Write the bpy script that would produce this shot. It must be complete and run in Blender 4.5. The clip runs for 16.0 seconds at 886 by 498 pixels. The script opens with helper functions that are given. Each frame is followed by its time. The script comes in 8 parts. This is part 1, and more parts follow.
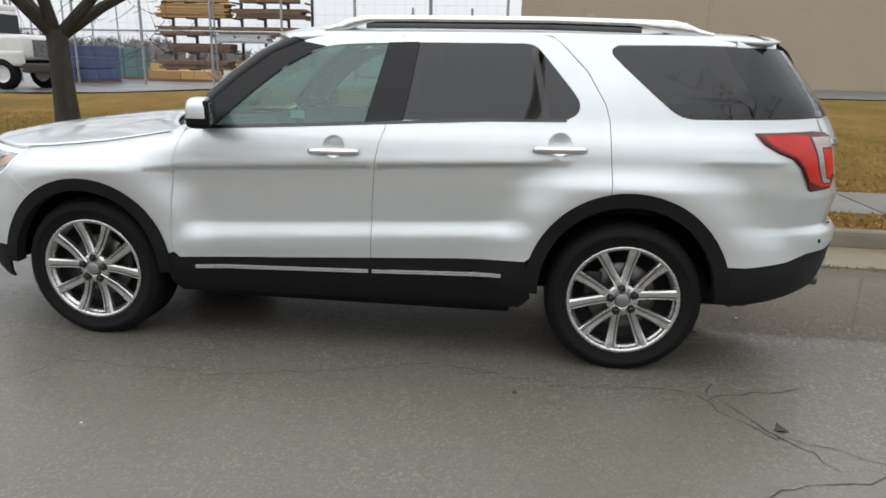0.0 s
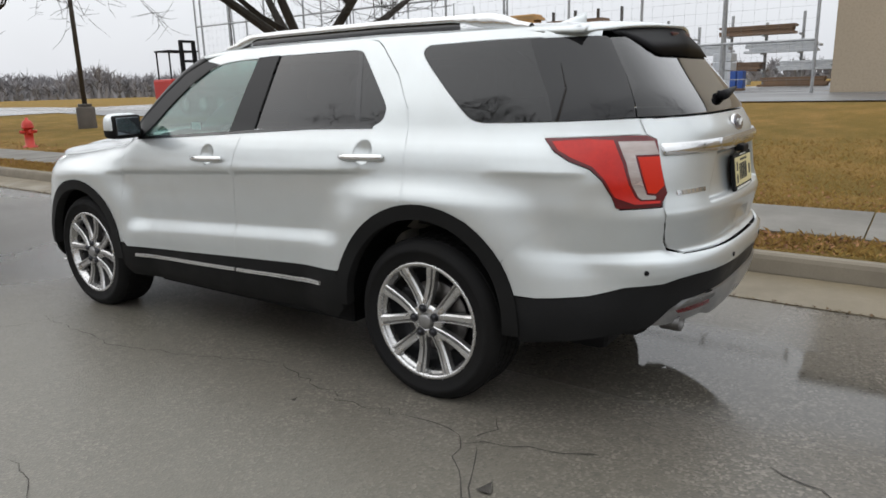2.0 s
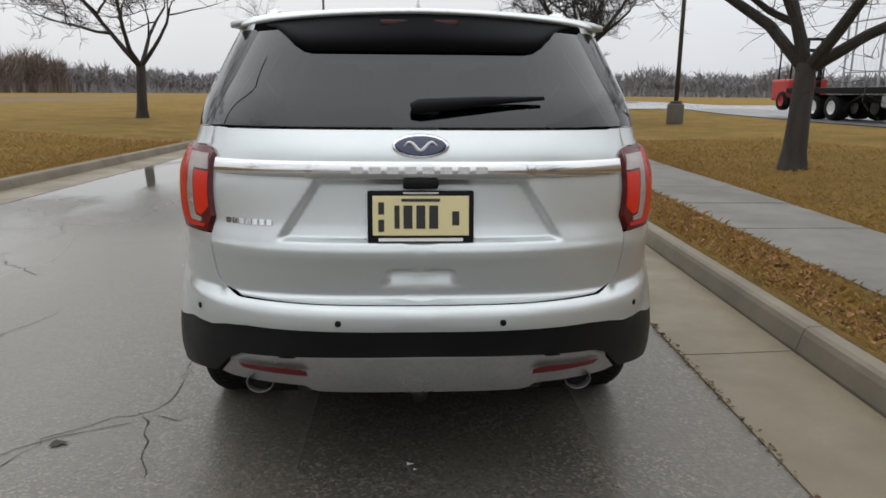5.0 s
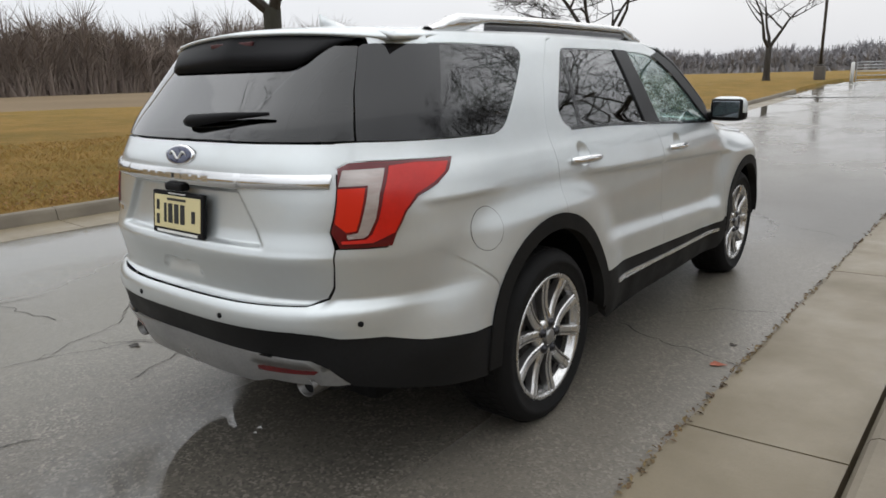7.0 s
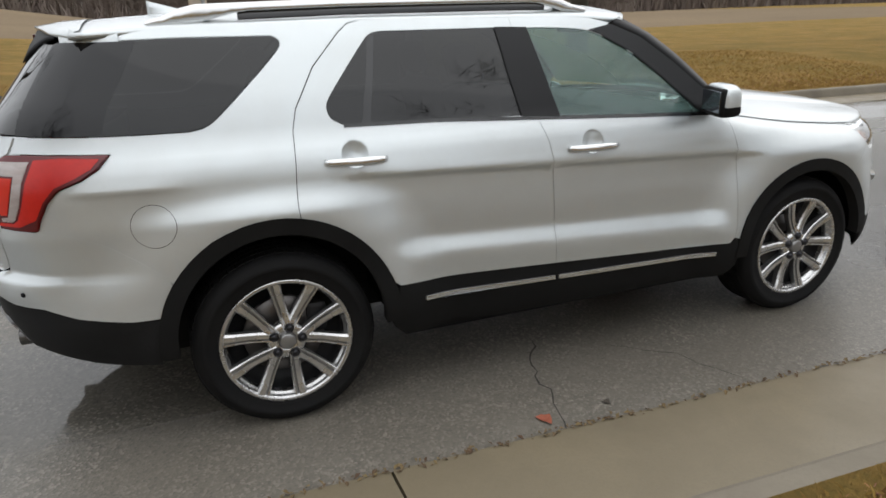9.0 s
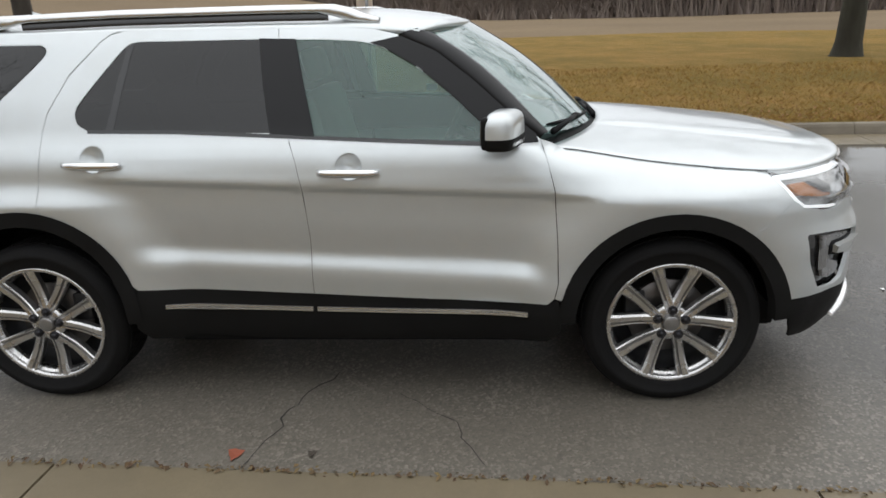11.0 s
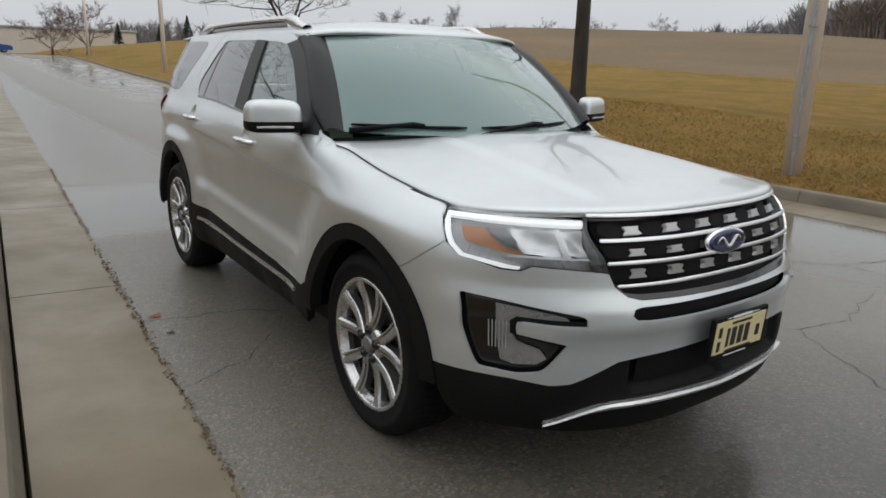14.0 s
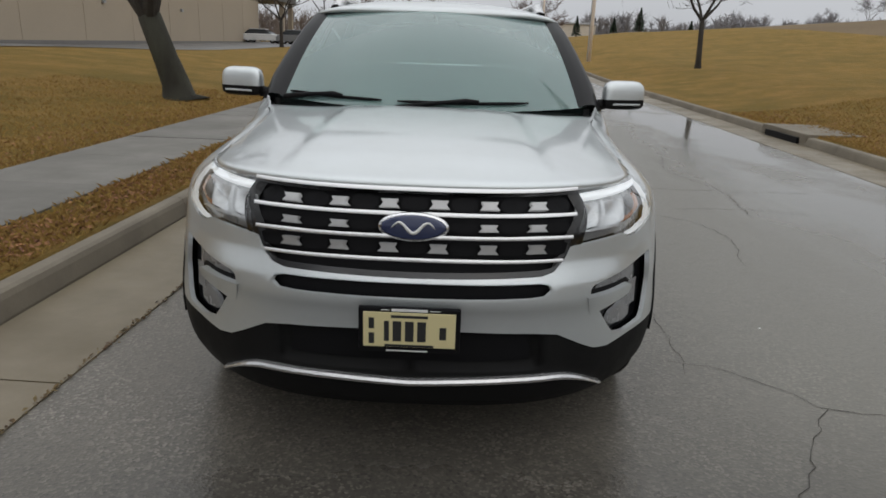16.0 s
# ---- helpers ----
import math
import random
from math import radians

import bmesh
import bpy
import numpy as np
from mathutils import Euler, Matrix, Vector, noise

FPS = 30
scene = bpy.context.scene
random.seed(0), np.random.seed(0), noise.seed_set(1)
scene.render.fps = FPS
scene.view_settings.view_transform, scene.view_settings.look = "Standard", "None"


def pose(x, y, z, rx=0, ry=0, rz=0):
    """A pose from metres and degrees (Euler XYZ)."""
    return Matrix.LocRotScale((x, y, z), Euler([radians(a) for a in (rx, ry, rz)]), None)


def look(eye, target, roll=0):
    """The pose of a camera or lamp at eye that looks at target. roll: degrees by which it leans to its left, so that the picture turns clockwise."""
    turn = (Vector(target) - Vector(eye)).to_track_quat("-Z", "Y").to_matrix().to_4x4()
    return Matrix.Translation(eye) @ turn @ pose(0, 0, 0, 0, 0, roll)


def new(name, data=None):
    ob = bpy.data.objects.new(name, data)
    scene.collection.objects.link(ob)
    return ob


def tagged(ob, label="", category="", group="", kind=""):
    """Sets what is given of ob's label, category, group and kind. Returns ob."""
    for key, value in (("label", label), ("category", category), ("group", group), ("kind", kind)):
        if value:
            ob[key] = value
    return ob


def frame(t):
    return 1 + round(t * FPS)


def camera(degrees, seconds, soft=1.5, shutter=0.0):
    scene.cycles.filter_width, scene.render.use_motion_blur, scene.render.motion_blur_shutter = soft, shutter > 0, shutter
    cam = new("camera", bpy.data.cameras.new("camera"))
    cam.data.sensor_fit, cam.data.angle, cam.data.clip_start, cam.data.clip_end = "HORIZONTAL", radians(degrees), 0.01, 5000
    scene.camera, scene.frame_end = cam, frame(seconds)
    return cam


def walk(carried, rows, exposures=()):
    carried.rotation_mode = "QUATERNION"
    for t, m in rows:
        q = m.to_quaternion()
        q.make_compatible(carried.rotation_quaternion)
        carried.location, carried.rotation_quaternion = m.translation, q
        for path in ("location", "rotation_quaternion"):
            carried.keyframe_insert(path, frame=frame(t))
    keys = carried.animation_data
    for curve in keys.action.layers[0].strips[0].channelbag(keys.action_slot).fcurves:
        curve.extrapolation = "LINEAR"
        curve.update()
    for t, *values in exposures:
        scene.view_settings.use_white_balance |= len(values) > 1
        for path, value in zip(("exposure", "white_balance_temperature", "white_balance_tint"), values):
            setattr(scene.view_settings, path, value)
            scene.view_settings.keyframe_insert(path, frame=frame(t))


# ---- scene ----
cam = camera(65.4, 16.0, soft=1.65)
PATH = [
    (0, (-4.324, -0.930, 1.505), (-2.407, -0.694, 0.988), 1.2),
    (0.5, (-4.205, -1.549, 1.463), (-2.327, -1.065, 0.976), 0.4),
    (1, (-4.043, -2.153, 1.425), (-2.230, -1.441, 0.970), -0.3),
    (1.5, (-3.745, -2.680, 1.393), (-2.026, -1.758, 0.954), -0.4),
    (2, (-3.364, -3.247, 1.432), (-1.772, -2.127, 0.971), -1.6),
    (2.5, (-2.910, -3.778, 1.452), (-1.457, -2.483, 0.991), -1.0),
    (3, (-2.440, -4.097, 1.445), (-1.129, -2.657, 0.990), 0.8),
    (5.5, (0.574, -4.712, 1.398), (0.296, -2.780, 0.959), 0.2),
    (6, (1.134, -4.517, 1.413), (0.520, -2.666, 0.968), -0.1),
    (6.5, (1.720, -4.206, 1.430), (0.799, -2.488, 0.981), -2.1),
    (7, (2.336, -3.954, 1.489), (1.140, -2.425, 1.007), -1.5),
    (7.5, (2.756, -3.567, 1.562), (1.299, -2.306, 1.027), -0.5),
    (8, (3.232, -3.075, 1.610), (1.640, -2.005, 1.045), 0.8),
    (8.5, (3.551, -2.438, 1.663), (1.859, -1.562, 1.055), 0.7),
    (9, (3.665, -1.750, 1.695), (1.900, -1.076, 1.038), -1.6),
    (9.5, (3.795, -1.085, 1.702), (1.962, -0.644, 1.034), -2.6),
    (12, (3.617, 1.833, 1.633), (1.813, 1.205, 1.041), -1.1),
    (12.5, (3.316, 2.457, 1.569), (1.635, 1.532, 1.004), -1.0),
    (13, (2.971, 2.940, 1.553), (1.423, 1.806, 0.987), -0.8),
    (13.5, (2.562, 3.489, 1.484), (1.211, 2.103, 0.981), 0.7),
    (14, (2.223, 3.774, 1.498), (1.112, 2.193, 0.982), 1.5),
    (14.5, (1.681, 4.021, 1.466), (0.781, 2.312, 0.948), 1.8),
    (15, (1.086, 4.225, 1.429), (0.423, 2.412, 0.906), 2.8),
    (15.5, (0.494, 4.477, 1.471), (0.143, 2.588, 0.916), 3.7),
    (16, (-0.111, 4.550, 1.492), (-0.100, 2.634, 0.918), 2.2),
]
EXPOSURE = [(0, 0.28), (2, 0.18), (3, 0.10), (5.5, 0.02), (6.5, 0.09), (7.5, 0.16), (8.2, 0.08), (9, 0.18), (9.5, 0.27), (12, 0.05), (13.5, -0.10), (14.5, -0.28), (15.5, -0.37), (16, -0.36)]
walk(cam, [(t, look(eye, target, roll)) for t, eye, target, roll in PATH], EXPOSURE)

# ---- overcast sky and a weak, wide sun ----
world = bpy.data.worlds.new("overcast")
scene.world = world
world.use_nodes = True
wn, wl = world.node_tree.nodes, world.node_tree.links
wn.clear()
w_out = wn.new("ShaderNodeOutputWorld")
w_bg = wn.new("ShaderNodeBackground")
w_sky = wn.new("ShaderNodeTexSky")
w_sky.sky_type, w_sky.sun_disc = "NISHITA", False
w_sky.sun_elevation, w_sky.sun_rotation = radians(38), radians(343)
w_sky.air_density, w_sky.dust_density = 1.0, 4.0
w_gain = wn.new("ShaderNodeVectorMath")
w_gain.operation = "SCALE"
w_gain.inputs["Scale"].default_value = 0.08
w_co = wn.new("ShaderNodeTexCoord")
w_sep = wn.new("ShaderNodeSeparateXYZ")
w_ramp = wn.new("ShaderNodeValToRGB")
w_ramp.color_ramp.elements[0].position, w_ramp.color_ramp.elements[0].color = 0.0, (0.62, 0.64, 0.68, 1)
w_ramp.color_ramp.elements[1].position, w_ramp.color_ramp.elements[1].color = 0.85, (1.33, 1.36, 1.40, 1)
e = w_ramp.color_ramp.elements.new(0.22)
e.color = (0.79, 0.81, 0.84, 1)
e = w_ramp.color_ramp.elements.new(0.45)
e.color = (1.02, 1.045, 1.08, 1)
w_noise = wn.new("ShaderNodeTexNoise")
w_noise.inputs["Scale"].default_value, w_noise.inputs["Detail"].default_value = 2.2, 5.0
w_cloud = wn.new("ShaderNodeMapRange")
w_cloud.inputs["From Min"].default_value, w_cloud.inputs["From Max"].default_value = 0.3, 0.7
w_cloud.inputs["To Min"].default_value, w_cloud.inputs["To Max"].default_value = 0.93, 1.05
w_mul = wn.new("ShaderNodeVectorMath")
w_mul.operation = "MULTIPLY"
w_mix = wn.new("ShaderNodeMix")
w_mix.data_type = "RGBA"
w_mix.inputs["Factor"].default_value = 0.93
wl.new(w_sky.outputs[0], w_gain.inputs[0])
wl.new(w_co.outputs["Generated"], w_sep.inputs[0])
wl.new(w_sep.outputs["Z"], w_ramp.inputs[0])
wl.new(w_co.outputs["Generated"], w_noise.inputs["Vector"])
wl.new(w_noise.outputs[0], w_cloud.inputs[0])
wl.new(w_ramp.outputs[0], w_mul.inputs[0])
wl.new(w_cloud.outputs[0], w_mul.inputs[1])
wl.new(w_gain.outputs[0], w_mix.inputs["A"])
wl.new(w_mul.outputs[0], w_mix.inputs["B"])
wl.new(w_mix.outputs["Result"], w_bg.inputs["Color"])
w_bg.inputs["Strength"].default_value = 1.13
wl.new(w_bg.outputs[0], w_out.inputs[0])
sun_data = bpy.data.lights.new("sun", "SUN")
sun_data.energy, sun_data.angle, sun_data.color = 0.42, radians(110), (1.0, 0.99, 0.97)
sun = new("sun", sun_data)
sun.matrix_world = look((0, 0, 40), (5, -14, 0))
scene.view_settings.exposure = 0.0

# ---- materials ----
def shader(name, color, rough=0.6, metal=0.0, coat=0.0, spec=0.5):
    m = bpy.data.materials.new(name)
    m.use_nodes = True
    b = m.node_tree.nodes["Principled BSDF"]
    b.inputs["Base Color"].default_value = (*color, 1)
    b.inputs["Roughness"].default_value = rough
    b.inputs["Metallic"].default_value = metal
    b.inputs["Coat Weight"].default_value = coat
    b.inputs["Coat Roughness"].default_value = 0.05
    b.inputs["Specular IOR Level"].default_value = spec
    return m


def noise_node(m, scale, detail=6.0, rough=0.6, space="Object", stretch=None):
    n, l = m.node_tree.nodes, m.node_tree.links
    co = n.new("ShaderNodeTexCoord")
    tex = n.new("ShaderNodeTexNoise")
    tex.inputs["Scale"].default_value, tex.inputs["Detail"].default_value, tex.inputs["Roughness"].default_value = scale, detail, rough
    if stretch:
        mp = n.new("ShaderNodeMapping")
        mp.inputs["Scale"].default_value = stretch
        l.new(co.outputs[space], mp.inputs[0])
        l.new(mp.outputs[0], tex.inputs["Vector"])
    else:
        l.new(co.outputs[space], tex.inputs["Vector"])
    return tex.outputs["Fac"]


def remap(m, out, a, b, lo=0.0, hi=1.0):
    r = m.node_tree.nodes.new("ShaderNodeMapRange")
    r.inputs["From Min"].default_value, r.inputs["From Max"].default_value = a, b
    r.inputs["To Min"].default_value, r.inputs["To Max"].default_value = lo, hi
    m.node_tree.links.new(out, r.inputs[0])
    return r.outputs[0]


def blend(m, fac, a, b):
    n = m.node_tree.nodes.new("ShaderNodeMix")
    n.data_type = "RGBA"
    l = m.node_tree.links
    l.new(fac, n.inputs["Factor"])
    for key, v in (("A", a), ("B", b)):
        if isinstance(v, tuple):
            n.inputs[key].default_value = (*v, 1)
        else:
            l.new(v, n.inputs[key])
    return n.outputs["Result"]


def bump(m, out, strength=0.4, distance=0.01):
    n = m.node_tree.nodes.new("ShaderNodeBump")
    n.inputs["Strength"].default_value, n.inputs["Distance"].default_value = strength, distance
    m.node_tree.links.new(out, n.inputs["Height"])
    m.node_tree.links.new(n.outputs[0], m.node_tree.nodes["Principled BSDF"].inputs["Normal"])


def feed(m, out, key):
    m.node_tree.links.new(out, m.node_tree.nodes["Principled BSDF"].inputs[key])


def mottled(name, a, b, scale=3.0, fine=60.0, rough=0.8, metal=0.0, strength=0.3, distance=0.004, rvar=0.1, stretch=None, space="Object"):
    """Two colours by coarse noise, a fine grain on top, and fine relief."""
    m = shader(name, a, rough, metal)
    coarse = remap(m, noise_node(m, scale, 5.0, 0.6, space, stretch), 0.32, 0.68)
    grain = noise_node(m, fine, 4.0, 0.7, space, stretch)
    col = blend(m, coarse, a, b)
    dark = tuple(v * 0.72 for v in a)
    col = blend(m, remap(m, grain, 0.45, 0.75, 0.0, 0.6), col, dark)
    feed(m, col, "Base Color")
    feed(m, remap(m, coarse, 0, 1, rough - rvar, min(1.0, rough + rvar)), "Roughness")
    bump(m, grain, strength, distance)
    return m


def add_random(m, amount=0.25):
    """Lets each piece differ a little in brightness."""
    n, l = m.node_tree.nodes, m.node_tree.links
    base = n["Principled BSDF"].inputs["Base Color"]
    info = n.new("ShaderNodeObjectInfo")
    hsv = n.new("ShaderNodeHueSaturation")
    f = remap(m, info.outputs["Random"], 0, 1, 1 - amount, 1 + amount)
    l.new(f, hsv.inputs["Value"])
    if base.is_linked:
        l.new(base.links[0].from_socket, hsv.inputs["Color"])
    else:
        hsv.inputs["Color"].default_value = base.default_value
    l.new(hsv.outputs[0], base)
    return m


def island_random(m, amount=0.35, hue=0.02):
    n, l = m.node_tree.nodes, m.node_tree.links
    base = n["Principled BSDF"].inputs["Base Color"]
    geo = n.new("ShaderNodeNewGeometry")
    hsv = n.new("ShaderNodeHueSaturation")
    l.new(remap(m, geo.outputs["Random Per Island"], 0, 1, 1 - amount, 1 + amount), hsv.inputs["Value"])
    l.new(remap(m, geo.outputs["Random Per Island"], 0, 1, 0.5 - hue, 0.5 + hue), hsv.inputs["Hue"])
    if base.is_linked:
        l.new(base.links[0].from_socket, hsv.inputs["Color"])
    else:
        hsv.inputs["Color"].default_value = base.default_value
    l.new(hsv.outputs[0], base)
    return m


def asphalt_material():
    """Old asphalt: bared stones in dark binder, damp, with films of rain water."""
    m = shader("asphalt", (0.08, 0.078, 0.07), 0.5, spec=0.42)
    n, l = m.node_tree.nodes, m.node_tree.links
    co = n.new("ShaderNodeTexCoord")
    sep = n.new("ShaderNodeSeparateXYZ")
    l.new(co.outputs["Object"], sep.inputs[0])
    big = noise_node(m, 0.35, 4.0, 0.6)
    mid = noise_node(m, 2.3, 6.0, 0.65)
    patch = noise_node(m, 0.55, 4.0, 0.55, "Object", (1, 0.5, 1))
    small = noise_node(m, 14.0, 5.0, 0.7)
    cells = n.new("ShaderNodeTexVoronoi")
    cells.inputs["Scale"].default_value = 88.0
    l.new(co.outputs["Object"], cells.inputs["Vector"])
    pick = n.new("ShaderNodeSeparateColor")
    l.new(cells.outputs["Color"], pick.inputs[0])
    col = blend(m, remap(m, big, 0.35, 0.65), (0.094, 0.084, 0.068), (0.122, 0.111, 0.092))
    col = blend(m, remap(m, mid, 0.38, 0.68, 0.0, 0.55), col, (0.068, 0.061, 0.050))
    col = blend(m, remap(m, small, 0.48, 0.72, 0.0, 0.45), col, (0.153, 0.139, 0.117))
    stones = n.new("ShaderNodeMath")
    stones.operation = "MULTIPLY"
    l.new(remap(m, pick.outputs[0], 0.55, 1.0, 0.0, 0.72), stones.inputs[0])
    l.new(remap(m, mid, 0.36, 0.62, 0.25, 1.0), stones.inputs[1])
    col = blend(m, stones.outputs[0], col, (0.29, 0.262, 0.22))
    col = blend(m, remap(m, pick.outputs[1], 0.70, 1.0, 0.0, 0.6), col, (0.040, 0.038, 0.034))
    # the asphalt is paler on the traffic side than on the parking side
    col = blend(m, remap(m, sep.outputs["X"], -0.6, -1.8, 0.0, 0.5), col, (0.176, 0.168, 0.140))
    # the asphalt is darker ahead of the car, with a wandering edge
    dark_patch = n.new("ShaderNodeMath")
    dark_patch.operation = "MULTIPLY"
    wander = n.new("ShaderNodeMath")
    wander.operation = "MULTIPLY_ADD"
    l.new(patch, wander.inputs[0])
    wander.inputs[1].default_value = 2.4
    l.new(sep.outputs["Y"], wander.inputs[2])
    l.new(remap(m, wander.outputs[0], 3.3, 4.4, 0.0, 0.62), dark_patch.inputs[0])
    l.new(remap(m, wander.outputs[0], 6.0, 9.5, 1.0, 0.15), dark_patch.inputs[1])
    col = blend(m, dark_patch.outputs[0], col, (0.036, 0.033, 0.029))
    # bared pale stones on the parking side
    kerb_half = n.new("ShaderNodeMath")
    kerb_half.operation = "MULTIPLY"
    l.new(remap(m, sep.outputs["X"], 0.6, 1.1), kerb_half.inputs[0])
    l.new(remap(m, sep.outputs["Y"], 2.9, 1.6, 0.0, 0.24), kerb_half.inputs[1])
    col = blend(m, kerb_half.outputs[0], col, (0.215, 0.192, 0.158))
    # rain water lies on the far lane and behind the car; the rest is damp
    lane_wet = n.new("ShaderNodeMath")
    lane_wet.operation = "MULTIPLY"
    l.new(remap(m, sep.outputs["X"], -2.4, -4.4, 0.0, 0.9), lane_wet.inputs[0])
    l.new(remap(m, sep.outputs["Y"], 0.8, 3.0, 1.0, 0.35), lane_wet.inputs[1])
    lane = lane_wet.outputs[0]
    # reaches on from the puddle under the tail, to deepen the shade there
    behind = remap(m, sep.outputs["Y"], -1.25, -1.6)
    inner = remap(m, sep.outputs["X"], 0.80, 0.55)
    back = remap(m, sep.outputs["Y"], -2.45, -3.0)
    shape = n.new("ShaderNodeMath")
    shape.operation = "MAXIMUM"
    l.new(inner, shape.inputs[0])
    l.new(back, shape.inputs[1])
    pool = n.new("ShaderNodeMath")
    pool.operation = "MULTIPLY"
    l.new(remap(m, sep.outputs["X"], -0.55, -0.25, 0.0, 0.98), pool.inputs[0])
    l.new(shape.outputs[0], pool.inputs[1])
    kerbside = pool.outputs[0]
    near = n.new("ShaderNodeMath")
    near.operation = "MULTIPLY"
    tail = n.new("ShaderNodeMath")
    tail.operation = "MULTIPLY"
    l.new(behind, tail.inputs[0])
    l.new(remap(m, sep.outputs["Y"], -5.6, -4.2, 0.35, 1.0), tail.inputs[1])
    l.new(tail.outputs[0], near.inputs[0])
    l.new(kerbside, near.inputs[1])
    ahead = n.new("ShaderNodeMath")
    ahead.operation = "MULTIPLY"
    l.new(remap(m, sep.outputs["Y"], 2.2, 2.9), ahead.inputs[0])
    l.new(remap(m, sep.outputs["X"], -2.6, -4.2, 0.0, 0.9), ahead.inputs[1])
    sides = n.new("ShaderNodeMath")
    sides.operation = "MAXIMUM"
    l.new(lane, sides.inputs[0])
    l.new(ahead.outputs[0], sides.inputs[1])
    both = n.new("ShaderNodeMath")
    both.operation, both.use_clamp = "ADD", True
    l.new(sides.outputs[0], both.inputs[0])
    l.new(remap(m, sep.outputs["Y"], 4.5, 11.0, 0.0, 0.62), both.inputs[1])
    wet = n.new("ShaderNodeMath")
    wet.operation = "MULTIPLY"
    l.new(both.outputs[0], wet.inputs[0])
    l.new(remap(m, patch, 0.38, 0.52, 0.25, 1.0), wet.inputs[1])
    film = n.new("ShaderNodeMath")
    film.operation = "MAXIMUM"
    l.new(wet.outputs[0], film.inputs[0])
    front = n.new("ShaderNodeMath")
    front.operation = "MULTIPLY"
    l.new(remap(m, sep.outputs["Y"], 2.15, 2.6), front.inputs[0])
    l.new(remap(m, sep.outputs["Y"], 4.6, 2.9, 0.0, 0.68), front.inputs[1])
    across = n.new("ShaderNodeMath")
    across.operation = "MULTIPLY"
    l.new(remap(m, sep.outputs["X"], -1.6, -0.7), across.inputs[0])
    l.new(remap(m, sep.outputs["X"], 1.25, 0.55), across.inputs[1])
    pool_shade = n.new("ShaderNodeMath")
    pool_shade.operation = "MULTIPLY"
    l.new(front.outputs[0], pool_shade.inputs[0])
    l.new(across.outputs[0], pool_shade.inputs[1])
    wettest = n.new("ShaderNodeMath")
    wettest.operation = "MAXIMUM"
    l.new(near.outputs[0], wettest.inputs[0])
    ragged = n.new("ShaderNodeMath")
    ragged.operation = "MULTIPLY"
    l.new(pool_shade.outputs[0], ragged.inputs[0])
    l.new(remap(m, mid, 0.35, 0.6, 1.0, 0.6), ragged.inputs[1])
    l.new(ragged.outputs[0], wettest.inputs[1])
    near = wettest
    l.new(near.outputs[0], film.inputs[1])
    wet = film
    wet_shaded = blend(m, remap(m, wet.outputs[0], 0, 1, 0.0, 0.30), col, (0.045, 0.043, 0.039))
    # tail pool: wet tone, with the shade under the tail mixed in
    wet_shaded = blend(m, remap(m, near.outputs[0], 0, 1, 0.0, 0.12), wet_shaded, (0.036, 0.034, 0.031))
    # nose pool: wet tone, with the bumper's contact shade put into the colour
    wet_shaded = blend(m, remap(m, ragged.outputs[0], 0, 1, 0.0, 0.60), wet_shaded, (0.036, 0.034, 0.031))
    feed(m, wet_shaded, "Base Color")
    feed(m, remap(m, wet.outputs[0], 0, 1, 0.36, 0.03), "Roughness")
    relief = n.new("ShaderNodeBump")
    relief.inputs["Distance"].default_value = 0.004
    l.new(remap(m, wet.outputs[0], 0, 1, 0.28, 0.004), relief.inputs["Strength"])
    height = n.new("ShaderNodeMath")
    height.operation = "ADD"
    l.new(cells.outputs["Distance"], height.inputs[0])
    l.new(small, height.inputs[1])
    l.new(height.outputs[0], relief.inputs["Height"])
    l.new(relief.outputs[0], n["Principled BSDF"].inputs["Normal"])
    return m


def grass_material():
    m = shader("dormant_grass", (0.2, 0.17, 0.06), 0.9, spec=0.05)
    big = noise_node(m, 0.16, 4.0, 0.6)
    mid = noise_node(m, 1.1, 6.0, 0.7)
    fine = noise_node(m, 26.0, 5.0, 0.8)
    col = blend(m, remap(m, big, 0.35, 0.65), (0.250, 0.157, 0.046), (0.182, 0.128, 0.038))
    col = blend(m, remap(m, mid, 0.42, 0.66), col, (0.315, 0.188, 0.066))
    patchy = noise_node(m, 0.45, 5.0, 0.65)
    col = blend(m, remap(m, patchy, 0.50, 0.66, 0, 0.75), col, (0.162, 0.118, 0.037))
    col = blend(m, remap(m, fine, 0.42, 0.7, 0, 0.7), col, (0.125, 0.098, 0.030))
    feed(m, col, "Base Color")
    bump(m, fine, 0.9, 0.05)
    return m


M_ASPHALT = asphalt_material()
M_GRASS = grass_material()
M_FIELD = mottled("stubble_field", (0.165, 0.125, 0.083), (0.215, 0.163, 0.106), 0.05, 3.0, 0.95, strength=0.5, distance=0.06)
M_FIELD.node_tree.nodes["Principled BSDF"].inputs["Specular IOR Level"].default_value = 0.02
M_CONCRETE = mottled("kerb_concrete", (0.205, 0.176, 0.130), (0.145, 0.124, 0.095), 1.6, 70.0, 0.8, strength=0.25)
M_GUTTER = add_random(mottled("gutter_concrete", (0.186, 0.151, 0.095), (0.138, 0.112, 0.071), 1.1, 80.0, 0.46, strength=0.16, rvar=0.16), 0.06)
M_WALK = add_random(mottled("sidewalk_concrete", (0.165, 0.155, 0.135), (0.125, 0.117, 0.102), 1.4, 90.0, 0.7, strength=0.2), 0.08)
M_LEAF = island_random(mottled("dead_leaf", (0.32, 0.150, 0.068), (0.22, 0.100, 0.048), 20.0, 90.0, 0.8), 0.45, 0.012)
M_BLADE = island_random(shader("straw_blade", (0.285, 0.180, 0.058), 0.85, spec=0.1), 0.24, 0.010)
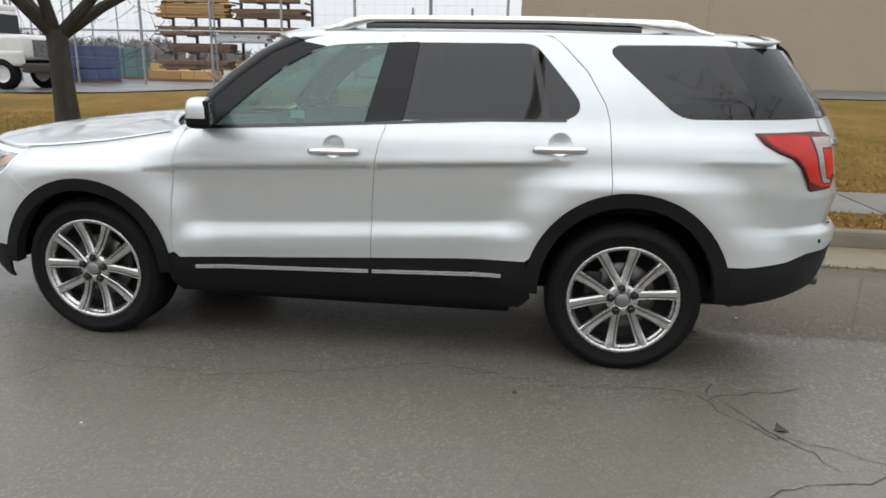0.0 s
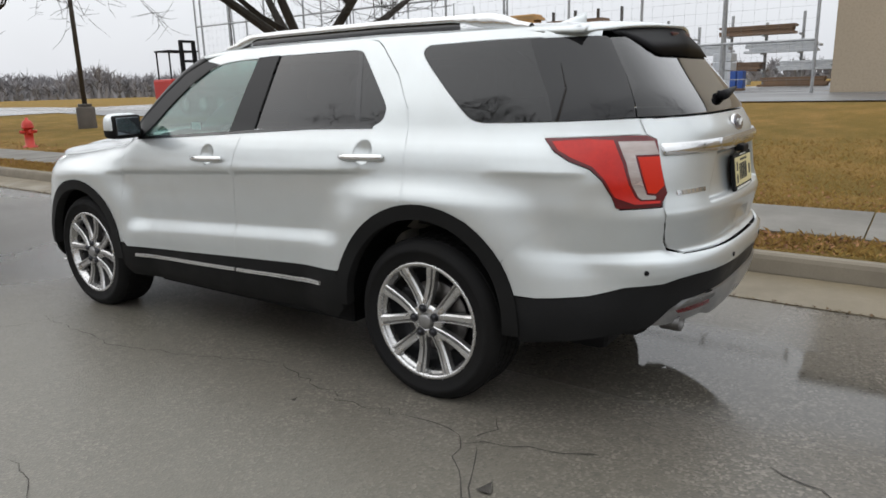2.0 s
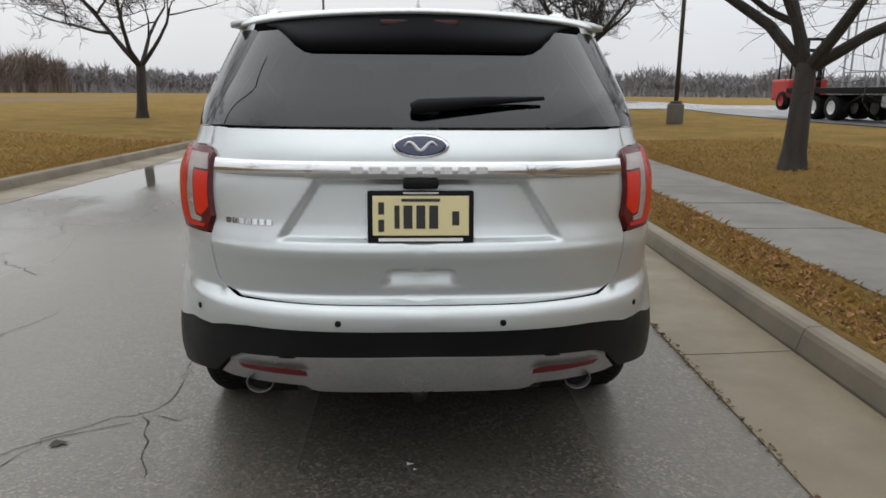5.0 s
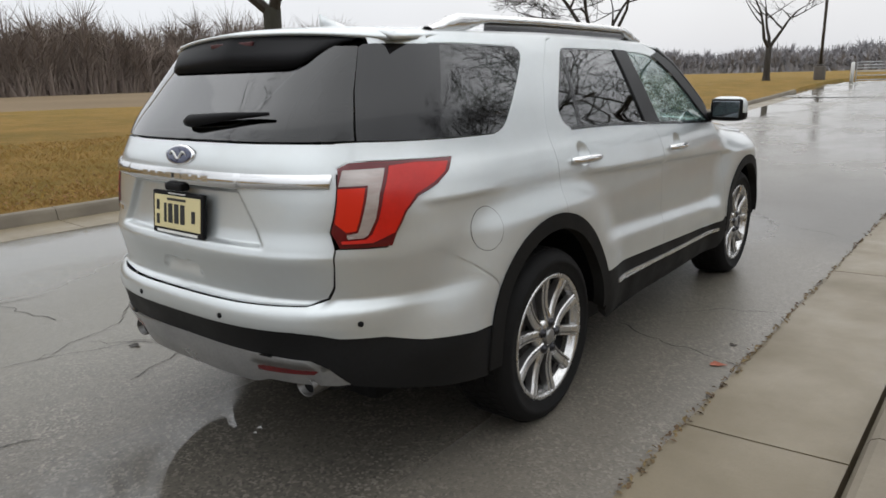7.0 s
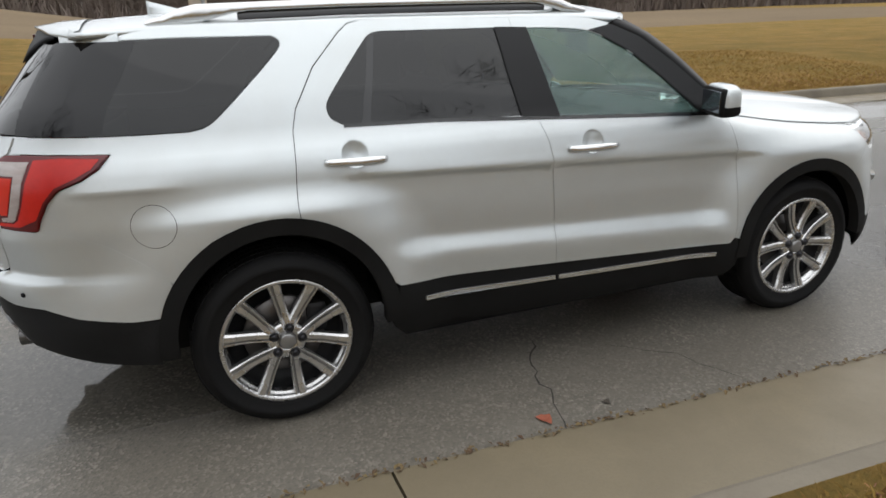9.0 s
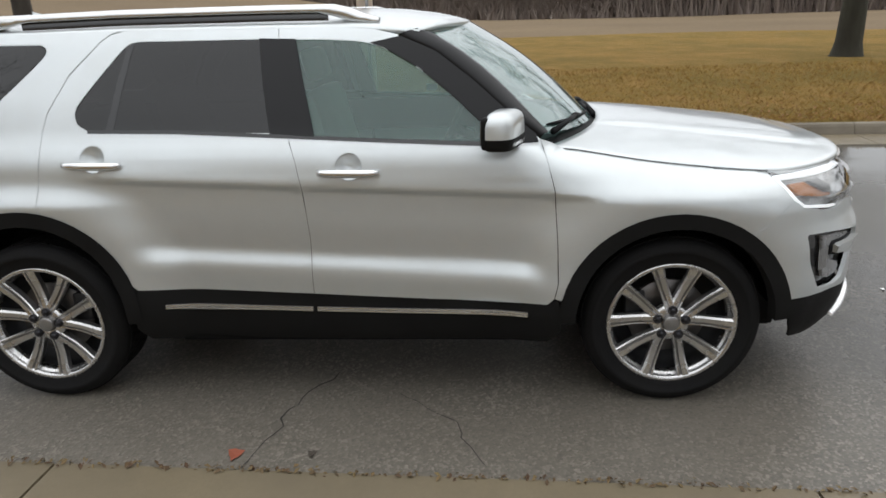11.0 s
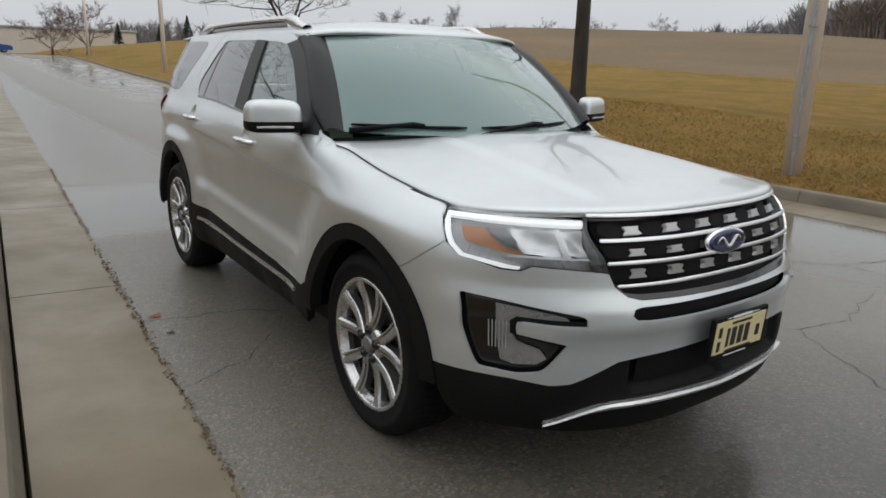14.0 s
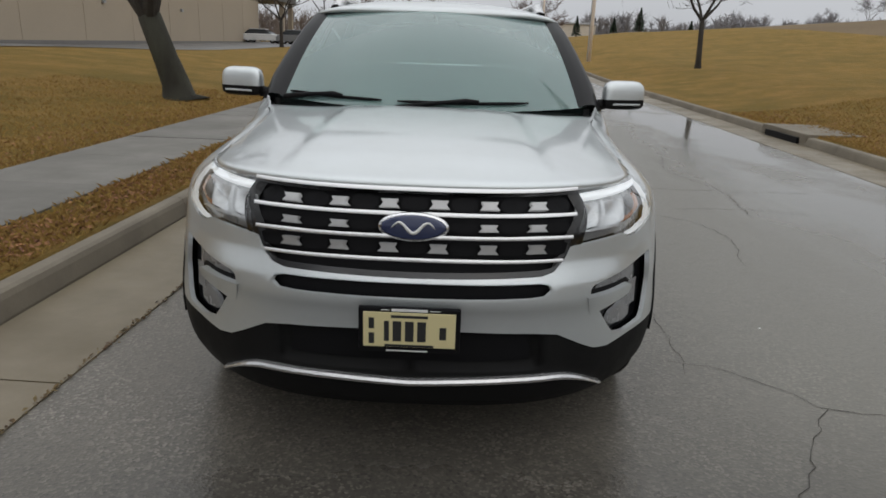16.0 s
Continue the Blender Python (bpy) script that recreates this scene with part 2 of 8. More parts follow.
M_BARK = mottled("tree_bark", (0.042, 0.035, 0.027), (0.024, 0.020, 0.016), 6.0, 40.0, 0.9, strength=0.9, distance=0.02, stretch=(1, 1, 0.25))
# reddish twigs, paled in colour for the haze of distance
M_FAR_TWIG = shader("haze_paled_reddish_twig", (0.150, 0.112, 0.098), 0.95, spec=0.1)
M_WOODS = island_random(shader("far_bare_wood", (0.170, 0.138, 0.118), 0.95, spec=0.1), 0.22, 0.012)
# pale bluish grey: distance haze is put into this wood's colour
M_HAZE_WOODS = island_random(shader("haze_tinted_wood", (0.25, 0.242, 0.25), 0.95, spec=0.05), 0.2, 0.01)
M_EVERGREEN = island_random(shader("evergreen", (0.035, 0.055, 0.032), 0.9), 0.3, 0.02)
M_POLE_WOOD = mottled("weathered_pole", (0.82, 0.72, 0.62), (0.68, 0.59, 0.50), 3.0, 30.0, 0.85, strength=0.5, stretch=(1, 1, 0.08))
M_STEEL = mottled("galvanised_steel", (0.42, 0.43, 0.44), (0.33, 0.34, 0.35), 8.0, 60.0, 0.5, 0.8, strength=0.1)
M_DARK_STEEL = mottled("bronze_pole_paint", (0.055, 0.05, 0.045), (0.08, 0.07, 0.06), 3.0, 60.0, 0.5, 0.3, strength=0.1)
M_TAN = mottled("tan_wall_panel", (0.37, 0.305, 0.225), (0.40, 0.33, 0.245), 0.4, 14.0, 0.85, strength=0.15)
M_CREAM = mottled("cream_wall_panel", (0.56, 0.51, 0.43), (0.52, 0.47, 0.40), 0.5, 14.0, 0.85, strength=0.15)
M_HYDRANT = mottled("red_hydrant_paint", (0.55, 0.035, 0.02), (0.44, 0.03, 0.02), 9.0, 60.0, 0.45, strength=0.1)
M_YELLOW = mottled("yellow_paint", (0.70, 0.50, 0.04), (0.6, 0.42, 0.04), 6.0, 50.0, 0.6, strength=0.1)
M_LUMBER = add_random(mottled("stacked_lumber", (0.50, 0.30, 0.12), (0.42, 0.25, 0.10), 2.0, 30.0, 0.8, strength=0.3, stretch=(6, 0.4, 6)), 0.25)
M_BROWN_LUMBER = add_random(mottled("treated_lumber", (0.16, 0.105, 0.07), (0.22, 0.14, 0.09), 2.0, 30.0, 0.85, strength=0.3), 0.25)
M_NET = shader("netting", (0.24, 0.25, 0.26), 0.8)
M_WRAP = mottled("white_wrap", (0.62, 0.64, 0.66), (0.5, 0.53, 0.57), 4.0, 20.0, 0.4)
M_BLUE_PALLET = mottled("blue_crate", (0.05, 0.07, 0.16), (0.07, 0.10, 0.22), 4.0, 30.0, 0.6)
M_TRUCK_WHITE = mottled("truck_white_paint", (0.70, 0.70, 0.69), (0.62, 0.62, 0.61), 1.5, 40.0, 0.35, strength=0.03)
M_RUBBER = mottled("tyre_rubber", (0.0065, 0.0065, 0.007), (0.011, 0.0105, 0.010), 6.0, 90.0, 0.78, strength=0.15)
M_RUBBER.node_tree.nodes["Principled BSDF"].inputs["Specular IOR Level"].default_value = 0.2
M_BLACK = shader("black_metal", (0.006, 0.006, 0.007), 0.6, spec=0.15)
M_RED = shader("red_paint", (0.45, 0.03, 0.025), 0.45)
M_FAR_GLASS = shader("dark_vehicle_glass", (0.03, 0.035, 0.04), 0.08)
M_BLUE_PAINT = shader("blue_pickup_paint", (0.03, 0.07, 0.25), 0.3, 0.3, 0.8)
M_GREY_PAINT = shader("grey_car_paint", (0.25, 0.26, 0.27), 0.35, 0.5, 0.8)
M_DARK_PAINT = shader("dark_car_paint", (0.03, 0.03, 0.035), 0.3, 0.3, 0.8)
M_MAROON = shader("maroon_car_paint", (0.16, 0.025, 0.03), 0.3, 0.3, 0.8)

# ---- building tools ----
def finish(bm, name, mat, smooth=False):
    me = bpy.data.meshes.new(name)
    bm.to_mesh(me)
    bm.free()
    for one in (mat if isinstance(mat, (list, tuple)) else [mat]):
        me.materials.append(one)
    if smooth:
        me.polygons.foreach_set("use_smooth", [True] * len(me.polygons))
    return me


def thing(name, label, category, group="", kind="", at=None):
    ob = new(name)
    if at is not None:
        ob.matrix_world = at
    return tagged(ob, label, category, group, kind)


def part(name, bm, mat, parent=None, label="", smooth=False):
    ob = new(name, finish(bm, name, mat, smooth) if isinstance(bm, bmesh.types.BMesh) else bm)
    ob.parent = parent
    return tagged(ob, label)


def mesh_of(name, verts, faces, mat, smooth=False):
    me = bpy.data.meshes.new(name)
    me.from_pydata([tuple(v) for v in verts], [], faces)
    me.validate()
    for one in (mat if isinstance(mat, (list, tuple)) else [mat]):
        me.materials.append(one)
    if smooth:
        me.polygons.foreach_set("use_smooth", [True] * len(me.polygons))
    return me


def box(bm, a, b, bevel=0.0, m=None):
    """A box from corner a to corner b, bevelled, joined into bm."""
    r = bmesh.ops.create_cube(bm, size=1.0)
    vs = r["verts"]
    c = [(p + q) / 2 for p, q in zip(a, b)]
    s = [abs(q - p) for p, q in zip(a, b)]
    for v in vs:
        v.co = Vector((v.co.x * s[0] + c[0], v.co.y * s[1] + c[1], v.co.z * s[2] + c[2]))
    if bevel:
        es = list({e for v in vs for e in v.link_edges})
        got = bmesh.ops.bevel(bm, geom=es, offset=bevel, segments=2, affect="EDGES", profile=0.6)
        vs = list({v for f in got["faces"] for v in f.verts} | {v for v in vs if v.is_valid})
    if m is not None:
        bmesh.ops.transform(bm, matrix=m, verts=vs)
    return vs


def tube(bm, pts, radii, sides=8, cap=True):
    """A tube through the points, with a radius at each."""
    pts = [Vector(p) for p in pts]
    if not hasattr(radii, "__len__"):
        radii = [radii] * len(pts)
    rings, side = [], None
    for i, p in enumerate(pts):
        d = (pts[min(i + 1, len(pts) - 1)] - pts[max(i - 1, 0)]).normalized()
        if side is None:
            side = d.orthogonal().normalized()
        side = (side - d * side.dot(d)).normalized()
        up = d.cross(side)
        rings.append([bm.verts.new(p + radii[i] * (math.cos(k * math.tau / sides) * side + math.sin(k * math.tau / sides) * up)) for k in range(sides)])
    for a, b in zip(rings, rings[1:]):
        for k in range(sides):
            bm.faces.new((a[k], a[(k + 1) % sides], b[(k + 1) % sides], b[k]))
    if cap:
        bm.faces.new(list(reversed(rings[0])))
        bm.faces.new(rings[-1])


def lathe(bm, profile, sides=24, m=None, axis="z"):
    """Turns (radius, height) pairs round an axis."""
    rings = []
    for r, h in profile:
        ring = []
        for k in range(sides):
            a = k * math.tau / sides
            p = (r * math.cos(a), r * math.sin(a), h) if axis == "z" else (h, r * math.cos(a), r * math.sin(a))
            ring.append(bm.verts.new(m @ Vector(p) if m else p))
        rings.append(ring)
    for a, b in zip(rings, rings[1:]):
        for k in range(sides):
            bm.faces.new((a[k], a[(k + 1) % sides], b[(k + 1) % sides], b[k]))
    return rings


def smooth(a, b, x):
    """0 at a, 1 at b, with an easy start and end."""
    t = min(1.0, max(0.0, (x - a) / (b - a)))
    return t * t * (3 - 2 * t)


# ---- the lie of the land: a road with kerbs, straight here, bending slowly behind ----
def bend(y):
    return 0.034 * y


def rise(y):
    """The road climbs a little far behind the car and up to the gate ahead."""
    return 1.40 * smooth(-20, -100, y) + 0.68 * smooth(18, 45, y)


def land(x, y):
    """Height of the open ground."""
    u = x - bend(y)
    if u > 2.3:
        z = 0.13 + 0.02 * smooth(2.3, 3, u) + smooth(5, 15, u) * (0.25 + 0.42 * (1 - smooth(3, 15, y)) * smooth(-45, -15, y)) * (1 - smooth(18, 32, y))
    else:
        z = 0.15 + (0.30 + 0.26 * smooth(-3, -8, y)) * smooth(-6.1, -11, u) * (1 - 0.6 * smooth(5, 30, y))
        d = math.hypot(x, y)
        az = math.degrees(math.atan2(-x, y))
        z += 6.2 * smooth(18, 130, d) * smooth(88, 116, az) * (1 - 0.7 * smooth(135, 172, az)) * smooth(6, 26, -u)
    z += 0.05 * noise.noise((x * 0.11, y * 0.11, 3)) * min(1.0, max(0, abs(u + 1.9) - 4.3) / 4)
    if y < 0:
        return z + rise(y) * (1 - 0.8 * smooth(5, 15, u))
    return z + rise(y) * (1 - 0.8 * smooth(14, 28, u)) * (1 - 0.8 * smooth(-8, -24, u))


def ground_sheet():
    us = [-900, -600, -400, -280, -200, -150, -120, -95, -75, -60, -48, -40, -34, -29, -24, -20, -17, -14.5, -12.5, -11, -9.8, -8.8, -8, -7.4, -6.9, -6.5, -6.2, -6.12, -6.08, -3, 0, 2.26,
          2.30, 2.5, 2.75, 3.0, 3.6, 4.2, 4.6, 5.2, 5.9, 6.8, 8, 9.5, 11, 12.5, 14, 15.5, 17, 20, 24, 30, 38, 50, 70, 100, 150, 220, 320, 500, 900]
    ys = [-900, -600, -400, -280, -200, -150, -115, -90, -72, -58, -47, -38, -31]
    ys += [-26 + 2.0 * i for i in range(30)] + [36, 39, 43, 48, 55, 64, 76, 92, 115, 150, 200, 280, 400, 600, 900]
    verts, faces = [], []
    for y in ys:
        for u in us:
            x = u + bend(y)
            z = land(x, y) if (u < -6.1 or u > 2.28) else rise(y) - 0.15
            verts.append((x, y, z))
    w = len(us)
    crop = []
    for j in range(len(ys) - 1):
        for i in range(w - 1):
            a = j * w + i
            (crop if us[i + 1] <= -34 and -150 <= ys[j] < 92 else faces).append((a, a + 1, a + 1 + w, a + w))
    tagged(new("stubble_field", mesh_of("stubble_field", verts, crop, M_FIELD, True)), "pale brown stubble field rising to the woods", "field", kind="structure")
    return tagged(new("ground", mesh_of("ground", verts, faces, M_GRASS, True)), "dormant golden-brown lawn with dead leaves", "grass", kind="structure")


ground = ground_sheet()


def strip(name, section, y0, y1, step, mat, label, cat, parent=None, kind="structure", lift=0.0):
    """Sweeps a section of (u, z) along the road from y0 to y1."""
    n = max(1, int(math.ceil((y1 - y0) / step)))
    verts, faces, k = [], [], len(section)
    for j in range(n + 1):
        y = y0 + (y1 - y0) * j / n
        verts += [(u + bend(y), y, z + lift + rise(y)) for u, z in section]
    for j in range(n):
        for i in range(k - 1):
            a = j * k + i
            faces.append((a, a + 1, a + 1 + k, a + k))
    faces.append(tuple(range(k)))
    faces.append(tuple(reversed(range(n * k, n * k + k))))
    ob = new(name, mesh_of(name, verts, faces, mat))
    if parent:
        ob.parent = parent
    else:
        tagged(ob, label, cat, kind=kind)
    return ob


def road_z(u):
    """A slight crown, and a dip along the gutter."""
    return 0.014 * (1 - ((u + 1.93) / 3.43) ** 2) - 0.003 * smooth(1.0, 1.5, u)


def road_sheet():
    """The carriageway with a slight crown."""
    us = [-5.36 + 6.86 * i / 10 for i in range(11)]
    ys = [-260, -180, -130, -100, -80, -65, -52, -42, -34, -27, -22, -18, -15, -12.5, -10] + [-8 + i for i in range(20)] + [13, 15, 17, 20, 23, 26, 29, 32, 36, 40, 44]
    verts, faces = [], []
    for y in ys:
        for u in us:
            verts.append((u + bend(y), y, road_z(u) + rise(y)))
    w = len(us)
    for j in range(len(ys) - 1):
        for i in range(w - 1):
            a = j * w + i
            faces.append((a, a + 1, a + 1 + w, a + w))
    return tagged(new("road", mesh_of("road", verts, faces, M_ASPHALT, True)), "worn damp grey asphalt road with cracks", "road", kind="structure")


road = road_sheet()
ROAD_BASE = -0.014
road.location.z = ROAD_BASE


def slab_run(name, holder, section, y0, y1, length, gap, mat, rough=0.0):
    """Concrete poured in lengths with open joints: pieces of one strip."""
    y, rng = y0, random.Random(len(name) * 7)
    while y < y1:
        ln = length * (1 + 0.05 * rng.uniform(-1, 1))
        strip(name, section, y + gap / 2, y + ln - gap / 2, 1.2, mat, "", "", holder, lift=rng.uniform(-rough, rough))
        y += ln


GUT_R = [(1.50, -0.12), (1.50, -0.010), (1.80, -0.003), (2.13, 0.008), (2.145, -0.10)]
KERB_R = [(2.15, -0.10), (2.15, 0.01), (2.175, 0.105), (2.19, 0.135), (2.215, 0.148), (2.29, 0.148), (2.325, 0.140), (2.335, 0.10), (2.335, -0.10)]
gutter_r = thing("gutter", "tan concrete gutter pan beside the kerb", "gutter", kind="structure")
kerb_r = thing("kerb", "rounded tan concrete kerb", "kerb", kind="structure")
gutter_l = thing("gutter", "damp tan concrete gutter pan", "gutter", kind="structure")
kerb_l = thing("kerb", "weathered concrete kerb along the far lawn", "kerb", kind="structure")
walk_r = thing("sidewalk", "grey concrete sidewalk in square slabs", "sidewalk", kind="structure")


def flip(section):
    return [(-3.82 - u, z) for u, z in reversed(section)]


slab_run("gutter_slab", gutter_r, GUT_R, -63.165, 40, 3.0, 0.012, M_GUTTER)
slab_run("kerb_length", kerb_r, KERB_R, -63.165, 26, 3.0, 0.008, M_CONCRETE)
slab_run("gutter_slab", gutter_l, flip(GUT_R), -96, 30, 3.0, 0.012, M_GUTTER)
slab_run("kerb_length", kerb_l, flip(KERB_R), -96, 30, 3.0, 0.008, M_CONCRETE)
WALK = [(2.97, 0.0), (2.97, 0.165), (3.0, 0.172), (4.24, 0.172), (4.27, 0.165), (4.27, 0.0)]
slab_run("walk_slab", walk_r, WALK, -60, 26, 1.5, 0.014, M_WALK, 0.004)

crossing = thing("verge_crossing", "wet concrete slab across the verge from sidewalk to kerb", "slab", kind="structure")
slab_run("crossing_slab", crossing, [(2.345, 0.0), (2.345, 0.150), (2.36, 0.158), (2.95, 0.168), (2.962, 0.160), (2.962, 0.0)], -15.4, -12.7, 1.35, 0.012, M_WALK, 0.002)

# ---- the car: paint, glass and trim ----
def paint_material():
    m = shader("silver_metallic_paint", (0.69, 0.725, 0.73), 0.36, 0.70, 0.9)
    flake = noise_node(m, 900.0, 2.0, 0.5)
    dust = remap(m, noise_node(m, 3.0, 6.0, 0.7), 0.4, 0.75)
    col = blend(m, remap(m, flake, 0.35, 0.65), (0.56, 0.595, 0.605), (0.66, 0.695, 0.70))
    col = blend(m, remap(m, dust, 0, 1, 0.0, 0.18), col, (0.47, 0.46, 0.43))
    feed(m, col, "Base Color")
    feed(m, remap(m, dust, 0, 1, 0.35, 0.44), "Roughness")
    b = m.node_tree.nodes["Principled BSDF"]
    b.inputs["Coat Roughness"].default_value = 0.06
    return m


def pane_material(name, tint, gloss=1.0, pale_mix=0.0, pale_color=(0.50, 0.62, 0.58)):
    """Thin tinted glass: clear straight through, with a mirror film that grows towards grazing angles."""
    m = bpy.data.materials.new(name)
    m.use_nodes = True
    n, l = m.node_tree.nodes, m.node_tree.links
    n.clear()
    out, mix = n.new("ShaderNodeOutputMaterial"), n.new("ShaderNodeMixShader")
    tr, gl, fr = n.new("ShaderNodeBsdfTransparent"), n.new("ShaderNodeBsdfGlossy"), n.new("ShaderNodeLayerWeight")
    grow, film = n.new("ShaderNodeMath"), n.new("ShaderNodeMapRange")
    grow.operation = "POWER"
    grow.inputs[1].default_value = 3.2
    film.inputs["To Min"].default_value, film.inputs["To Max"].default_value = 0.05, 1.0
    tr.inputs[0].default_value = (*tint, 1)
    gl.inputs["Roughness"].default_value = 0.02
    gl.inputs["Color"].default_value = (gloss, gloss, gloss, 1)
    l.new(fr.outputs["Facing"], grow.inputs[0])
    l.new(grow.outputs[0], film.inputs[0])
    l.new(film.outputs[0], mix.inputs[0])
    l.new(tr.outputs[0], mix.inputs[1])
    l.new(gl.outputs[0], mix.inputs[2])
    # an even pale diffuse layer is mixed over the clear tint
    if pale_mix:
        veil, fog = n.new("ShaderNodeMixShader"), n.new("ShaderNodeBsdfDiffuse")
        fog.inputs["Color"].default_value = (*pale_color, 1)
        veil.inputs[0].default_value = pale_mix
        l.new(tr.outputs[0], veil.inputs[1])
        l.new(fog.outputs[0], veil.inputs[2])
        l.new(veil.outputs[0], mix.inputs[1])
    l.new(mix.outputs[0], out.inputs[0])
    return m


M_PAINT = paint_material()
M_CLAD = mottled("black_textured_plastic", (0.0050, 0.0050, 0.0054), (0.0085, 0.0085, 0.0082), 5.0, 140.0, 0.6, strength=0.12, distance=0.001)
M_CLAD.node_tree.nodes["Principled BSDF"].inputs["Specular IOR Level"].default_value = 0.10
M_GLOSS_BLACK = shader("gloss_black_trim", (0.008, 0.008, 0.009), 0.18, 0.0, 0.5)
M_PILLAR = shader("dark_grey_pillar_trim", (0.007, 0.0072, 0.0082), 0.42, 0.0, 0.08, 0.28)
M_GAP_BLACK = shader("black_gap_strip", (0.006, 0.006, 0.006), 0.7)
M_BAND_PLASTIC = mottled("scuffed_bumper_plastic", (0.0075, 0.0077, 0.0082), (0.0125, 0.0125, 0.013), 4.0, 90.0, 0.5, strength=0.12, distance=0.001)
for m in (M_RUBBER, M_CLAD, M_BAND_PLASTIC):
    m.node_tree.nodes["Principled BSDF"].inputs["Specular IOR Level"].default_value = 0.17
M_CHROME = shader("chrome", (0.78, 0.78, 0.78), 0.12, 1.0)
M_TAIL_CHROME = shader("dulled_tail_chrome", (0.70, 0.705, 0.71), 0.13, 1.0)
M_SATIN = shader("satin_silver", (0.70, 0.705, 0.70), 0.22, 0.9)
M_WHEEL = mottled("machined_alloy", (0.65, 0.645, 0.638), (0.55, 0.546, 0.54), 7.0, 60.0, 0.26, 0.95, strength=0.05)
M_SKID = mottled("dull_skid_silver", (0.40, 0.402, 0.405), (0.33, 0.332, 0.335), 5.0, 80.0, 0.36, 0.75, strength=0.04)
M_POCKET = shader("grey_painted_alloy", (0.30, 0.297, 0.294), 0.34, 0.8)
# barrel alloy darkened for the shade behind the spokes; also on caliper and silencer
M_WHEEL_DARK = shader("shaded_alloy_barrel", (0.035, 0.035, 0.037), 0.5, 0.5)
M_BAND = shader("gloss_black_glass_band", (0.008, 0.008, 0.009), 0.06, 0.0, 0.12, 0.42)
M_PRIVACY = pane_material("privacy_glass", (0.022, 0.023, 0.025))
M_GREEN_GLASS = pane_material("pale_green_windscreen", (0.44, 0.66, 0.62), 1.0, 0.42, (0.31, 0.47, 0.45))
M_SIDE_GLASS = pane_material("green_tinted_glass", (0.40, 0.60, 0.54), 1.0, 0.24, (0.25, 0.40, 0.37))
M_LENS = pane_material("clear_lens", (0.90, 0.91, 0.91))
M_RED_LENS = shader("red_lamp_lens", (0.56, 0.024, 0.008), 0.3, 0.0, 0.12, 0.2)
M_RED_DARK = shader("dark_red_lens_rim", (0.10, 0.003, 0.005), 0.25, 0.0, 0.15)
M_RED_BRIGHT = mottled("bright_red_lens", (0.56, 0.016, 0.008), (0.44, 0.010, 0.006), 9.0, 60.0, 0.22, strength=0.08, distance=0.001, rvar=0.05)
M_CLEAR_RED = mottled("silvery_clear_lens", (0.48, 0.44, 0.42), (0.33, 0.24, 0.22), 16.0, 70.0, 0.2, 0.35, strength=0.3, distance=0.002, stretch=(0.3, 0.3, 1.6))
M_AMBER = shader("amber_reflector", (0.40, 0.13, 0.018), 0.25, 0.0, 0.6)
M_LAMP = mottled("lamp_reflector", (0.84, 0.85, 0.86), (0.58, 0.59, 0.61), 22.0, 60.0, 0.18, 0.35, strength=0.25, distance=0.003, rvar=0.06)
M_LAMP_DARK = mottled("lamp_bezel", (0.21, 0.214, 0.22), (0.14, 0.143, 0.148), 9.0, 120.0, 0.3, 0.4, strength=0.1)
M_FOG = mottled("smoked_fog_lens", (0.34, 0.344, 0.35), (0.22, 0.224, 0.23), 9.0, 60.0, 0.25, 0.4, strength=0.1)
M_INNER = mottled("dark_cabin_trim", (0.030, 0.030, 0.031), (0.042, 0.041, 0.040), 4.0, 60.0, 0.8)
M_SEAT = mottled("tan_leather", (0.30, 0.275, 0.235), (0.26, 0.235, 0.20), 5.0, 70.0, 0.6)
M_PLATE = shader("pale_yellow_plate", (0.68, 0.60, 0.33), 0.45)
M_INK = shader("black_plate_ink", (0.02, 0.02, 0.02), 0.6)
M_WHITE_INK = shader("white_plate_ink", (0.72, 0.72, 0.70), 0.5)
M_BADGE = shader("deep_blue_badge", (0.012, 0.022, 0.075), 0.2, 0.2, 1.0)
M_DRL = shader("white_light_guide", (0.8, 0.82, 0.84), 0.3)
M_DRL.node_tree.nodes["Principled BSDF"].inputs["Emission Color"].default_value = (0.95, 0.98, 1.0, 1)
M_DRL.node_tree.nodes["Principled BSDF"].inputs["Emission Strength"].default_value = 0.6

car = thing("parked_suv", "silver metallic mid-size SUV parked beside the kerb", "car")


import collections
from mathutils.geometry import delaunay_2d_cdt


# ---- its skin, given as a surface: a runs round the plan from tail to nose, z upwards ----
def table(rows):
    """A smooth curve through (place, value) pairs that never overshoots."""
    xs, ys = (list(c) for c in zip(*rows))
    d = [(ys[i + 1] - ys[i]) / (xs[i + 1] - xs[i]) for i in range(len(xs) - 1)]
    m = [d[0]] + [0.0 if a * b <= 0 else 2 * a * b / (a + b) for a, b in zip(d, d[1:])] + [d[-1]]

    def at(v):
        if v <= xs[0]:
            return ys[0]
        if v >= xs[-1]:
            return ys[-1]
        i = max(k for k in range(len(xs) - 1) if xs[k] <= v)
        h = xs[i + 1] - xs[i]
        t = (v - xs[i]) / h
        return ((1 + 2 * t) * (1 - t) ** 2 * ys[i] + t * (1 - t) ** 2 * h * m[i] + t * t * (3 - 2 * t) * ys[i + 1] + t * t * (t - 1) * h * m[i + 1])

    return at


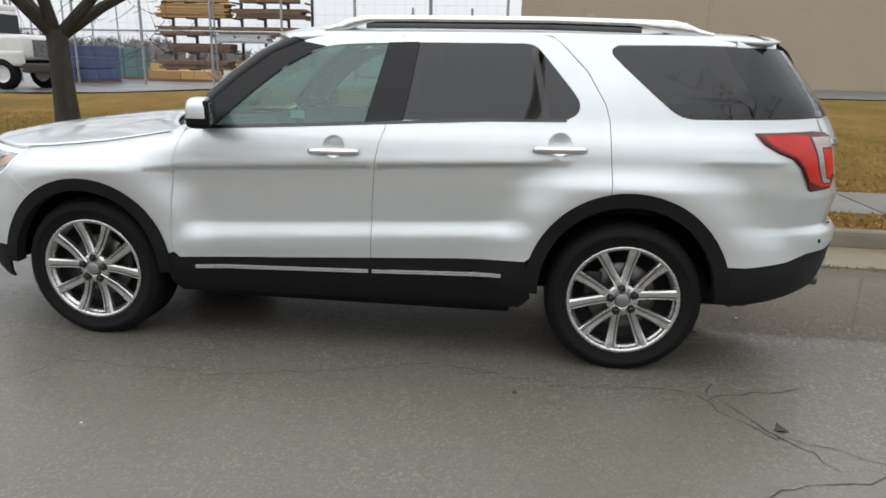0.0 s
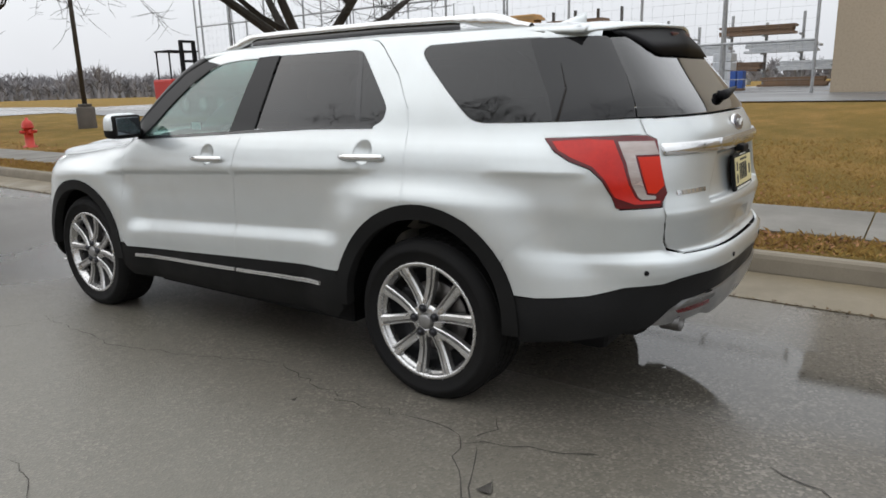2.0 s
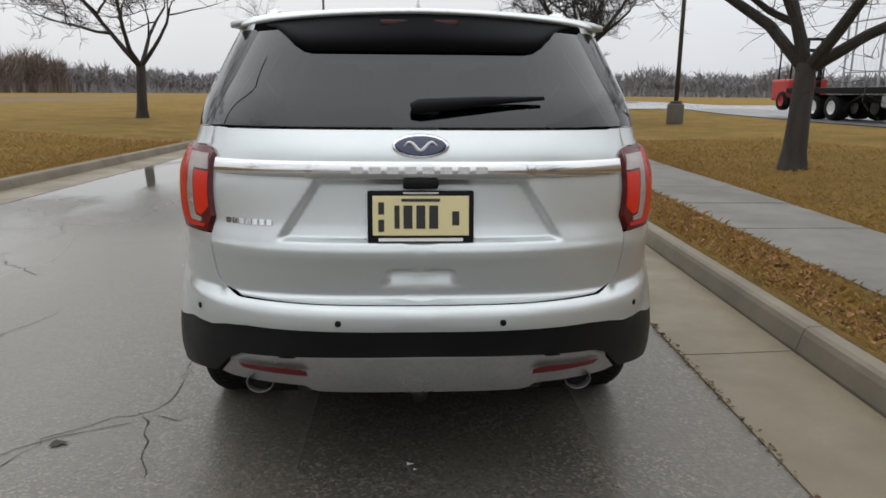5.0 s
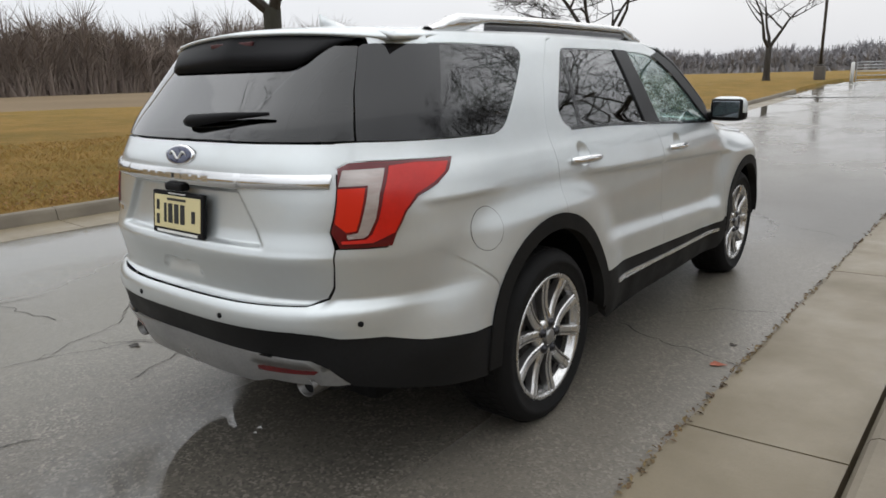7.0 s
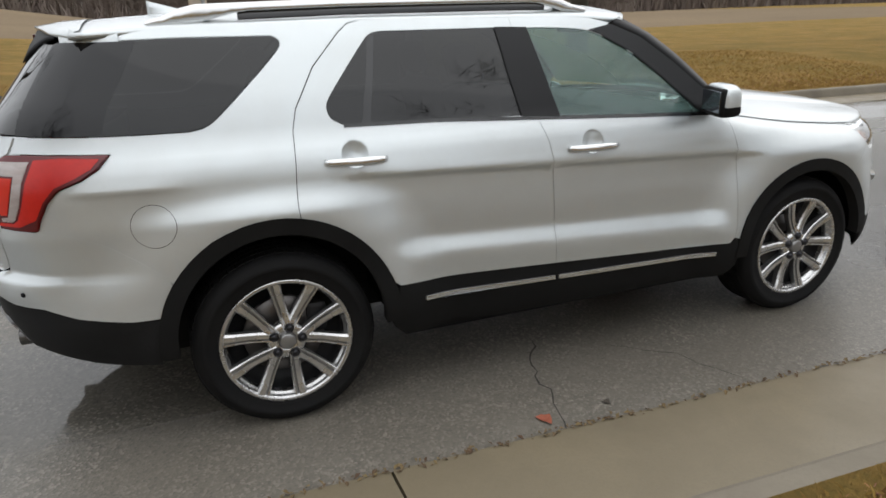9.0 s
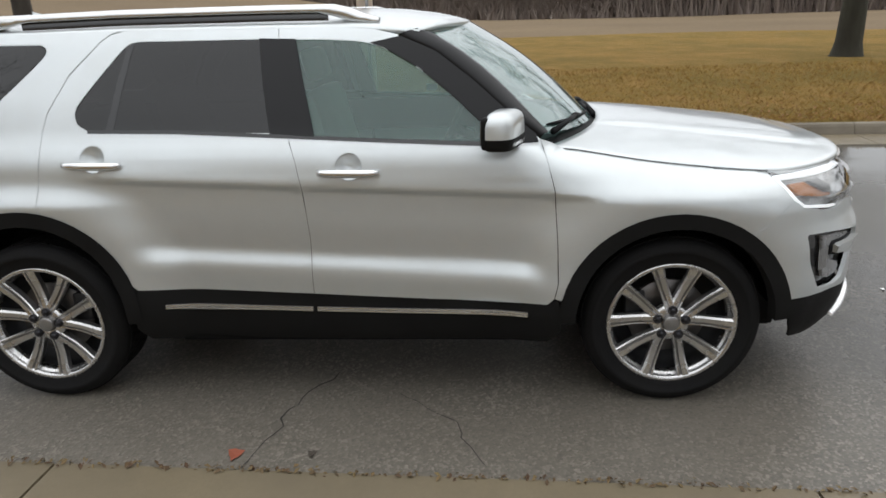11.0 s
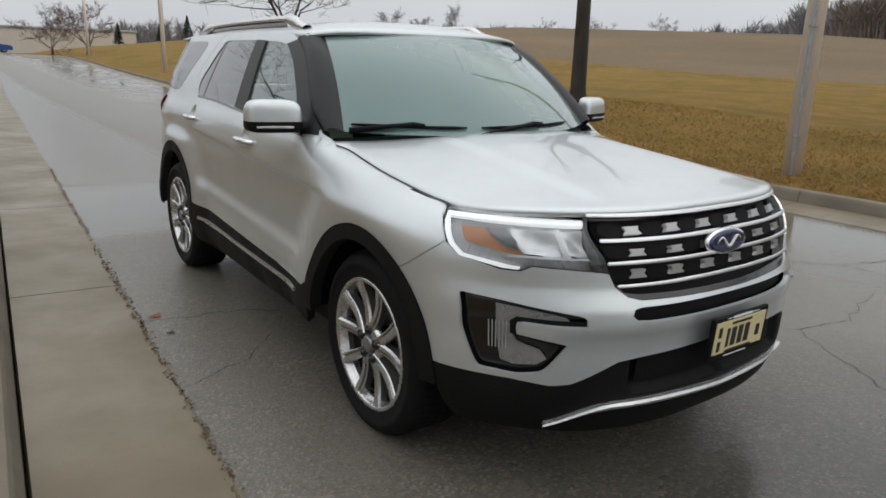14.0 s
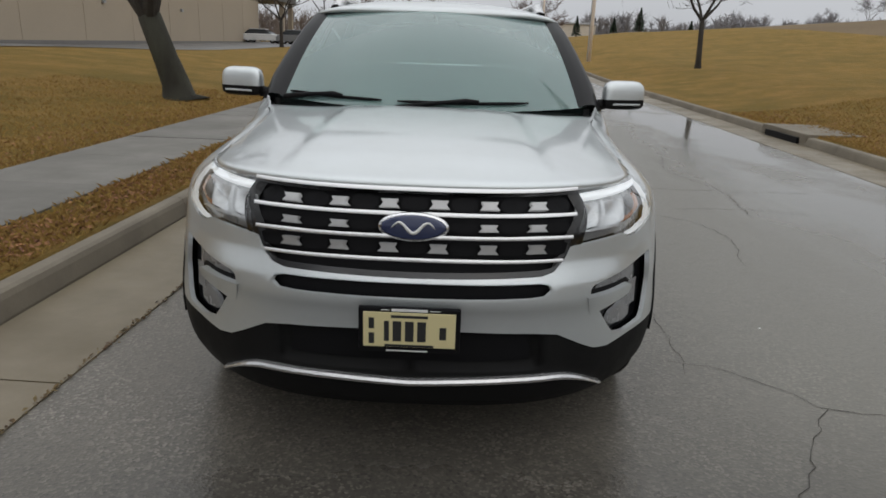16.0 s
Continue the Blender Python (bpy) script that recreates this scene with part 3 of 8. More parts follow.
Y_R, Y_F, ARC = -1.65, 1.45, 1.6
HALF = table([(0.22, 0.88), (0.28, 0.915), (0.34, 0.945), (0.45, 0.962), (0.53, 0.960), (0.64, 0.950), (0.75, 0.946), (0.86, 0.9465), (0.95, 0.949), (1.03, 0.949), (1.08, 0.944),
              (1.13, 0.932), (1.17, 0.915), (1.21, 0.893), (1.25, 0.873), (1.30, 0.852), (1.45, 0.786), (1.60, 0.713), (1.66, 0.678), (1.75, 0.62)])
TAIL = table([(0.22, -2.36), (0.34, -2.47), (0.42, -2.54), (0.50, -2.575), (0.58, -2.59), (0.64, -2.605), (0.68, -2.614), (0.71, -2.613), (0.733, -2.602), (0.748, -2.578), (0.762, -2.560),
              (0.80, -2.567), (0.86, -2.579), (0.897, -2.587), (0.910, -2.588), (0.935, -2.580), (1.0, -2.560), (1.13, -2.545), (1.2, -2.538), (1.29, -2.485), (1.45, -2.355), (1.62, -2.215), (1.75, -2.10)])
NOSE = table([(0.22, 2.34), (0.30, 2.40), (0.40, 2.425), (0.50, 2.43), (0.56, 2.43), (0.62, 2.435), (0.67, 2.445), (0.72, 2.44), (0.76, 2.42), (0.80, 2.40), (0.90, 2.385), (0.98, 2.355),
              (1.03, 2.33), (1.06, 2.30), (1.12, 2.2), (1.3, 1.9)])
TAPER = table([(-2.7, 0.955), (-2.0, 0.962), (-1.2, 0.978), (-0.4, 0.995), (0.3, 1.0), (1.5, 1.0), (2.5, 1.0)])
HOOD_EDGE = table([(0.7, 1.175), (0.95, 1.135), (1.4, 1.062), (1.83, 1.022), (2.4, 1.0)])


def half_width(y, z):
    low = 1 - smooth(1.08, 1.22, z)
    x = HALF(z) * (TAPER(y) + (0.4 - 0.4 * TAPER(y)) * smooth(1.2, 1.4, z))
    # the crease along the doors, and the ledge low on them
    if low > 0 and -1.25 < y < 1.2:
        zc, w = 1.008 - 0.046 * y, smooth(-1.18, -0.9, y) * (1 - smooth(0.86, 1.15, y))
        t = zc - z
        x += w * (0.007 * math.exp(-(t / 0.045) ** 2) if t < 0 else 0.007 - 0.016 * smooth(0, 0.024, t) + 0.009 * smooth(0.05, 0.26, t))
        zb, w = 0.688 - 0.048 * y, smooth(-0.98, -0.80, y) * (1 - smooth(0.78, 0.90, y))
        x += w * (0.020 * smooth(zb + 0.03, zb - 0.055, z) - 0.016 * smooth(zb - 0.06, zb - 0.18, z) - 0.008 * smooth(zb + 0.2, zb + 0.03, z) * smooth(zb - 0.2, zb + 0.01, z))
    if low > 0 and y < -1.6:
        t = 1.075 - z
        x += smooth(-1.68, -1.9, y) * (1 - smooth(-2.08, -2.2, y)) * (0.004 * math.exp(-(t / 0.03) ** 2) if t < 0 else 0.004 - 0.010 * smooth(0, 0.022, t) + 0.006 * smooth(0.03, 0.15, t))
    for c in (-1.43, 1.43):
        r = math.hypot(y - c, (z - 0.40) * 0.98)
        reach = 0.80 + (0.30 * (1 - smooth(0.5, 0.8, z)) if c < 0 and y < c else 0.0)
        x += (0.042 if c > 0 else 0.048) * smooth(reach, 0.50, r) * (1 - smooth(0.93, 1.06, z))
    if y > 0.72:
        top = HOOD_EDGE(y)
        t = min(0.999, max(0.0, (z - (top - 0.17)) / 0.17))
        x -= 0.128 * (1 - math.sqrt(1 - t * t)) * smooth(0.72, 1.05, y)
    return x


def skin(a, z):
    if a < Y_R:
        p, n = min(1.0, (Y_R - a) / ARC) * math.pi / 2, 3.1 if z < 1.2 else 3.1 + 0.5 * smooth(1.2, 1.4, z)
        y = Y_R + (TAIL(z) - Y_R) * math.sin(p) ** (2 / n)
        return Vector((half_width(y, z) * max(0.0, math.cos(p)) ** (2 / n), y, z))
    if a > Y_F:
        p, n = min(1.0, (a - Y_F) / ARC) * math.pi / 2, 2.7
        y = Y_F + (NOSE(z) - Y_F) * math.sin(p) ** (2 / n)
        return Vector((half_width(y, z) * max(0.0, math.cos(p)) ** (2 / n), y, z))
    return Vector((half_width(a, z), a, z))


def skin_normal(a, z):
    h = 0.006
    lo, hi = max(a - h, Y_R - ARC), min(a + h, Y_F + ARC)
    d = (skin(hi, z) - skin(lo, z)).cross(skin(a, z + h) - skin(a, z - h))
    if d.length < 1e-9:
        return Vector((0, 1 if a > 0 else -1, 0))
    d.normalize()
    if d.x < -0.2 or (abs(d.x) <= 0.2 and d.y * a < 0):
        d.negate()
    if a <= Y_R - ARC + 0.004 or a >= Y_F + ARC - 0.004:
        d.x = 0
        d.normalize()
    return d


def S(y, z):
    """A point of the flank, by y."""
    if y < Y_R:
        n = 3.1 if z < 1.2 else 3.1 + 0.5 * smooth(1.2, 1.4, z)
        s = min(1.0, (Y_R - y) / (Y_R - TAIL(z)))
        return (Y_R - ARC * math.asin(s ** (n / 2)) / (math.pi / 2), z)
    if y > Y_F:
        s = min(1.0, (y - Y_F) / (NOSE(z) - Y_F))
        return (Y_F + ARC * math.asin(s ** (2.7 / 2)) / (math.pi / 2), z)
    return (y, z)


def by_x(x, z, sign):
    lo, hi = (Y_F, Y_F + ARC) if sign > 0 else (Y_R - ARC, Y_R)
    for _ in range(40):
        mid = (lo + hi) / 2
        if (skin(mid, z).x > x) == (sign > 0):
            lo = mid
        else:
            hi = mid
    return ((lo + hi) / 2, z)


def F(x, z):
    """A point of the nose, by x."""
    return (Y_F + ARC, z) if x <= 0 else by_x(x, z, 1)


def R(x, z):
    """A point of the tail, by x."""
    return (Y_R - ARC, z) if x <= 0 else by_x(x, z, -1)


def rounded(points, radius, steps=4):
    """Rounds the corners of a closed outline."""
    out, n = [], len(points)
    for i in range(n):
        p, c, q = (Vector(points[(i + k) % n]) for k in (-1, 0, 1))
        a, b = p - c, q - c
        r = min(radius, 0.45 * a.length, 0.45 * b.length)
        s, t = c + a.normalized() * r, c + b.normalized() * r
        for k in range(steps + 1):
            u = k / steps
            out.append(tuple((1 - u) ** 2 * s + 2 * u * (1 - u) * c + u * u * t))
    return out


def shrunk(points, by):
    if not by:
        return points
    pts = [Vector(p) for p in points]
    pts = [p for i, p in enumerate(pts) if (p - pts[i - 1]).length > 1e-5]
    area = sum(pts[i - 1].x * pts[i].y - pts[i].x * pts[i - 1].y for i in range(len(pts)))
    out = []
    for i, c in enumerate(pts):
        a, b = (c - pts[i - 1]).normalized(), (pts[(i + 1) % len(pts)] - c).normalized()
        n = Vector((-a.y - b.y, a.x + b.x))
        n = n.normalized() if n.length > 1e-6 else Vector((-a.y, a.x))
        k = by / max(0.5, n.dot(Vector((-a.y, a.x))))
        out.append(tuple(c + n * (k if area > 0 else -k)))
    return out


def dense(points, step=0.04):
    out = []
    for i, p in enumerate(points):
        q = Vector(points[(i + 1) % len(points)])
        p = Vector(p)
        n = max(1, int((q - p).length / step))
        out += [tuple(p.lerp(q, k / n)) for k in range(n)]
    return out


def inside(p, loops):
    """Even-odd test of a point against closed loops."""
    hit = False
    for loop in loops:
        for i in range(len(loop)):
            (x0, y0), (x1, y1) = loop[i - 1], loop[i]
            if (y0 > p[1]) != (y1 > p[1]) and p[0] < (x1 - x0) * (p[1] - y0) / (y1 - y0) + x0:
                hit = not hit
    return hit


def centred(loop):
    """Points meant for the centre line stay exactly on it."""
    return [(Y_R - ARC if p[0] < Y_R - ARC + 0.006 else Y_F + ARC if p[0] > Y_F + ARC - 0.006 else p[0], p[1]) for p in loop]


def skin_patch(outer, holes=(), off=0.0, flange=0.012, gap=0.0019, da=0.045, dz=0.03, bulge=None, strict=False):
    """Vertices, faces and normals of a piece of skin within an outline in (a, z)."""
    loops = [centred(shrunk(dense(outer, 0.03), gap))] + [centred(shrunk(dense(h, 0.03), -gap)) for h in holes]
    pts, edges = [], []
    for loop in loops:
        k = len(pts)
        pts += loop
        edges += [(k + i, k + (i + 1) % len(loop)) for i in range(len(loop))]
    edge_pts = np.array(pts)
    (x0, z0), (x1, z1) = edge_pts.min(0), edge_pts.max(0)
    for j in range(1, int((z1 - z0) / dz) + 1):
        for i in range(1, int((x1 - x0) / da) + 1):
            p = (x0 + i * da, z0 + j * dz)
            if p[0] < x1 and p[1] < z1 and np.abs((edge_pts - p) / (da, dz)).max(1).min() > 0.45 and inside(p, loops):
                pts.append(p)
    got = delaunay_2d_cdt([Vector(p) for p in pts], edges, [], 0, 1e-5)
    flat, tris = got[0], got[2]

    def place(a, z):
        n = skin_normal(a, z)
        return skin(a, z) + n * (off + (bulge(a, z) if bulge else 0.0)), n

    verts, norms = [], []
    for v in flat:
        p, n = place(v.x, v.y)
        if bulge:
            h = 0.004
            lo, hi = max(v.x - h, Y_R - ARC), min(v.x + h, Y_F + ARC)
            m = (place(hi, v.y)[0] - place(lo, v.y)[0]).cross(place(v.x, v.y + h)[0] - place(v.x, v.y - h)[0])
            if m.length > 1e-9:
                m.normalize()
                n = m if m.dot(n) > 0 else -m
        if v.x <= Y_R - ARC + 1e-4 or v.x >= Y_F + ARC - 1e-4:
            p.x = 0.0
            n.x = 0.0
            n.normalize()
        verts.append(p)
        norms.append(n)
    faces = []
    for t in tris:
        c = sum((flat[i] for i in t), Vector((0, 0))) / len(t)
        if not inside(c, loops):
            continue
        ids = list(t)
        w = (verts[ids[1]] - verts[ids[0]]).cross(verts[ids[2]] - verts[ids[0]])
        faces.append(ids if w.dot(norms[ids[0]] + norms[ids[1]] + norms[ids[2]]) >= 0 else ids[::-1])
    if flange:
        uses = collections.Counter(frozenset((f[i - 1], f[i])) for f in faces for i in range(len(f)))
        extra = {}
        directed = {(f[i - 1], f[i]) for f in faces for i in range(len(f))}
        for p, q in sorted(directed):
            if (uses[frozenset((p, q))] != 1 if strict else (q, p) in directed) or (verts[p].x < 1e-6 and verts[q].x < 1e-6):
                continue
            for v in (p, q):
                if v not in extra:
                    extra[v] = len(verts)
                    verts.append(verts[v] - norms[v] * flange)
                    norms.append(norms[v])
            faces.append([q, p, extra[p], extra[q]])
    return verts, faces, norms


def to_mesh(name, verts, faces, norms, mat, mirror=False):
    if mirror:
        verts = [Vector((-v.x, v.y, v.z)) for v in verts]
        norms = [Vector((-v.x, v.y, v.z)) for v in norms]
        faces = [f[::-1] for f in faces]
    me = bpy.data.meshes.new(name)
    me.from_pydata([tuple(v) for v in verts], [], faces)
    me.materials.append(mat)
    me.polygons.foreach_set("use_smooth", [True] * len(me.polygons))
    me.normals_split_custom_set_from_vertices([tuple(n) for n in norms])
    return me


def panel(name, outer, mat, holes=(), off=0.0, label="", parent=None, whole=False, **more):
    """A body panel: a mirrored pair, or, for whole, one panel across the centre line."""
    v, f, n = skin_patch(outer, holes, off, **more)
    out = []
    if whole:
        k = len(v)
        v2 = v + [Vector((-p.x, p.y, p.z)) for p in v]
        n2 = n + [Vector((-p.x, p.y, p.z)) for p in n]
        f2 = f + [[i + k for i in q][::-1] for q in f]
        out.append(part(name, to_mesh(name, v2, f2, n2, mat), None, parent or car, label))
    else:
        for flip_it in (False, True):
            out.append(part(name, to_mesh(name, v, f, n, mat, flip_it), None, (parent[flip_it] if isinstance(parent, list) else parent) or car, label))
    return out


def pair(name, make, mat, label="", parent=None, smooth=True):
    """Builds a part on the right with make(bm) and mirrors it to the left."""
    out = []
    for k, sx in enumerate((1, -1)):
        bm = bmesh.new()
        make(bm)
        if sx < 0:
            for v in bm.verts:
                v.co.x = -v.co.x
            bmesh.ops.reverse_faces(bm, faces=bm.faces[:])
        out.append(part(name, bm, mat, (parent[k] if isinstance(parent, list) else parent) or car, label, smooth))
    return out


def single(name, make, mat, label="", parent=None, smooth=False):
    bm = bmesh.new()
    make(bm)
    return part(name, bm, mat, parent or car, label, smooth)


def sheet(bm, fn, nu, nv, depth=0.0):
    """A grid of fn(u, v), u from -1 to 1, v from 0 to 1; depth gives it an under side."""
    rows = [[bm.verts.new(fn(-1 + 2 * i / nu, j / nv)) for i in range(nu + 1)] for j in range(nv + 1)]
    fs = []
    for j in range(nv):
        for i in range(nu):
            fs.append(bm.faces.new((rows[j][i], rows[j][i + 1], rows[j + 1][i + 1], rows[j + 1][i])))
    bmesh.ops.recalc_face_normals(bm, faces=fs)
    if depth:
        got = bmesh.ops.extrude_face_region(bm, geom=[f for f in fs])
        for v in got["geom"]:
            if isinstance(v, bmesh.types.BMVert):
                v.co.z -= depth
    return rows


def arch(c, r0, dr, th0, th1, n=14):
    """Points of a wheel arch, from angle th0 to th1 (degrees from the rear, over the top)."""
    out = []
    for i in range(n + 1):
        t = radians(th0 + (th1 - th0) * i / n)
        r = r0 + dr * max(0.0, math.sin(t))
        out.append(S(c - r * math.cos(t), 0.385 + r * math.sin(t)))
    return out


def curved(points, rounds=2):
    """Eases the corners of an open line, keeping its ends."""
    for _ in range(rounds):
        out = [points[0]]
        for p, q in zip(points, points[1:]):
            out += [tuple(a * 0.78 + b * 0.22 for a, b in zip(p, q)), tuple(a * 0.22 + b * 0.78 for a, b in zip(p, q))]
        points = out + [points[-1]]
    return points


REAR_ARCH, FRONT_ARCH = (-1.43, 0.500, 0.038), (1.43, 0.498, 0.0)
# side glass outlines
GLASS_F = [S(*p) for p in ((0.70, 1.180), (0.655, 1.215), (0.50, 1.358), (0.35, 1.478), (0.20, 1.562), (0.10, 1.590), (-0.05, 1.600), (-0.185, 1.604), (-0.165, 1.50), (-0.10, 1.214))]
GLASS_R = [S(*p) for p in ((-0.284, 1.230), (-0.315, 1.42), (-0.338, 1.609), (-0.88, 1.613), (-0.925, 1.606), (-0.96, 1.578), (-1.145, 1.365), (-1.162, 1.325), (-1.150, 1.282), (-1.105, 1.258))]
GLASS_F = curved(GLASS_F[:8]) + GLASS_F[8:]
GLASS_R = GLASS_R[:3] + curved(GLASS_R[3:])
GLASS_Q_EDGE = [(-1.335, 1.612), (-1.303, 1.595), (-1.312, 1.558), (-1.585, 1.318), (-1.635, 1.286), (-1.70, 1.274)]
GLASS_Q_EDGE = curved(GLASS_Q_EDGE)



def ring_at(y, z, r, n=18):
    return [S(y + r * math.cos(k * math.tau / n), z + r * math.sin(k * math.tau / n)) for k in range(n)]


# doors
door_f = panel("front_door", [S(*p) for p in ((0.855, 1.185), (0.885, 1.09), (0.912, 0.98), (0.926, 0.75), (0.930, 0.58), (0.915, 0.515), (0.885, 0.488), (0.40, 0.503), (-0.14, 0.530), (-0.142, 0.80),
               (-0.158, 1.02), (-0.178, 1.12), (-0.205, 1.20), (-0.235, 1.45), (-0.262, 1.652), (0.0, 1.650), (0.15, 1.640), (0.27, 1.612), (0.42, 1.545), (0.58, 1.425), (0.75, 1.275))],
               M_PAINT, [GLASS_F, ring_at(0.052, 1.094, 0.056)], label="silver front door", da=0.05, dz=0.013)
rear_low = arch(*REAR_ARCH, 158, 101, 10)
door_r = panel("rear_door", [S(-0.14, 0.530), S(-0.55, 0.548)] + [S(-0.93, 0.560)] + rear_low + [S(*p) for p in ((-1.332, 0.96), (-1.318, 1.12), (-1.308, 1.25), (-1.285, 1.33), (-1.19, 1.485),
               (-1.06, 1.615), (-1.015, 1.648), (-0.95, 1.660), (-0.262, 1.652), (-0.235, 1.45), (-0.205, 1.20), (-0.178, 1.12), (-0.158, 1.02), (-0.142, 0.80))],
               M_PAINT, [[S(-0.250, 1.233), S(-0.276, 1.42), S(-0.300, 1.609)] + GLASS_R[3:], ring_at(-1.073, 1.138, 0.056)], label="silver rear door", da=0.05, dz=0.013)
# rubber seals in the door gaps
for line in (((-0.14, 0.532), (-0.142, 0.80), (-0.158, 1.02), (-0.178, 1.12), (-0.203, 1.198)), ((0.912, 0.52), (0.930, 0.58), (0.926, 0.75), (0.912, 0.98), (0.886, 1.09), (0.860, 1.17)), ((-1.334, 0.90), (-1.332, 0.96), (-1.318, 1.12), (-1.308, 1.25), (-1.286, 1.332), (-1.19, 1.486), (-1.06, 1.616))):
    panel("door_seal", [S(y - 0.009, z) for y, z in line] + [S(y + 0.009, z) for y, z in reversed(line)], M_BLACK, off=-0.007, flange=0, gap=0, label="black rubber door seal")
# front wing
fender = panel("front_fender", [S(0.915, 0.515), S(0.930, 0.58), S(0.926, 0.75), S(0.912, 0.98), S(0.885, 1.09), S(0.855, 1.185), S(0.90, 1.168)] +
               [S(y, HOOD_EDGE(y) - 0.002) for y in (0.97, 1.1, 1.25, 1.4, 1.55, 1.7, 1.80)] +
               [S(1.86, 0.965), S(1.90, 0.915), S(1.83, 0.858), S(1.77, 0.815)] + arch(*FRONT_ARCH, 126, 14, 16), M_PAINT, label="silver front fender", dz=0.022)
# rear quarter with the roof side
quarter = panel("rear_quarter_panel", arch(*REAR_ARCH, 101, 38, 10) + [S(*p) for p in ((-1.86, 0.742), (-1.95, 0.815), (-2.06, 0.885), (-2.17, 0.928), (-2.28, 0.942), (-2.262, 0.99), (-2.225, 1.055),
                (-2.18, 1.098), (-2.10, 1.128), (-2.035, 1.165), (-1.985, 1.216))] + [S(-2.15, 1.222), R(0.735, 1.226), R(0.70, 1.226), R(0.688, 1.288), S(-2.15, 1.283)] + [S(*p) for p in reversed(GLASS_Q_EDGE)] +
                [S(*p) for p in ((-1.70, 1.617), (-2.02, 1.612), (-2.04, 1.652), (-1.7, 1.662), (-0.95, 1.664), (-1.015, 1.650), (-1.06, 1.617), (-1.19, 1.487), (-1.285, 1.332), (-1.308, 1.25), (-1.318, 1.12), (-1.332, 0.96))],
                M_PAINT, label="silver rear quarter panel", da=0.035, dz=0.02)
# glass
panel("front_side_glass", GLASS_F, M_SIDE_GLASS, off=-0.006, flange=0, gap=-0.004, label="clear green-tinted window")
panel("rear_side_glass", GLASS_R, M_PRIVACY, off=-0.005, flange=0, gap=-0.003, label="dark privacy window")
panel("rear_quarter_glass", [S(*p) for p in GLASS_Q_EDGE] + [S(-2.15, 1.283), R(0.692, 1.290), R(0.628, 1.45), R(0.562, 1.600), S(-2.02, 1.611), S(-1.70, 1.616)], M_PRIVACY, off=0.001, flange=0.004, label="dark wrap-round quarter window")
panel("division_bar", [S(-0.985, 1.255), S(-1.02, 1.255), S(-0.935, 1.600), S(-0.905, 1.612)], M_GLOSS_BLACK, off=-0.003, flange=0.004, gap=0)
panel("quarter_glass_band", [S(-2.005, 1.285), S(-2.15, 1.285), R(0.692, 1.292), R(0.628, 1.45), R(0.562, 1.600), R(0.570, 1.610), S(-2.06, 1.614), S(-2.00, 1.614), S(-1.84, 1.612)], M_BAND, off=0.002, flange=0.002, gap=0.001, label="black band behind the quarter window")
panel("centre_pillar_trim", [S(*p) for p in ((-0.095, 1.212), (-0.288, 1.230), (-0.320, 1.42), (-0.343, 1.612), (-0.185, 1.606), (-0.162, 1.5))], M_PILLAR, off=0.004, flange=0.012, gap=0, label="black centre pillar trim")
panel("belt_moulding", [S(*p) for p in ((0.76, 1.160), (0.2, 1.188), (-0.2, 1.210), (-0.7, 1.236), (-1.10, 1.244), (-1.10, 1.258), (-0.7, 1.250), (-0.2, 1.224), (0.2, 1.202), (0.72, 1.178))], M_GLOSS_BLACK, off=0.004, flange=0.008, gap=0, label="black window moulding")
panel("pillar_trim", [S(*p) for p in ((0.845, 1.172), (0.70, 1.176), (0.655, 1.215), (0.50, 1.358), (0.35, 1.478), (0.20, 1.562), (0.14, 1.583), (0.27, 1.606), (0.42, 1.542), (0.58, 1.422), (0.75, 1.272), (0.835, 1.205))], M_PILLAR, off=0.004, flange=0.014, gap=0, label="dark grey windscreen pillar trim")


def hatch_relief(a, z):
    """The sunk plate bay and the grip pocket."""
    x = skin(a, z).x
    edge = 0.325 + 0.115 * (1.13 - z) / 0.17
    d = -0.024 * smooth(edge + 0.012, edge - 0.018, x) * smooth(0.935, 0.962, z) * (1 - smooth(1.120, 1.140, z))
    w = 0.095 + 0.028 * (0.852 - z) / 0.06
    return d - 0.020 * smooth(w + 0.006, w - 0.008, x) * smooth(0.784, 0.846, z) * (1 - smooth(0.847, 0.855, z))


# tail: bumper cover, hatch, dark lower band
REAR_LINE = [(0.0, 0.656), (0.20, 0.656), (0.56, 0.658), (0.64, 0.650), (0.70, 0.634)]
panel("rear_bumper_cover", arch(*REAR_ARCH, 38, 22, 3) + [S(-2.0, 0.575), S(-2.2, 0.595)] + [R(0.80, 0.628)] + [R(*p) for p in reversed(REAR_LINE)] +
      [R(x, z) for x, z in ((0.0, 0.741), (0.33, 0.742), (0.595, 0.747), (0.656, 0.767), (0.676, 0.806), (0.687, 0.88), (0.69, 0.945))] + [R(0.75, 0.943)] +
      [S(*p) for p in ((-2.28, 0.940), (-2.17, 0.926), (-2.06, 0.883), (-1.95, 0.813), (-1.86, 0.740))], M_PAINT, whole=True, label="silver rear bumper cover", dz=0.02)
hatch = panel("tailgate", [R(x, z) for x, z in ((0.0, 0.745), (0.33, 0.746), (0.592, 0.752), (0.651, 0.771), (0.672, 0.809), (0.684, 0.88), (0.687, 0.944), (0.668, 1.0), (0.664, 1.206), (0.686, 1.226), (0.684, 1.284), (0.35, 1.286), (0.0, 1.286))], M_PAINT, whole=True,
              label="silver tailgate", da=0.014, dz=0.007, bulge=hatch_relief)[0]
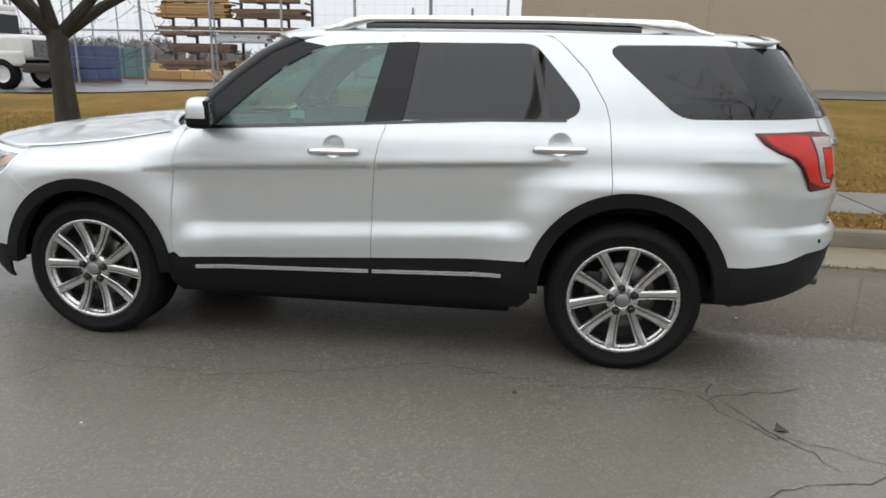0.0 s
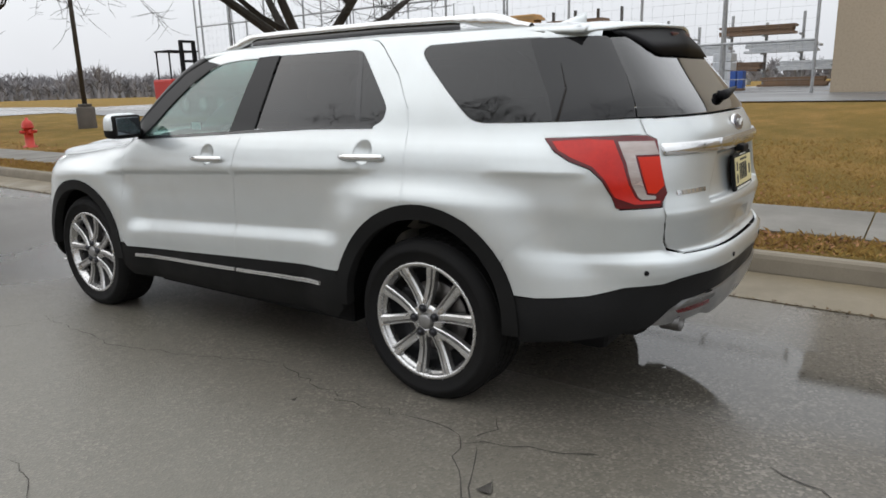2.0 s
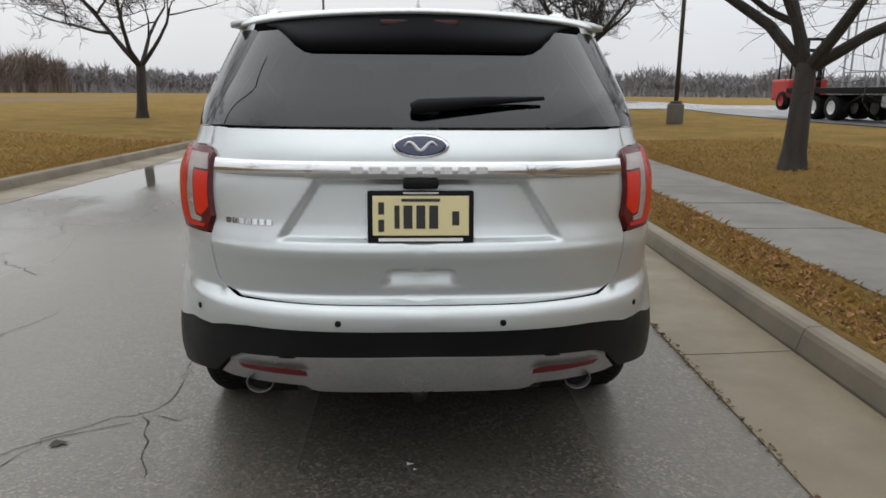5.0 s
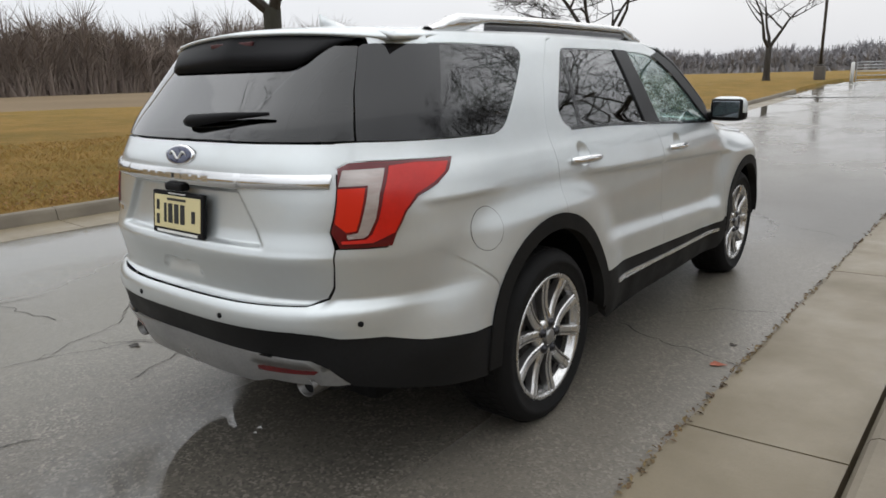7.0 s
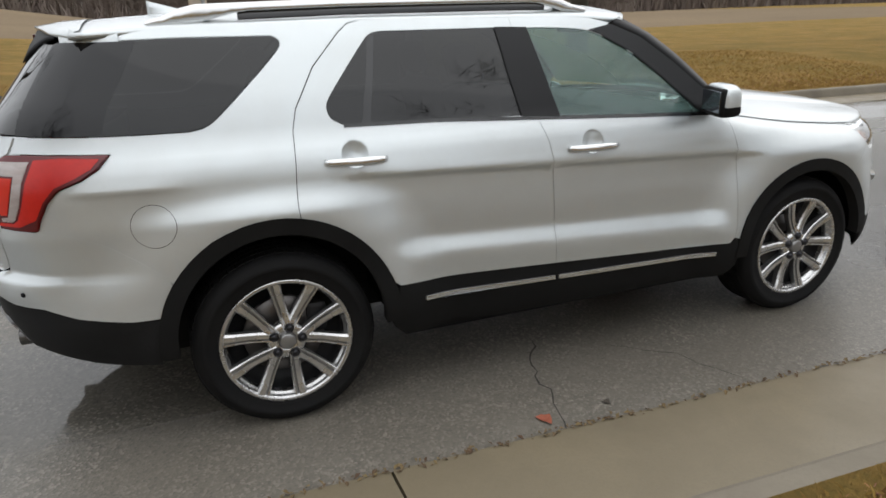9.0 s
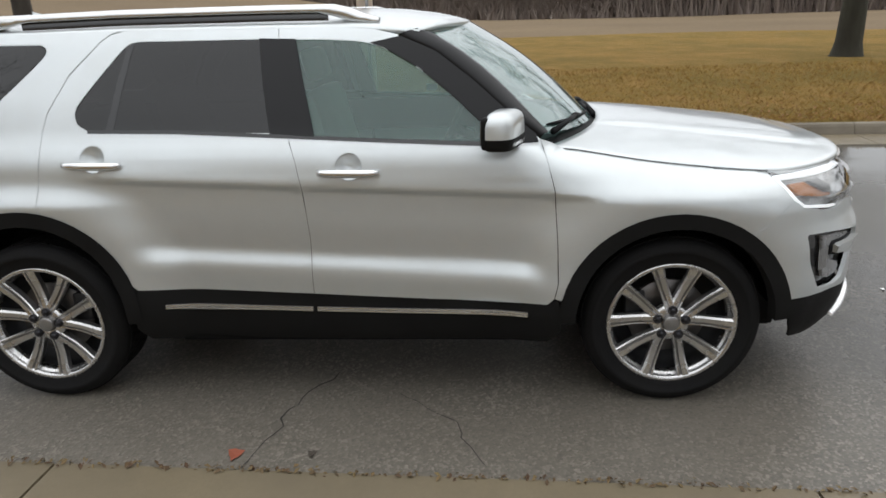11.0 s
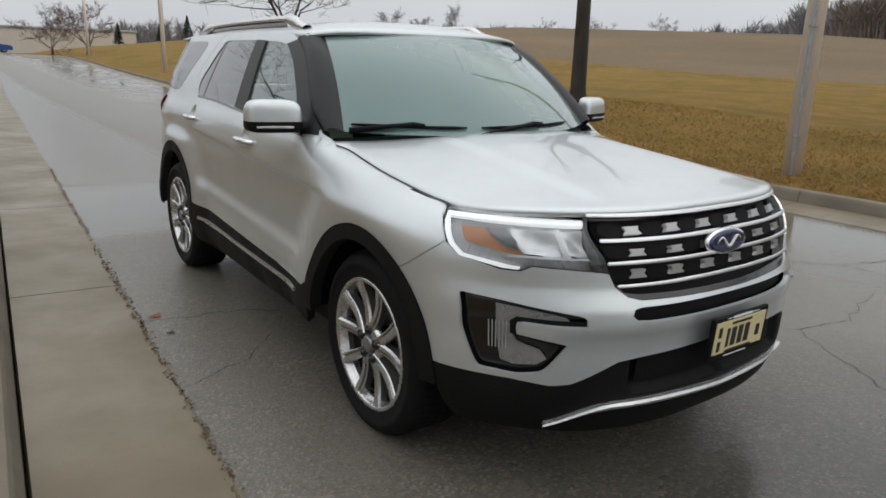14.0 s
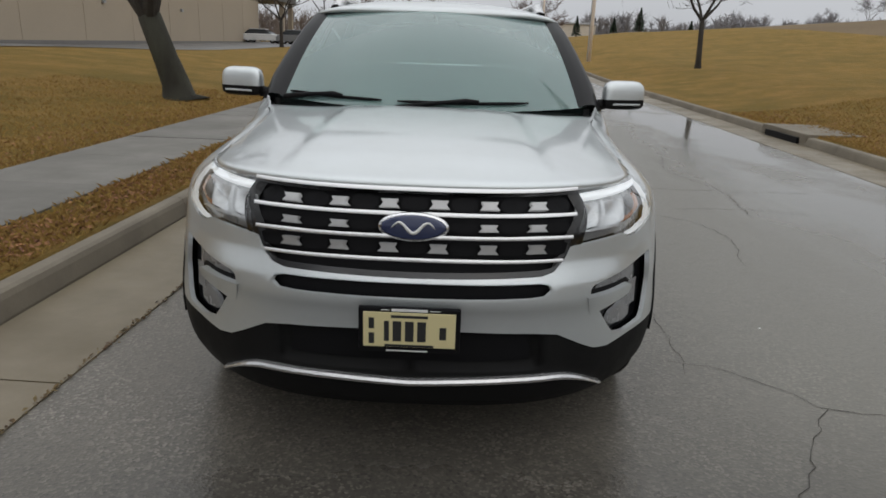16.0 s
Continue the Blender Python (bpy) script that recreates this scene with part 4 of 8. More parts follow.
panel("rear_lower_band", [R(*p) for p in REAR_LINE] + [R(0.80, 0.626), S(-2.2, 0.593), S(-2.0, 0.573)] + arch(-1.43, 0.498, 0.0, 22, 4, 2) + [S(-1.925, 0.375), S(-2.15, 0.40), R(0.80, 0.43), R(0.71, 0.45), R(0.655, 0.516), R(0.60, 0.547), R(0.35, 0.554), R(0.0, 0.558)],
      M_BAND_PLASTIC, whole=True, off=-0.004, label="black textured lower bumper")
panel("rear_skid_plate", [R(*p) for p in ((0.0, 0.563), (0.35, 0.559), (0.58, 0.550), (0.640, 0.522), (0.70, 0.445), (0.66, 0.436), (0.33, 0.430), (0.0, 0.429))], M_SKID, whole=True, off=0.006, flange=0.03, gap=0.001, strict=True, label="satin silver skid plate",
      bulge=lambda a, z: -0.022 * smooth(0.34, 0.40, skin(a, z).x) * (1 - smooth(0.505, 0.53, z)))
panel("rear_reflector", [R(*p) for p in ((0.335, 0.480), (0.60, 0.490), (0.62, 0.508), (0.60, 0.522), (0.345, 0.508))], M_RED_DARK, off=-0.008, flange=0.008, gap=0, label="dark red strip reflector")
line = ((-1.84, 0.722), (-1.87, 0.748), (-1.95, 0.814), (-2.06, 0.884), (-2.17, 0.927), (-2.29, 0.941))
panel("seam_backing", [S(y, z - 0.010) for y, z in line] + [S(y, z + 0.010) for y, z in reversed(line)], M_PAINT, off=-0.0035, flange=0, gap=0)
panel("seam_backing", [R(0.640, 1.19), R(0.73, 1.19), R(0.72, 1.287), R(0.640, 1.287)], M_PAINT, off=-0.006, flange=0, gap=0)
# rear glass and spoiler
panel("rear_window", [R(*p) for p in ((0.0, 1.292), (0.35, 1.292), (0.688, 1.291), (0.625, 1.45), (0.559, 1.605), (0.3, 1.612), (0.0, 1.613))], M_PRIVACY, whole=True, off=0.002, flange=0.006, gap=0.002, label="dark tinted rear window")


def roof_z(x, y):
    ze = float(np.interp(y, (-2.1, -1.7, -1.0, -0.3, 0.1, 0.35, 0.45, 0.6), (1.640, 1.656, 1.662, 1.655, 1.648, 1.628, 1.612, 1.585)))
    zc = float(np.interp(y, (-2.4, -2.1, -1.7, -1.0, -0.3, 0.0, 0.2, 0.35, 0.45, 0.55, 0.65), (1.655, 1.688, 1.712, 1.735, 1.737, 1.733, 1.722, 1.704, 1.684, 1.656, 1.620)))
    xe = half_width(max(y, -2.05), ze)
    return ze + (zc - ze) * max(0.0, 1 - (abs(x) / xe) ** 2.4) ** 0.75, xe


def roof_pt(u, v):
    """v from the screen's head to the tail."""
    y0, y1 = 0.548 - 0.200 * abs(u) ** 2.2, -2.07
    y = y0 + (y1 - y0) * v
    _, xe = roof_z(0, y)
    x = xe * math.copysign(abs(u) ** 0.85, u)
    return (x, y, roof_z(x, y)[0])


single("roof_panel", lambda bm: sheet(bm, roof_pt, 28, 30, 0.02), M_PAINT, "silver roof panel", smooth=True)


def spoiler_station(u):
    """Top front, middle, lip, lip under side and foot of the spoiler across the car."""
    w = abs(u)
    xt = 0.652
    x = u * xt
    zf = roof_z(x * 0.985, -2.03)[0] + 0.003
    yb = -2.265 + 0.150 * w ** 1.2 + 0.050 * smooth(0.80, 1.0, w)
    tip = 1.670 - 0.034 * w ** 2.5
    zl = 1.532 + 0.088 * smooth(0.60, 0.88, w)
    xl = min(0.565, w * 0.60)
    yl = skin(R(xl, zl)[0], zl).y - 0.012 + 0.030 * smooth(0.68, 0.88, w)
    sx = math.copysign(1, u)
    return ([(x, -2.03, zf), (x, -2.03 + (yb + 2.03) * 0.5, (zf + tip) / 2 + 0.006), (x * 0.985, yb, tip), (x * 0.985, yb - 0.003, tip - 0.008), (x * 0.98, yb + 0.008, tip - 0.014)],
            [(x * 0.978, yb + 0.010, tip - 0.013), (sx * (xl * 0.6 + w * 0.655 * 0.4), yb * 0.45 + yl * 0.55 - 0.004, (tip + zl) / 2 - 0.004), (sx * xl, yl, zl), (sx * xl, yl + 0.05, zl + 0.02), (x * 0.90, -2.05, 1.625)])


M_UNDER = shader("satin_black_underside", (0.005, 0.005, 0.006), 0.5, 0.0, 0.0, 0.12)


def spoiler_skin(which):
    def make(bm):
        rows = [[bm.verts.new(p) for p in spoiler_station((-1 + i / 16) * (0.86 if which else 1.0))[which]] for i in range(33)]
        for a, b in zip(rows, rows[1:]):
            for k in range(4):
                bm.faces.new((a[k], a[k + 1], b[k + 1], b[k]))
        bmesh.ops.recalc_face_normals(bm, faces=bm.faces[:])
    return make


single("roof_spoiler", spoiler_skin(0), M_PAINT, "silver roof spoiler over the rear window", smooth=True)
single("spoiler_underside", spoiler_skin(1), M_UNDER, "gloss black underside of the spoiler", smooth=True)
single("high_brake_lamp", lambda bm: box(bm, (-0.13, -2.262, 1.622), (0.13, -2.238, 1.638), 0.004), shader("unlit_brake_lens", (0.055, 0.004, 0.005), 0.3), "dark red high brake lamp")


def spoiler_cheek(bm):
    """Closes the side of the spoiler down to the head of the quarter glass."""
    rows = []
    for i in range(8):
        y = -1.90 - 0.212 * i / 7
        foot = skin(S(y, 1.611)[0], 1.611)
        low = foot.x + 0.001
        top = roof_z(0.655, max(y, -2.05))[0] - 0.004
        rows.append([bm.verts.new(p) for p in ((low + 0.002, foot.y, 1.611), (low - 0.004, foot.y, (1.611 + top) / 2), (low - 0.018, foot.y, top))])
    for a, b in zip(rows, rows[1:]):
        for k in range(2):
            bm.faces.new((a[k], a[k + 1], b[k + 1], b[k]))
    bmesh.ops.recalc_face_normals(bm, faces=bm.faces[:])


pair("spoiler_cheek", spoiler_cheek, M_PAINT)
# ---- bonnet, screen and cowl ----
def hood_back(x):
    return 1.185 - 0.30 * (abs(x) / 0.80) ** 2.6


def hood_front(x):
    return 1.45 + 0.876 * max(0.0, 1 - (abs(x) / 0.845) ** 2.7) ** (1 / 2.7)


HOOD_C = table([(0.9, 1.200), (1.2, 1.186), (1.5, 1.163), (1.85, 1.123), (2.1, 1.088), (2.25, 1.064), (2.34, 1.050)])


def hood_pt(u, v):
    x = 0.803 * u
    y0, y1 = hood_back(x), hood_front(x)
    y = y0 + (y1 - y0) * (1 - (1 - v) ** 1.25)
    xe = 0.803
    ze = HOOD_EDGE(y) + 0.004
    t = abs(x) / xe
    z = ze + (HOOD_C(y) - ze) * (1 - t ** 2.6)
    ridge = 0.40 + 0.06 * (y - 1.2)
    z += 0.011 * (1 - smooth(ridge - 0.012, ridge + 0.030, abs(x))) * smooth(1.05, 1.3, y) * (1 - smooth(2.05, 2.25, y))
    z -= 0.008 * smooth(0.95, 1.0, v) ** 2
    xs = half_width(min(y, 1.80), HOOD_EDGE(min(y, 1.80))) - 0.005
    return (x * (1 + (xs / 0.803 - 1) * smooth(0.5, 1.0, abs(u)) * (1 - smooth(1.70, 1.95, y))), y, z)


def fender_ledge(bm):
    """The turned-in top of the fender beneath the bonnet's edge."""
    rows = []
    for i in range(25):
        y = 0.92 + 0.66 * i / 24
        z = HOOD_EDGE(y)
        x = half_width(y, z)
        skirt = [(half_width(y, z - q) - 0.0015 - 0.006 * (i / 24) ** 6, y, z - q - 0.0012) for q in (0.05, 0.036, 0.024, 0.015, 0.008, 0.003)]
        rows.append([bm.verts.new(p) for p in skirt + [(x - 0.012, y, z - 0.0015), (x - 0.075, y, z + 0.001)]])
    for a, b in zip(rows, rows[1:]):
        for k in range(7):
            bm.faces.new((a[k], a[k + 1], b[k + 1], b[k]))
    bmesh.ops.recalc_face_normals(bm, faces=bm.faces[:])


pair("fender_ledge", fender_ledge, M_PAINT)


def bonnet_gap(bm):
    """A black strip added along the bonnet's edge in place of the gap's shade."""
    ys = [0.865, 0.885, 0.92] + [0.95 + 0.86 * i / 24 for i in range(25)]
    rows = []
    for i, y in enumerate(ys):
        z = HOOD_EDGE(y) + (0.026, 0.012, 0.003)[i] if i < 3 else HOOD_EDGE(y)
        x = half_width(y, z)
        rows.append([bm.verts.new((x + o, y, z + q)) for o, q in ((-0.008, 0.0022), (-0.0035, 0.0020), (0.0005, -0.0004))])
    for a, b in zip(rows, rows[1:]):
        for k in range(2):
            bm.faces.new((a[k], a[k + 1], b[k + 1], b[k]))
    bmesh.ops.recalc_face_normals(bm, faces=bm.faces[:])


pair("bonnet_gap_strip", bonnet_gap, M_GAP_BLACK, "black strip standing for the dark bonnet gap")
single("bonnet", lambda bm: sheet(bm, hood_pt, 64, 40, 0.018), M_PAINT, "silver bonnet with two raised creases", smooth=True)


def screen_pt(u, v):
    x0, y0, z0 = 0.795 * u, 1.165 - 0.30 * abs(u) ** 2.2, 1.172 + 0.018 * abs(u) ** 2
    x1, y1, z1 = 0.640 * u, 0.545 - 0.175 * abs(u) ** 2.2, 1.652 - 0.030 * abs(u) ** 2.2
    s = 0.030 * math.sin(math.pi * v)
    return (x0 + (x1 - x0) * v, y0 + (y1 - y0) * v + s * 0.6, z0 + (z1 - z0) * v + s)


single("windscreen", lambda bm: sheet(bm, screen_pt, 24, 12), M_GREEN_GLASS, "green-tinted windscreen", smooth=True)


def screen_pillar(bm):
    rows, n = [], 14
    for j in range(n + 1):
        v = j / n
        inner = Vector(screen_pt(0.965, v))
        y = 0.86 - 0.60 * v
        zo = float(np.interp(y, (0.14, 0.27, 0.42, 0.58, 0.75, 0.86), (1.625, 1.606, 1.545, 1.425, 1.275, 1.19))) + 0.004
        outer = Vector((half_width(y, zo) + 0.006, y, zo))
        mid = (inner + outer) / 2 + Vector((0.020, 0.016, 0.018))
        rows.append([bm.verts.new(p) for p in (inner, inner * 0.6 + mid * 0.4 + Vector((0, 0, 0.006)), mid, outer * 0.6 + mid * 0.4 + Vector((0.004, 0, 0.004)), outer, outer + Vector((-0.03, -0.02, -0.03)))])
    for a, b in zip(rows, rows[1:]):
        for k in range(5):
            bm.faces.new((a[k], a[k + 1], b[k + 1], b[k]))
    bmesh.ops.recalc_face_normals(bm, faces=bm.faces[:])


pair("windscreen_pillar", screen_pillar, M_PILLAR, "dark grey windscreen pillar")


def cowl_pt(u, v):
    x = 0.80 * u
    y0, y1 = hood_back(x) + 0.06, 1.135 - 0.30 * abs(u) ** 2.2
    z0 = HOOD_C(1.2) - 0.045 - 0.03 * abs(u) ** 2
    return (x, y0 + (y1 - y0) * v, z0 + 0.045 * v)


single("cowl_grille", lambda bm: sheet(bm, cowl_pt, 20, 4), M_CLAD, "black plastic scuttle below the windscreen", smooth=True)


def wiper(u0, u1, grip):
    """A flat blade lying along the foot of the screen, with its arm over the middle."""
    def on_screen(u, v, up):
        return Vector(screen_pt(u, v)) + Vector((0, 0.45, 0.89)) * up

    def make(bm):
        tube(bm, [on_screen(u0 + (u1 - u0) * k / 8, 0.050, 0.010) for k in range(9)], [0.004] + [0.0075] * 7 + [0.004], 8)
        tube(bm, [on_screen(grip + (u1 - u0) * (k - 1) * 0.10, 0.050 + 0.004 * (k == 1), 0.019) for k in range(3)], [0.008, 0.014, 0.008], 8)
        tube(bm, [on_screen(grip, 0.052, 0.022), on_screen(grip + 0.20 * (u0 - u1), 0.030, 0.024), on_screen(grip + 0.52 * (u0 - u1), -0.02, 0.020)], [0.010, 0.010, 0.015], 8)
    return make


single("wiper", wiper(0.93, 0.30, 0.62), M_BLACK, "black windscreen wiper", smooth=True)
single("wiper", wiper(0.20, -0.62, -0.22), M_BLACK, "black windscreen wiper", smooth=True)


# roof rails: satin silver feet and bar over a dark groove
def rail(bm):
    n = 30
    rows = []
    for i in range(n + 1):
        s = i / n
        y = 0.17 - 1.97 * s
        base, xe = roof_z(0.60, y)
        x = 0.615 - 0.015 * s
        lift = 0.052 * smooth(0, 0.10, s) * (1 - smooth(0.90, 1.0, s)) + 0.004
        foot = max(1 - smooth(0.05, 0.14, s), smooth(0.80, 0.92, s))
        low = base + lift * 0.62 * (1 - foot) - 0.006 * foot
        w = 0.026
        rows.append([bm.verts.new(p) for p in ((x - w, y, low), (x - w, y, base + lift * 0.9), (x - w * 0.4, y, base + lift + 0.008), (x + w * 0.4, y, base + lift + 0.006), (x + w, y, base + lift * 0.85), (x + w * 1.1, y, low - 0.004))])
    for a, b in zip(rows, rows[1:]):
        for k in range(6):
            bm.faces.new((a[k], a[(k + 1) % 6], b[(k + 1) % 6], b[k]))
    bmesh.ops.recalc_face_normals(bm, faces=bm.faces[:])


rails = pair("roof_rail", rail, M_SATIN, "satin silver roof rail")


def rail_gap(bm):
    n, rows = 24, []
    for i in range(n + 1):
        y = -0.05 - 1.40 * i / n
        base, _ = roof_z(0.60, y)
        x = 0.612 - 0.012 * i / n
        rows.append([bm.verts.new(p) for p in ((x + 0.024, y, base - 0.004), (x + 0.026, y, base + 0.034), (x - 0.02, y, base + 0.034))])
    for a, b in zip(rows, rows[1:]):
        for k in range(2):
            bm.faces.new((a[k], a[k + 1], b[k + 1], b[k]))


pair("rail_base", rail_gap, M_GLOSS_BLACK, "black strip under the rail", parent=rails)


def fin(bm):
    n, rows = 10, []
    for i in range(n + 1):
        s = i / n
        y = -1.58 - 0.21 * s
        h = 0.066 * (s ** 1.3) * (1 - 0.05 * s) + 0.003
        w = 0.036 * math.sin(math.pi * min(1, 0.12 + 0.8 * s)) * (1 - 0.45 * s)
        b = roof_z(0, y)[0] - 0.004
        rows.append([bm.verts.new(p) for p in ((-w, y, b), (-w * 0.55, y, b + h * 0.5), (-0.004, y, b + h), (0.004, y, b + h), (w * 0.55, y, b + h * 0.5), (w, y, b))])
    for a, b in zip(rows, rows[1:]):
        for k in range(5):
            bm.faces.new((a[k], a[k + 1], b[k + 1], b[k]))
    bm.faces.new(rows[-1])
    bmesh.ops.recalc_face_normals(bm, faces=bm.faces[:])


single("antenna_fin", fin, M_PAINT, "silver shark-fin aerial", smooth=True)

# ---- handles, mirrors and side trim ----
def handle(y0, y1, z):
    def make(bm):
        n, rows = 12, []
        for i in range(n + 1):
            s = i / n
            y = y0 + (y1 - y0) * s
            x = half_width(y, z) + 0.012 + 0.026 * math.sin(math.pi * min(1, max(0, s))) ** 0.5
            h = 0.017 - 0.004 * abs(2 * s - 1) ** 3
            zz = z + 0.004 * s
            rows.append([bm.verts.new(p) for p in ((x - 0.020, y, zz - h * 0.8), (x, y, zz - h), (x + 0.009, y, zz - h * 0.3), (x + 0.009, y, zz + h * 0.3), (x, y, zz + h), (x - 0.020, y, zz + h * 0.8))])
        for a, b in zip(rows, rows[1:]):
            for k in range(6):
                bm.faces.new((a[k], a[(k + 1) % 6], b[(k + 1) % 6], b[k]))
        bm.faces.new(rows[0])
        bm.faces.new(rows[-1])
        bmesh.ops.recalc_face_normals(bm, faces=bm.faces[:])
    return make


for doors, y, z, y0, y1 in ((door_f, 0.052, 1.094, 0.182, -0.082), (door_r, -1.073, 1.138, -0.942, -1.204)):
    panel("handle_cup", ring_at(y, z, 0.056), M_PAINT, off=-0.003, parent=doors, flange=0.004, gap=0.001, da=0.012, dz=0.012, label="scooped handle recess",
          bulge=lambda a, q, y=y, z=z: -0.026 * max(0.0, 1 - ((a - y) ** 2 + (q - z) ** 2) / 0.056 ** 2))
    pair("door_handle", handle(y0, y1, z - 0.023), M_CHROME, "chrome-faced door handle", doors)


def fuel_disc(r):
    return [S(-1.877 + r * math.cos(k * math.tau / 28), 0.941 + r * math.sin(k * math.tau / 28)) for k in range(28)]


for name, r, off, mat, lab in (("fuel_flap_gap", 0.0831, 0.0006, M_BLACK, ""), ("fuel_flap", 0.081, 0.0016, M_PAINT, "round silver fuel flap")):
    v, f, n = skin_patch(fuel_disc(r), (), off, 0.0, 0.0)
    part(name, to_mesh(name, v, f, n, mat), None, car, lab)

def half_shell(bm, c, a, b, h, e, side=1, na=32, nv=7):
    """Half of a rounded box: plan half-lengths a and b, height h to one side, squareness e."""
    def pw(v, k):
        return math.copysign(abs(v) ** k, v)
    rings = []
    for i in range(nv):
        t = i / nv * math.pi / 2
        r, z = math.cos(t) ** e, side * h * math.sin(t) ** e
        rings.append([bm.verts.new((c[0] + a * r * pw(math.cos(q), e), c[1] + b * r * pw(math.sin(q), e) - 0.020 * (1 - r), c[2] + z)) for q in (k * math.tau / na for k in range(na))])
    for p, q in zip(rings, rings[1:]):
        for k in range(na):
            bm.faces.new((p[k], p[(k + 1) % na], q[(k + 1) % na], q[k]))
    bm.faces.new(rings[-1])
    bmesh.ops.recalc_face_normals(bm, faces=bm.faces[:])


def swept(make):
    """Turns the mirror so that its outer end lies further back."""
    def swung(bm):
        make(bm)
        for v in bm.verts:
            v.co.y -= 0.30 * max(0.0, v.co.x - 0.93)
    return swung


mirror_cap = pair("mirror_cap", swept(lambda bm: half_shell(bm, (1.035, 0.735, 1.230), 0.118, 0.060, 0.098, 0.50)), M_PAINT, "silver door mirror cap")
pair("mirror_base", swept(lambda bm: (half_shell(bm, (1.034, 0.735, 1.228), 0.119, 0.061, 0.052, 0.46, -1), tube(bm, [(0.850, 0.745, 1.180), (0.90, 0.740, 1.198), (0.96, 0.735, 1.208)], [0.034, 0.030, 0.026], 10))), M_CLAD, "black mirror base", mirror_cap)
pair("mirror_housing", swept(lambda bm: box(bm, (0.930, 0.668, 1.186), (1.140, 0.706, 1.314), 0.018)), M_CLAD, "black mirror housing", mirror_cap)
pair("mirror_glass", swept(lambda bm: box(bm, (0.946, 0.663, 1.200), (1.124, 0.674, 1.300), 0.005)), shader("mirror_face", (0.16, 0.18, 0.20), 0.04, 0.9), "mirror face", mirror_cap)
pair("turn_signal", swept(lambda bm: box(bm, (0.965, 0.789, 1.200), (1.125, 0.800, 1.212), 0.003)), M_LENS, "clear turn-signal strip", mirror_cap)
pair("turn_signal_back", swept(lambda bm: box(bm, (0.967, 0.785, 1.201), (1.123, 0.797, 1.211), 0.002)), M_LAMP, "", mirror_cap)
pair("mirror_sail", lambda bm: box(bm, (0.846, 0.680, 1.172), (0.866, 0.805, 1.235), 0.008), M_CLAD, "black mirror sail", mirror_cap)

# cladding
for (c, r0, dr), ri, di in ((REAR_ARCH, 0.428, 0.044), (FRONT_ARCH, 0.425, 0.010)):
    outer = arch(c, r0 + 0.001, dr, 2, 178, 30)
    inner = arch(c, ri, di, 178, 2, 30)
    panel("wheel_arch_trim", outer + inner, M_CLAD, off=0.007, flange=0.055, gap=0, label="black plastic wheel arch trim", dz=0.025, da=0.03)
panel("rocker_cladding", [S(*p) for p in ((0.93, 0.513), (0.885, 0.486), (0.4, 0.501), (-0.14, 0.528), (-0.55, 0.546), (-0.93, 0.558), (-0.955, 0.47), (-0.965, 0.37), (-0.91, 0.315), (0.0, 0.300), (0.89, 0.300), (0.945, 0.36), (0.945, 0.44))],
      M_CLAD, off=0.003, flange=0.04, gap=0, label="black rocker cladding")
for y0, y1, z0, z1 in ((0.802, -0.128, 0.441, 0.461), (-0.148, -0.815, 0.4615, 0.480)):
    strip_pair = panel("rocker_strip", [S(y0, z0 - 0.008), S(y0, z0 + 0.010), S(y1, z1 + 0.010), S(y1, z1 - 0.008)], M_POCKET, off=0.010, flange=0.008, gap=0, label="bright double-ribbed rocker strip", dz=0.02, da=0.08)
    for lo, hi in ((-0.008, -0.0015), (0.0025, 0.010)):
        panel("bright_rib", [S(y0, z0 + lo), S(y0, z0 + hi), S(y1, z1 + hi), S(y1, z1 + lo)], M_SATIN, off=0.0135, flange=0.004, gap=0, parent=strip_pair, dz=0.02, da=0.08)

# ---- rear lamps ----
LAMP = [S(*p) for p in ((-1.987, 1.2155), (-2.035, 1.166), (-2.10, 1.129), (-2.18, 1.099), (-2.225, 1.056), (-2.262, 0.991), (-2.28, 0.944))] + [R(0.752, 0.944), R(0.70, 0.946), R(0.672, 1.0), R(0.668, 1.205), R(0.69, 1.223), R(0.735, 1.2245), S(-2.15, 1.2205)]
rear_lamp = panel("rear_lamp", LAMP, M_RED_DARK, off=0.006, flange=0.035, gap=0.002, label="red and clear wrap-round tail lamp", bulge=lambda a, z: 0.010 * smooth(0.945, 0.99, z) * (1 - smooth(1.19, 1.225, z)))
panel("red_side_lens", [S(-2.022, 1.199), S(-2.055, 1.165), S(-2.112, 1.137), S(-2.188, 1.106), S(-2.234, 1.057), S(-2.270, 0.990), R(0.772, 0.960), R(0.704, 0.960), R(0.700, 0.972), R(0.756, 0.974), R(0.768, 0.990), R(0.780, 1.04), R(0.782, 1.12), R(0.771, 1.203), S(-2.15, 1.208)], M_RED_BRIGHT, off=0.0172, flange=0.006, gap=0.001, parent=rear_lamp, label="bright red lens")
panel("clear_lens", [R(*p) for p in ((0.682, 1.197), (0.766, 1.197), (0.775, 1.12), (0.774, 1.04), (0.760, 0.988), (0.752, 0.978), (0.716, 0.976), (0.712, 0.992), (0.738, 0.998), (0.748, 1.06), (0.748, 1.146), (0.682, 1.146))], M_CLEAR_RED, off=0.0185, flange=0.008, gap=0.001, parent=rear_lamp, label="silvery clear reversing lens")
panel("stop_lens", [R(*p) for p in ((0.744, 1.141), (0.743, 1.06), (0.734, 1.003), (0.712, 0.999), (0.682, 1.030), (0.682, 1.141))], M_RED_LENS, off=0.0180, flange=0.006, gap=0.001, parent=rear_lamp, label="deep red stop lens")

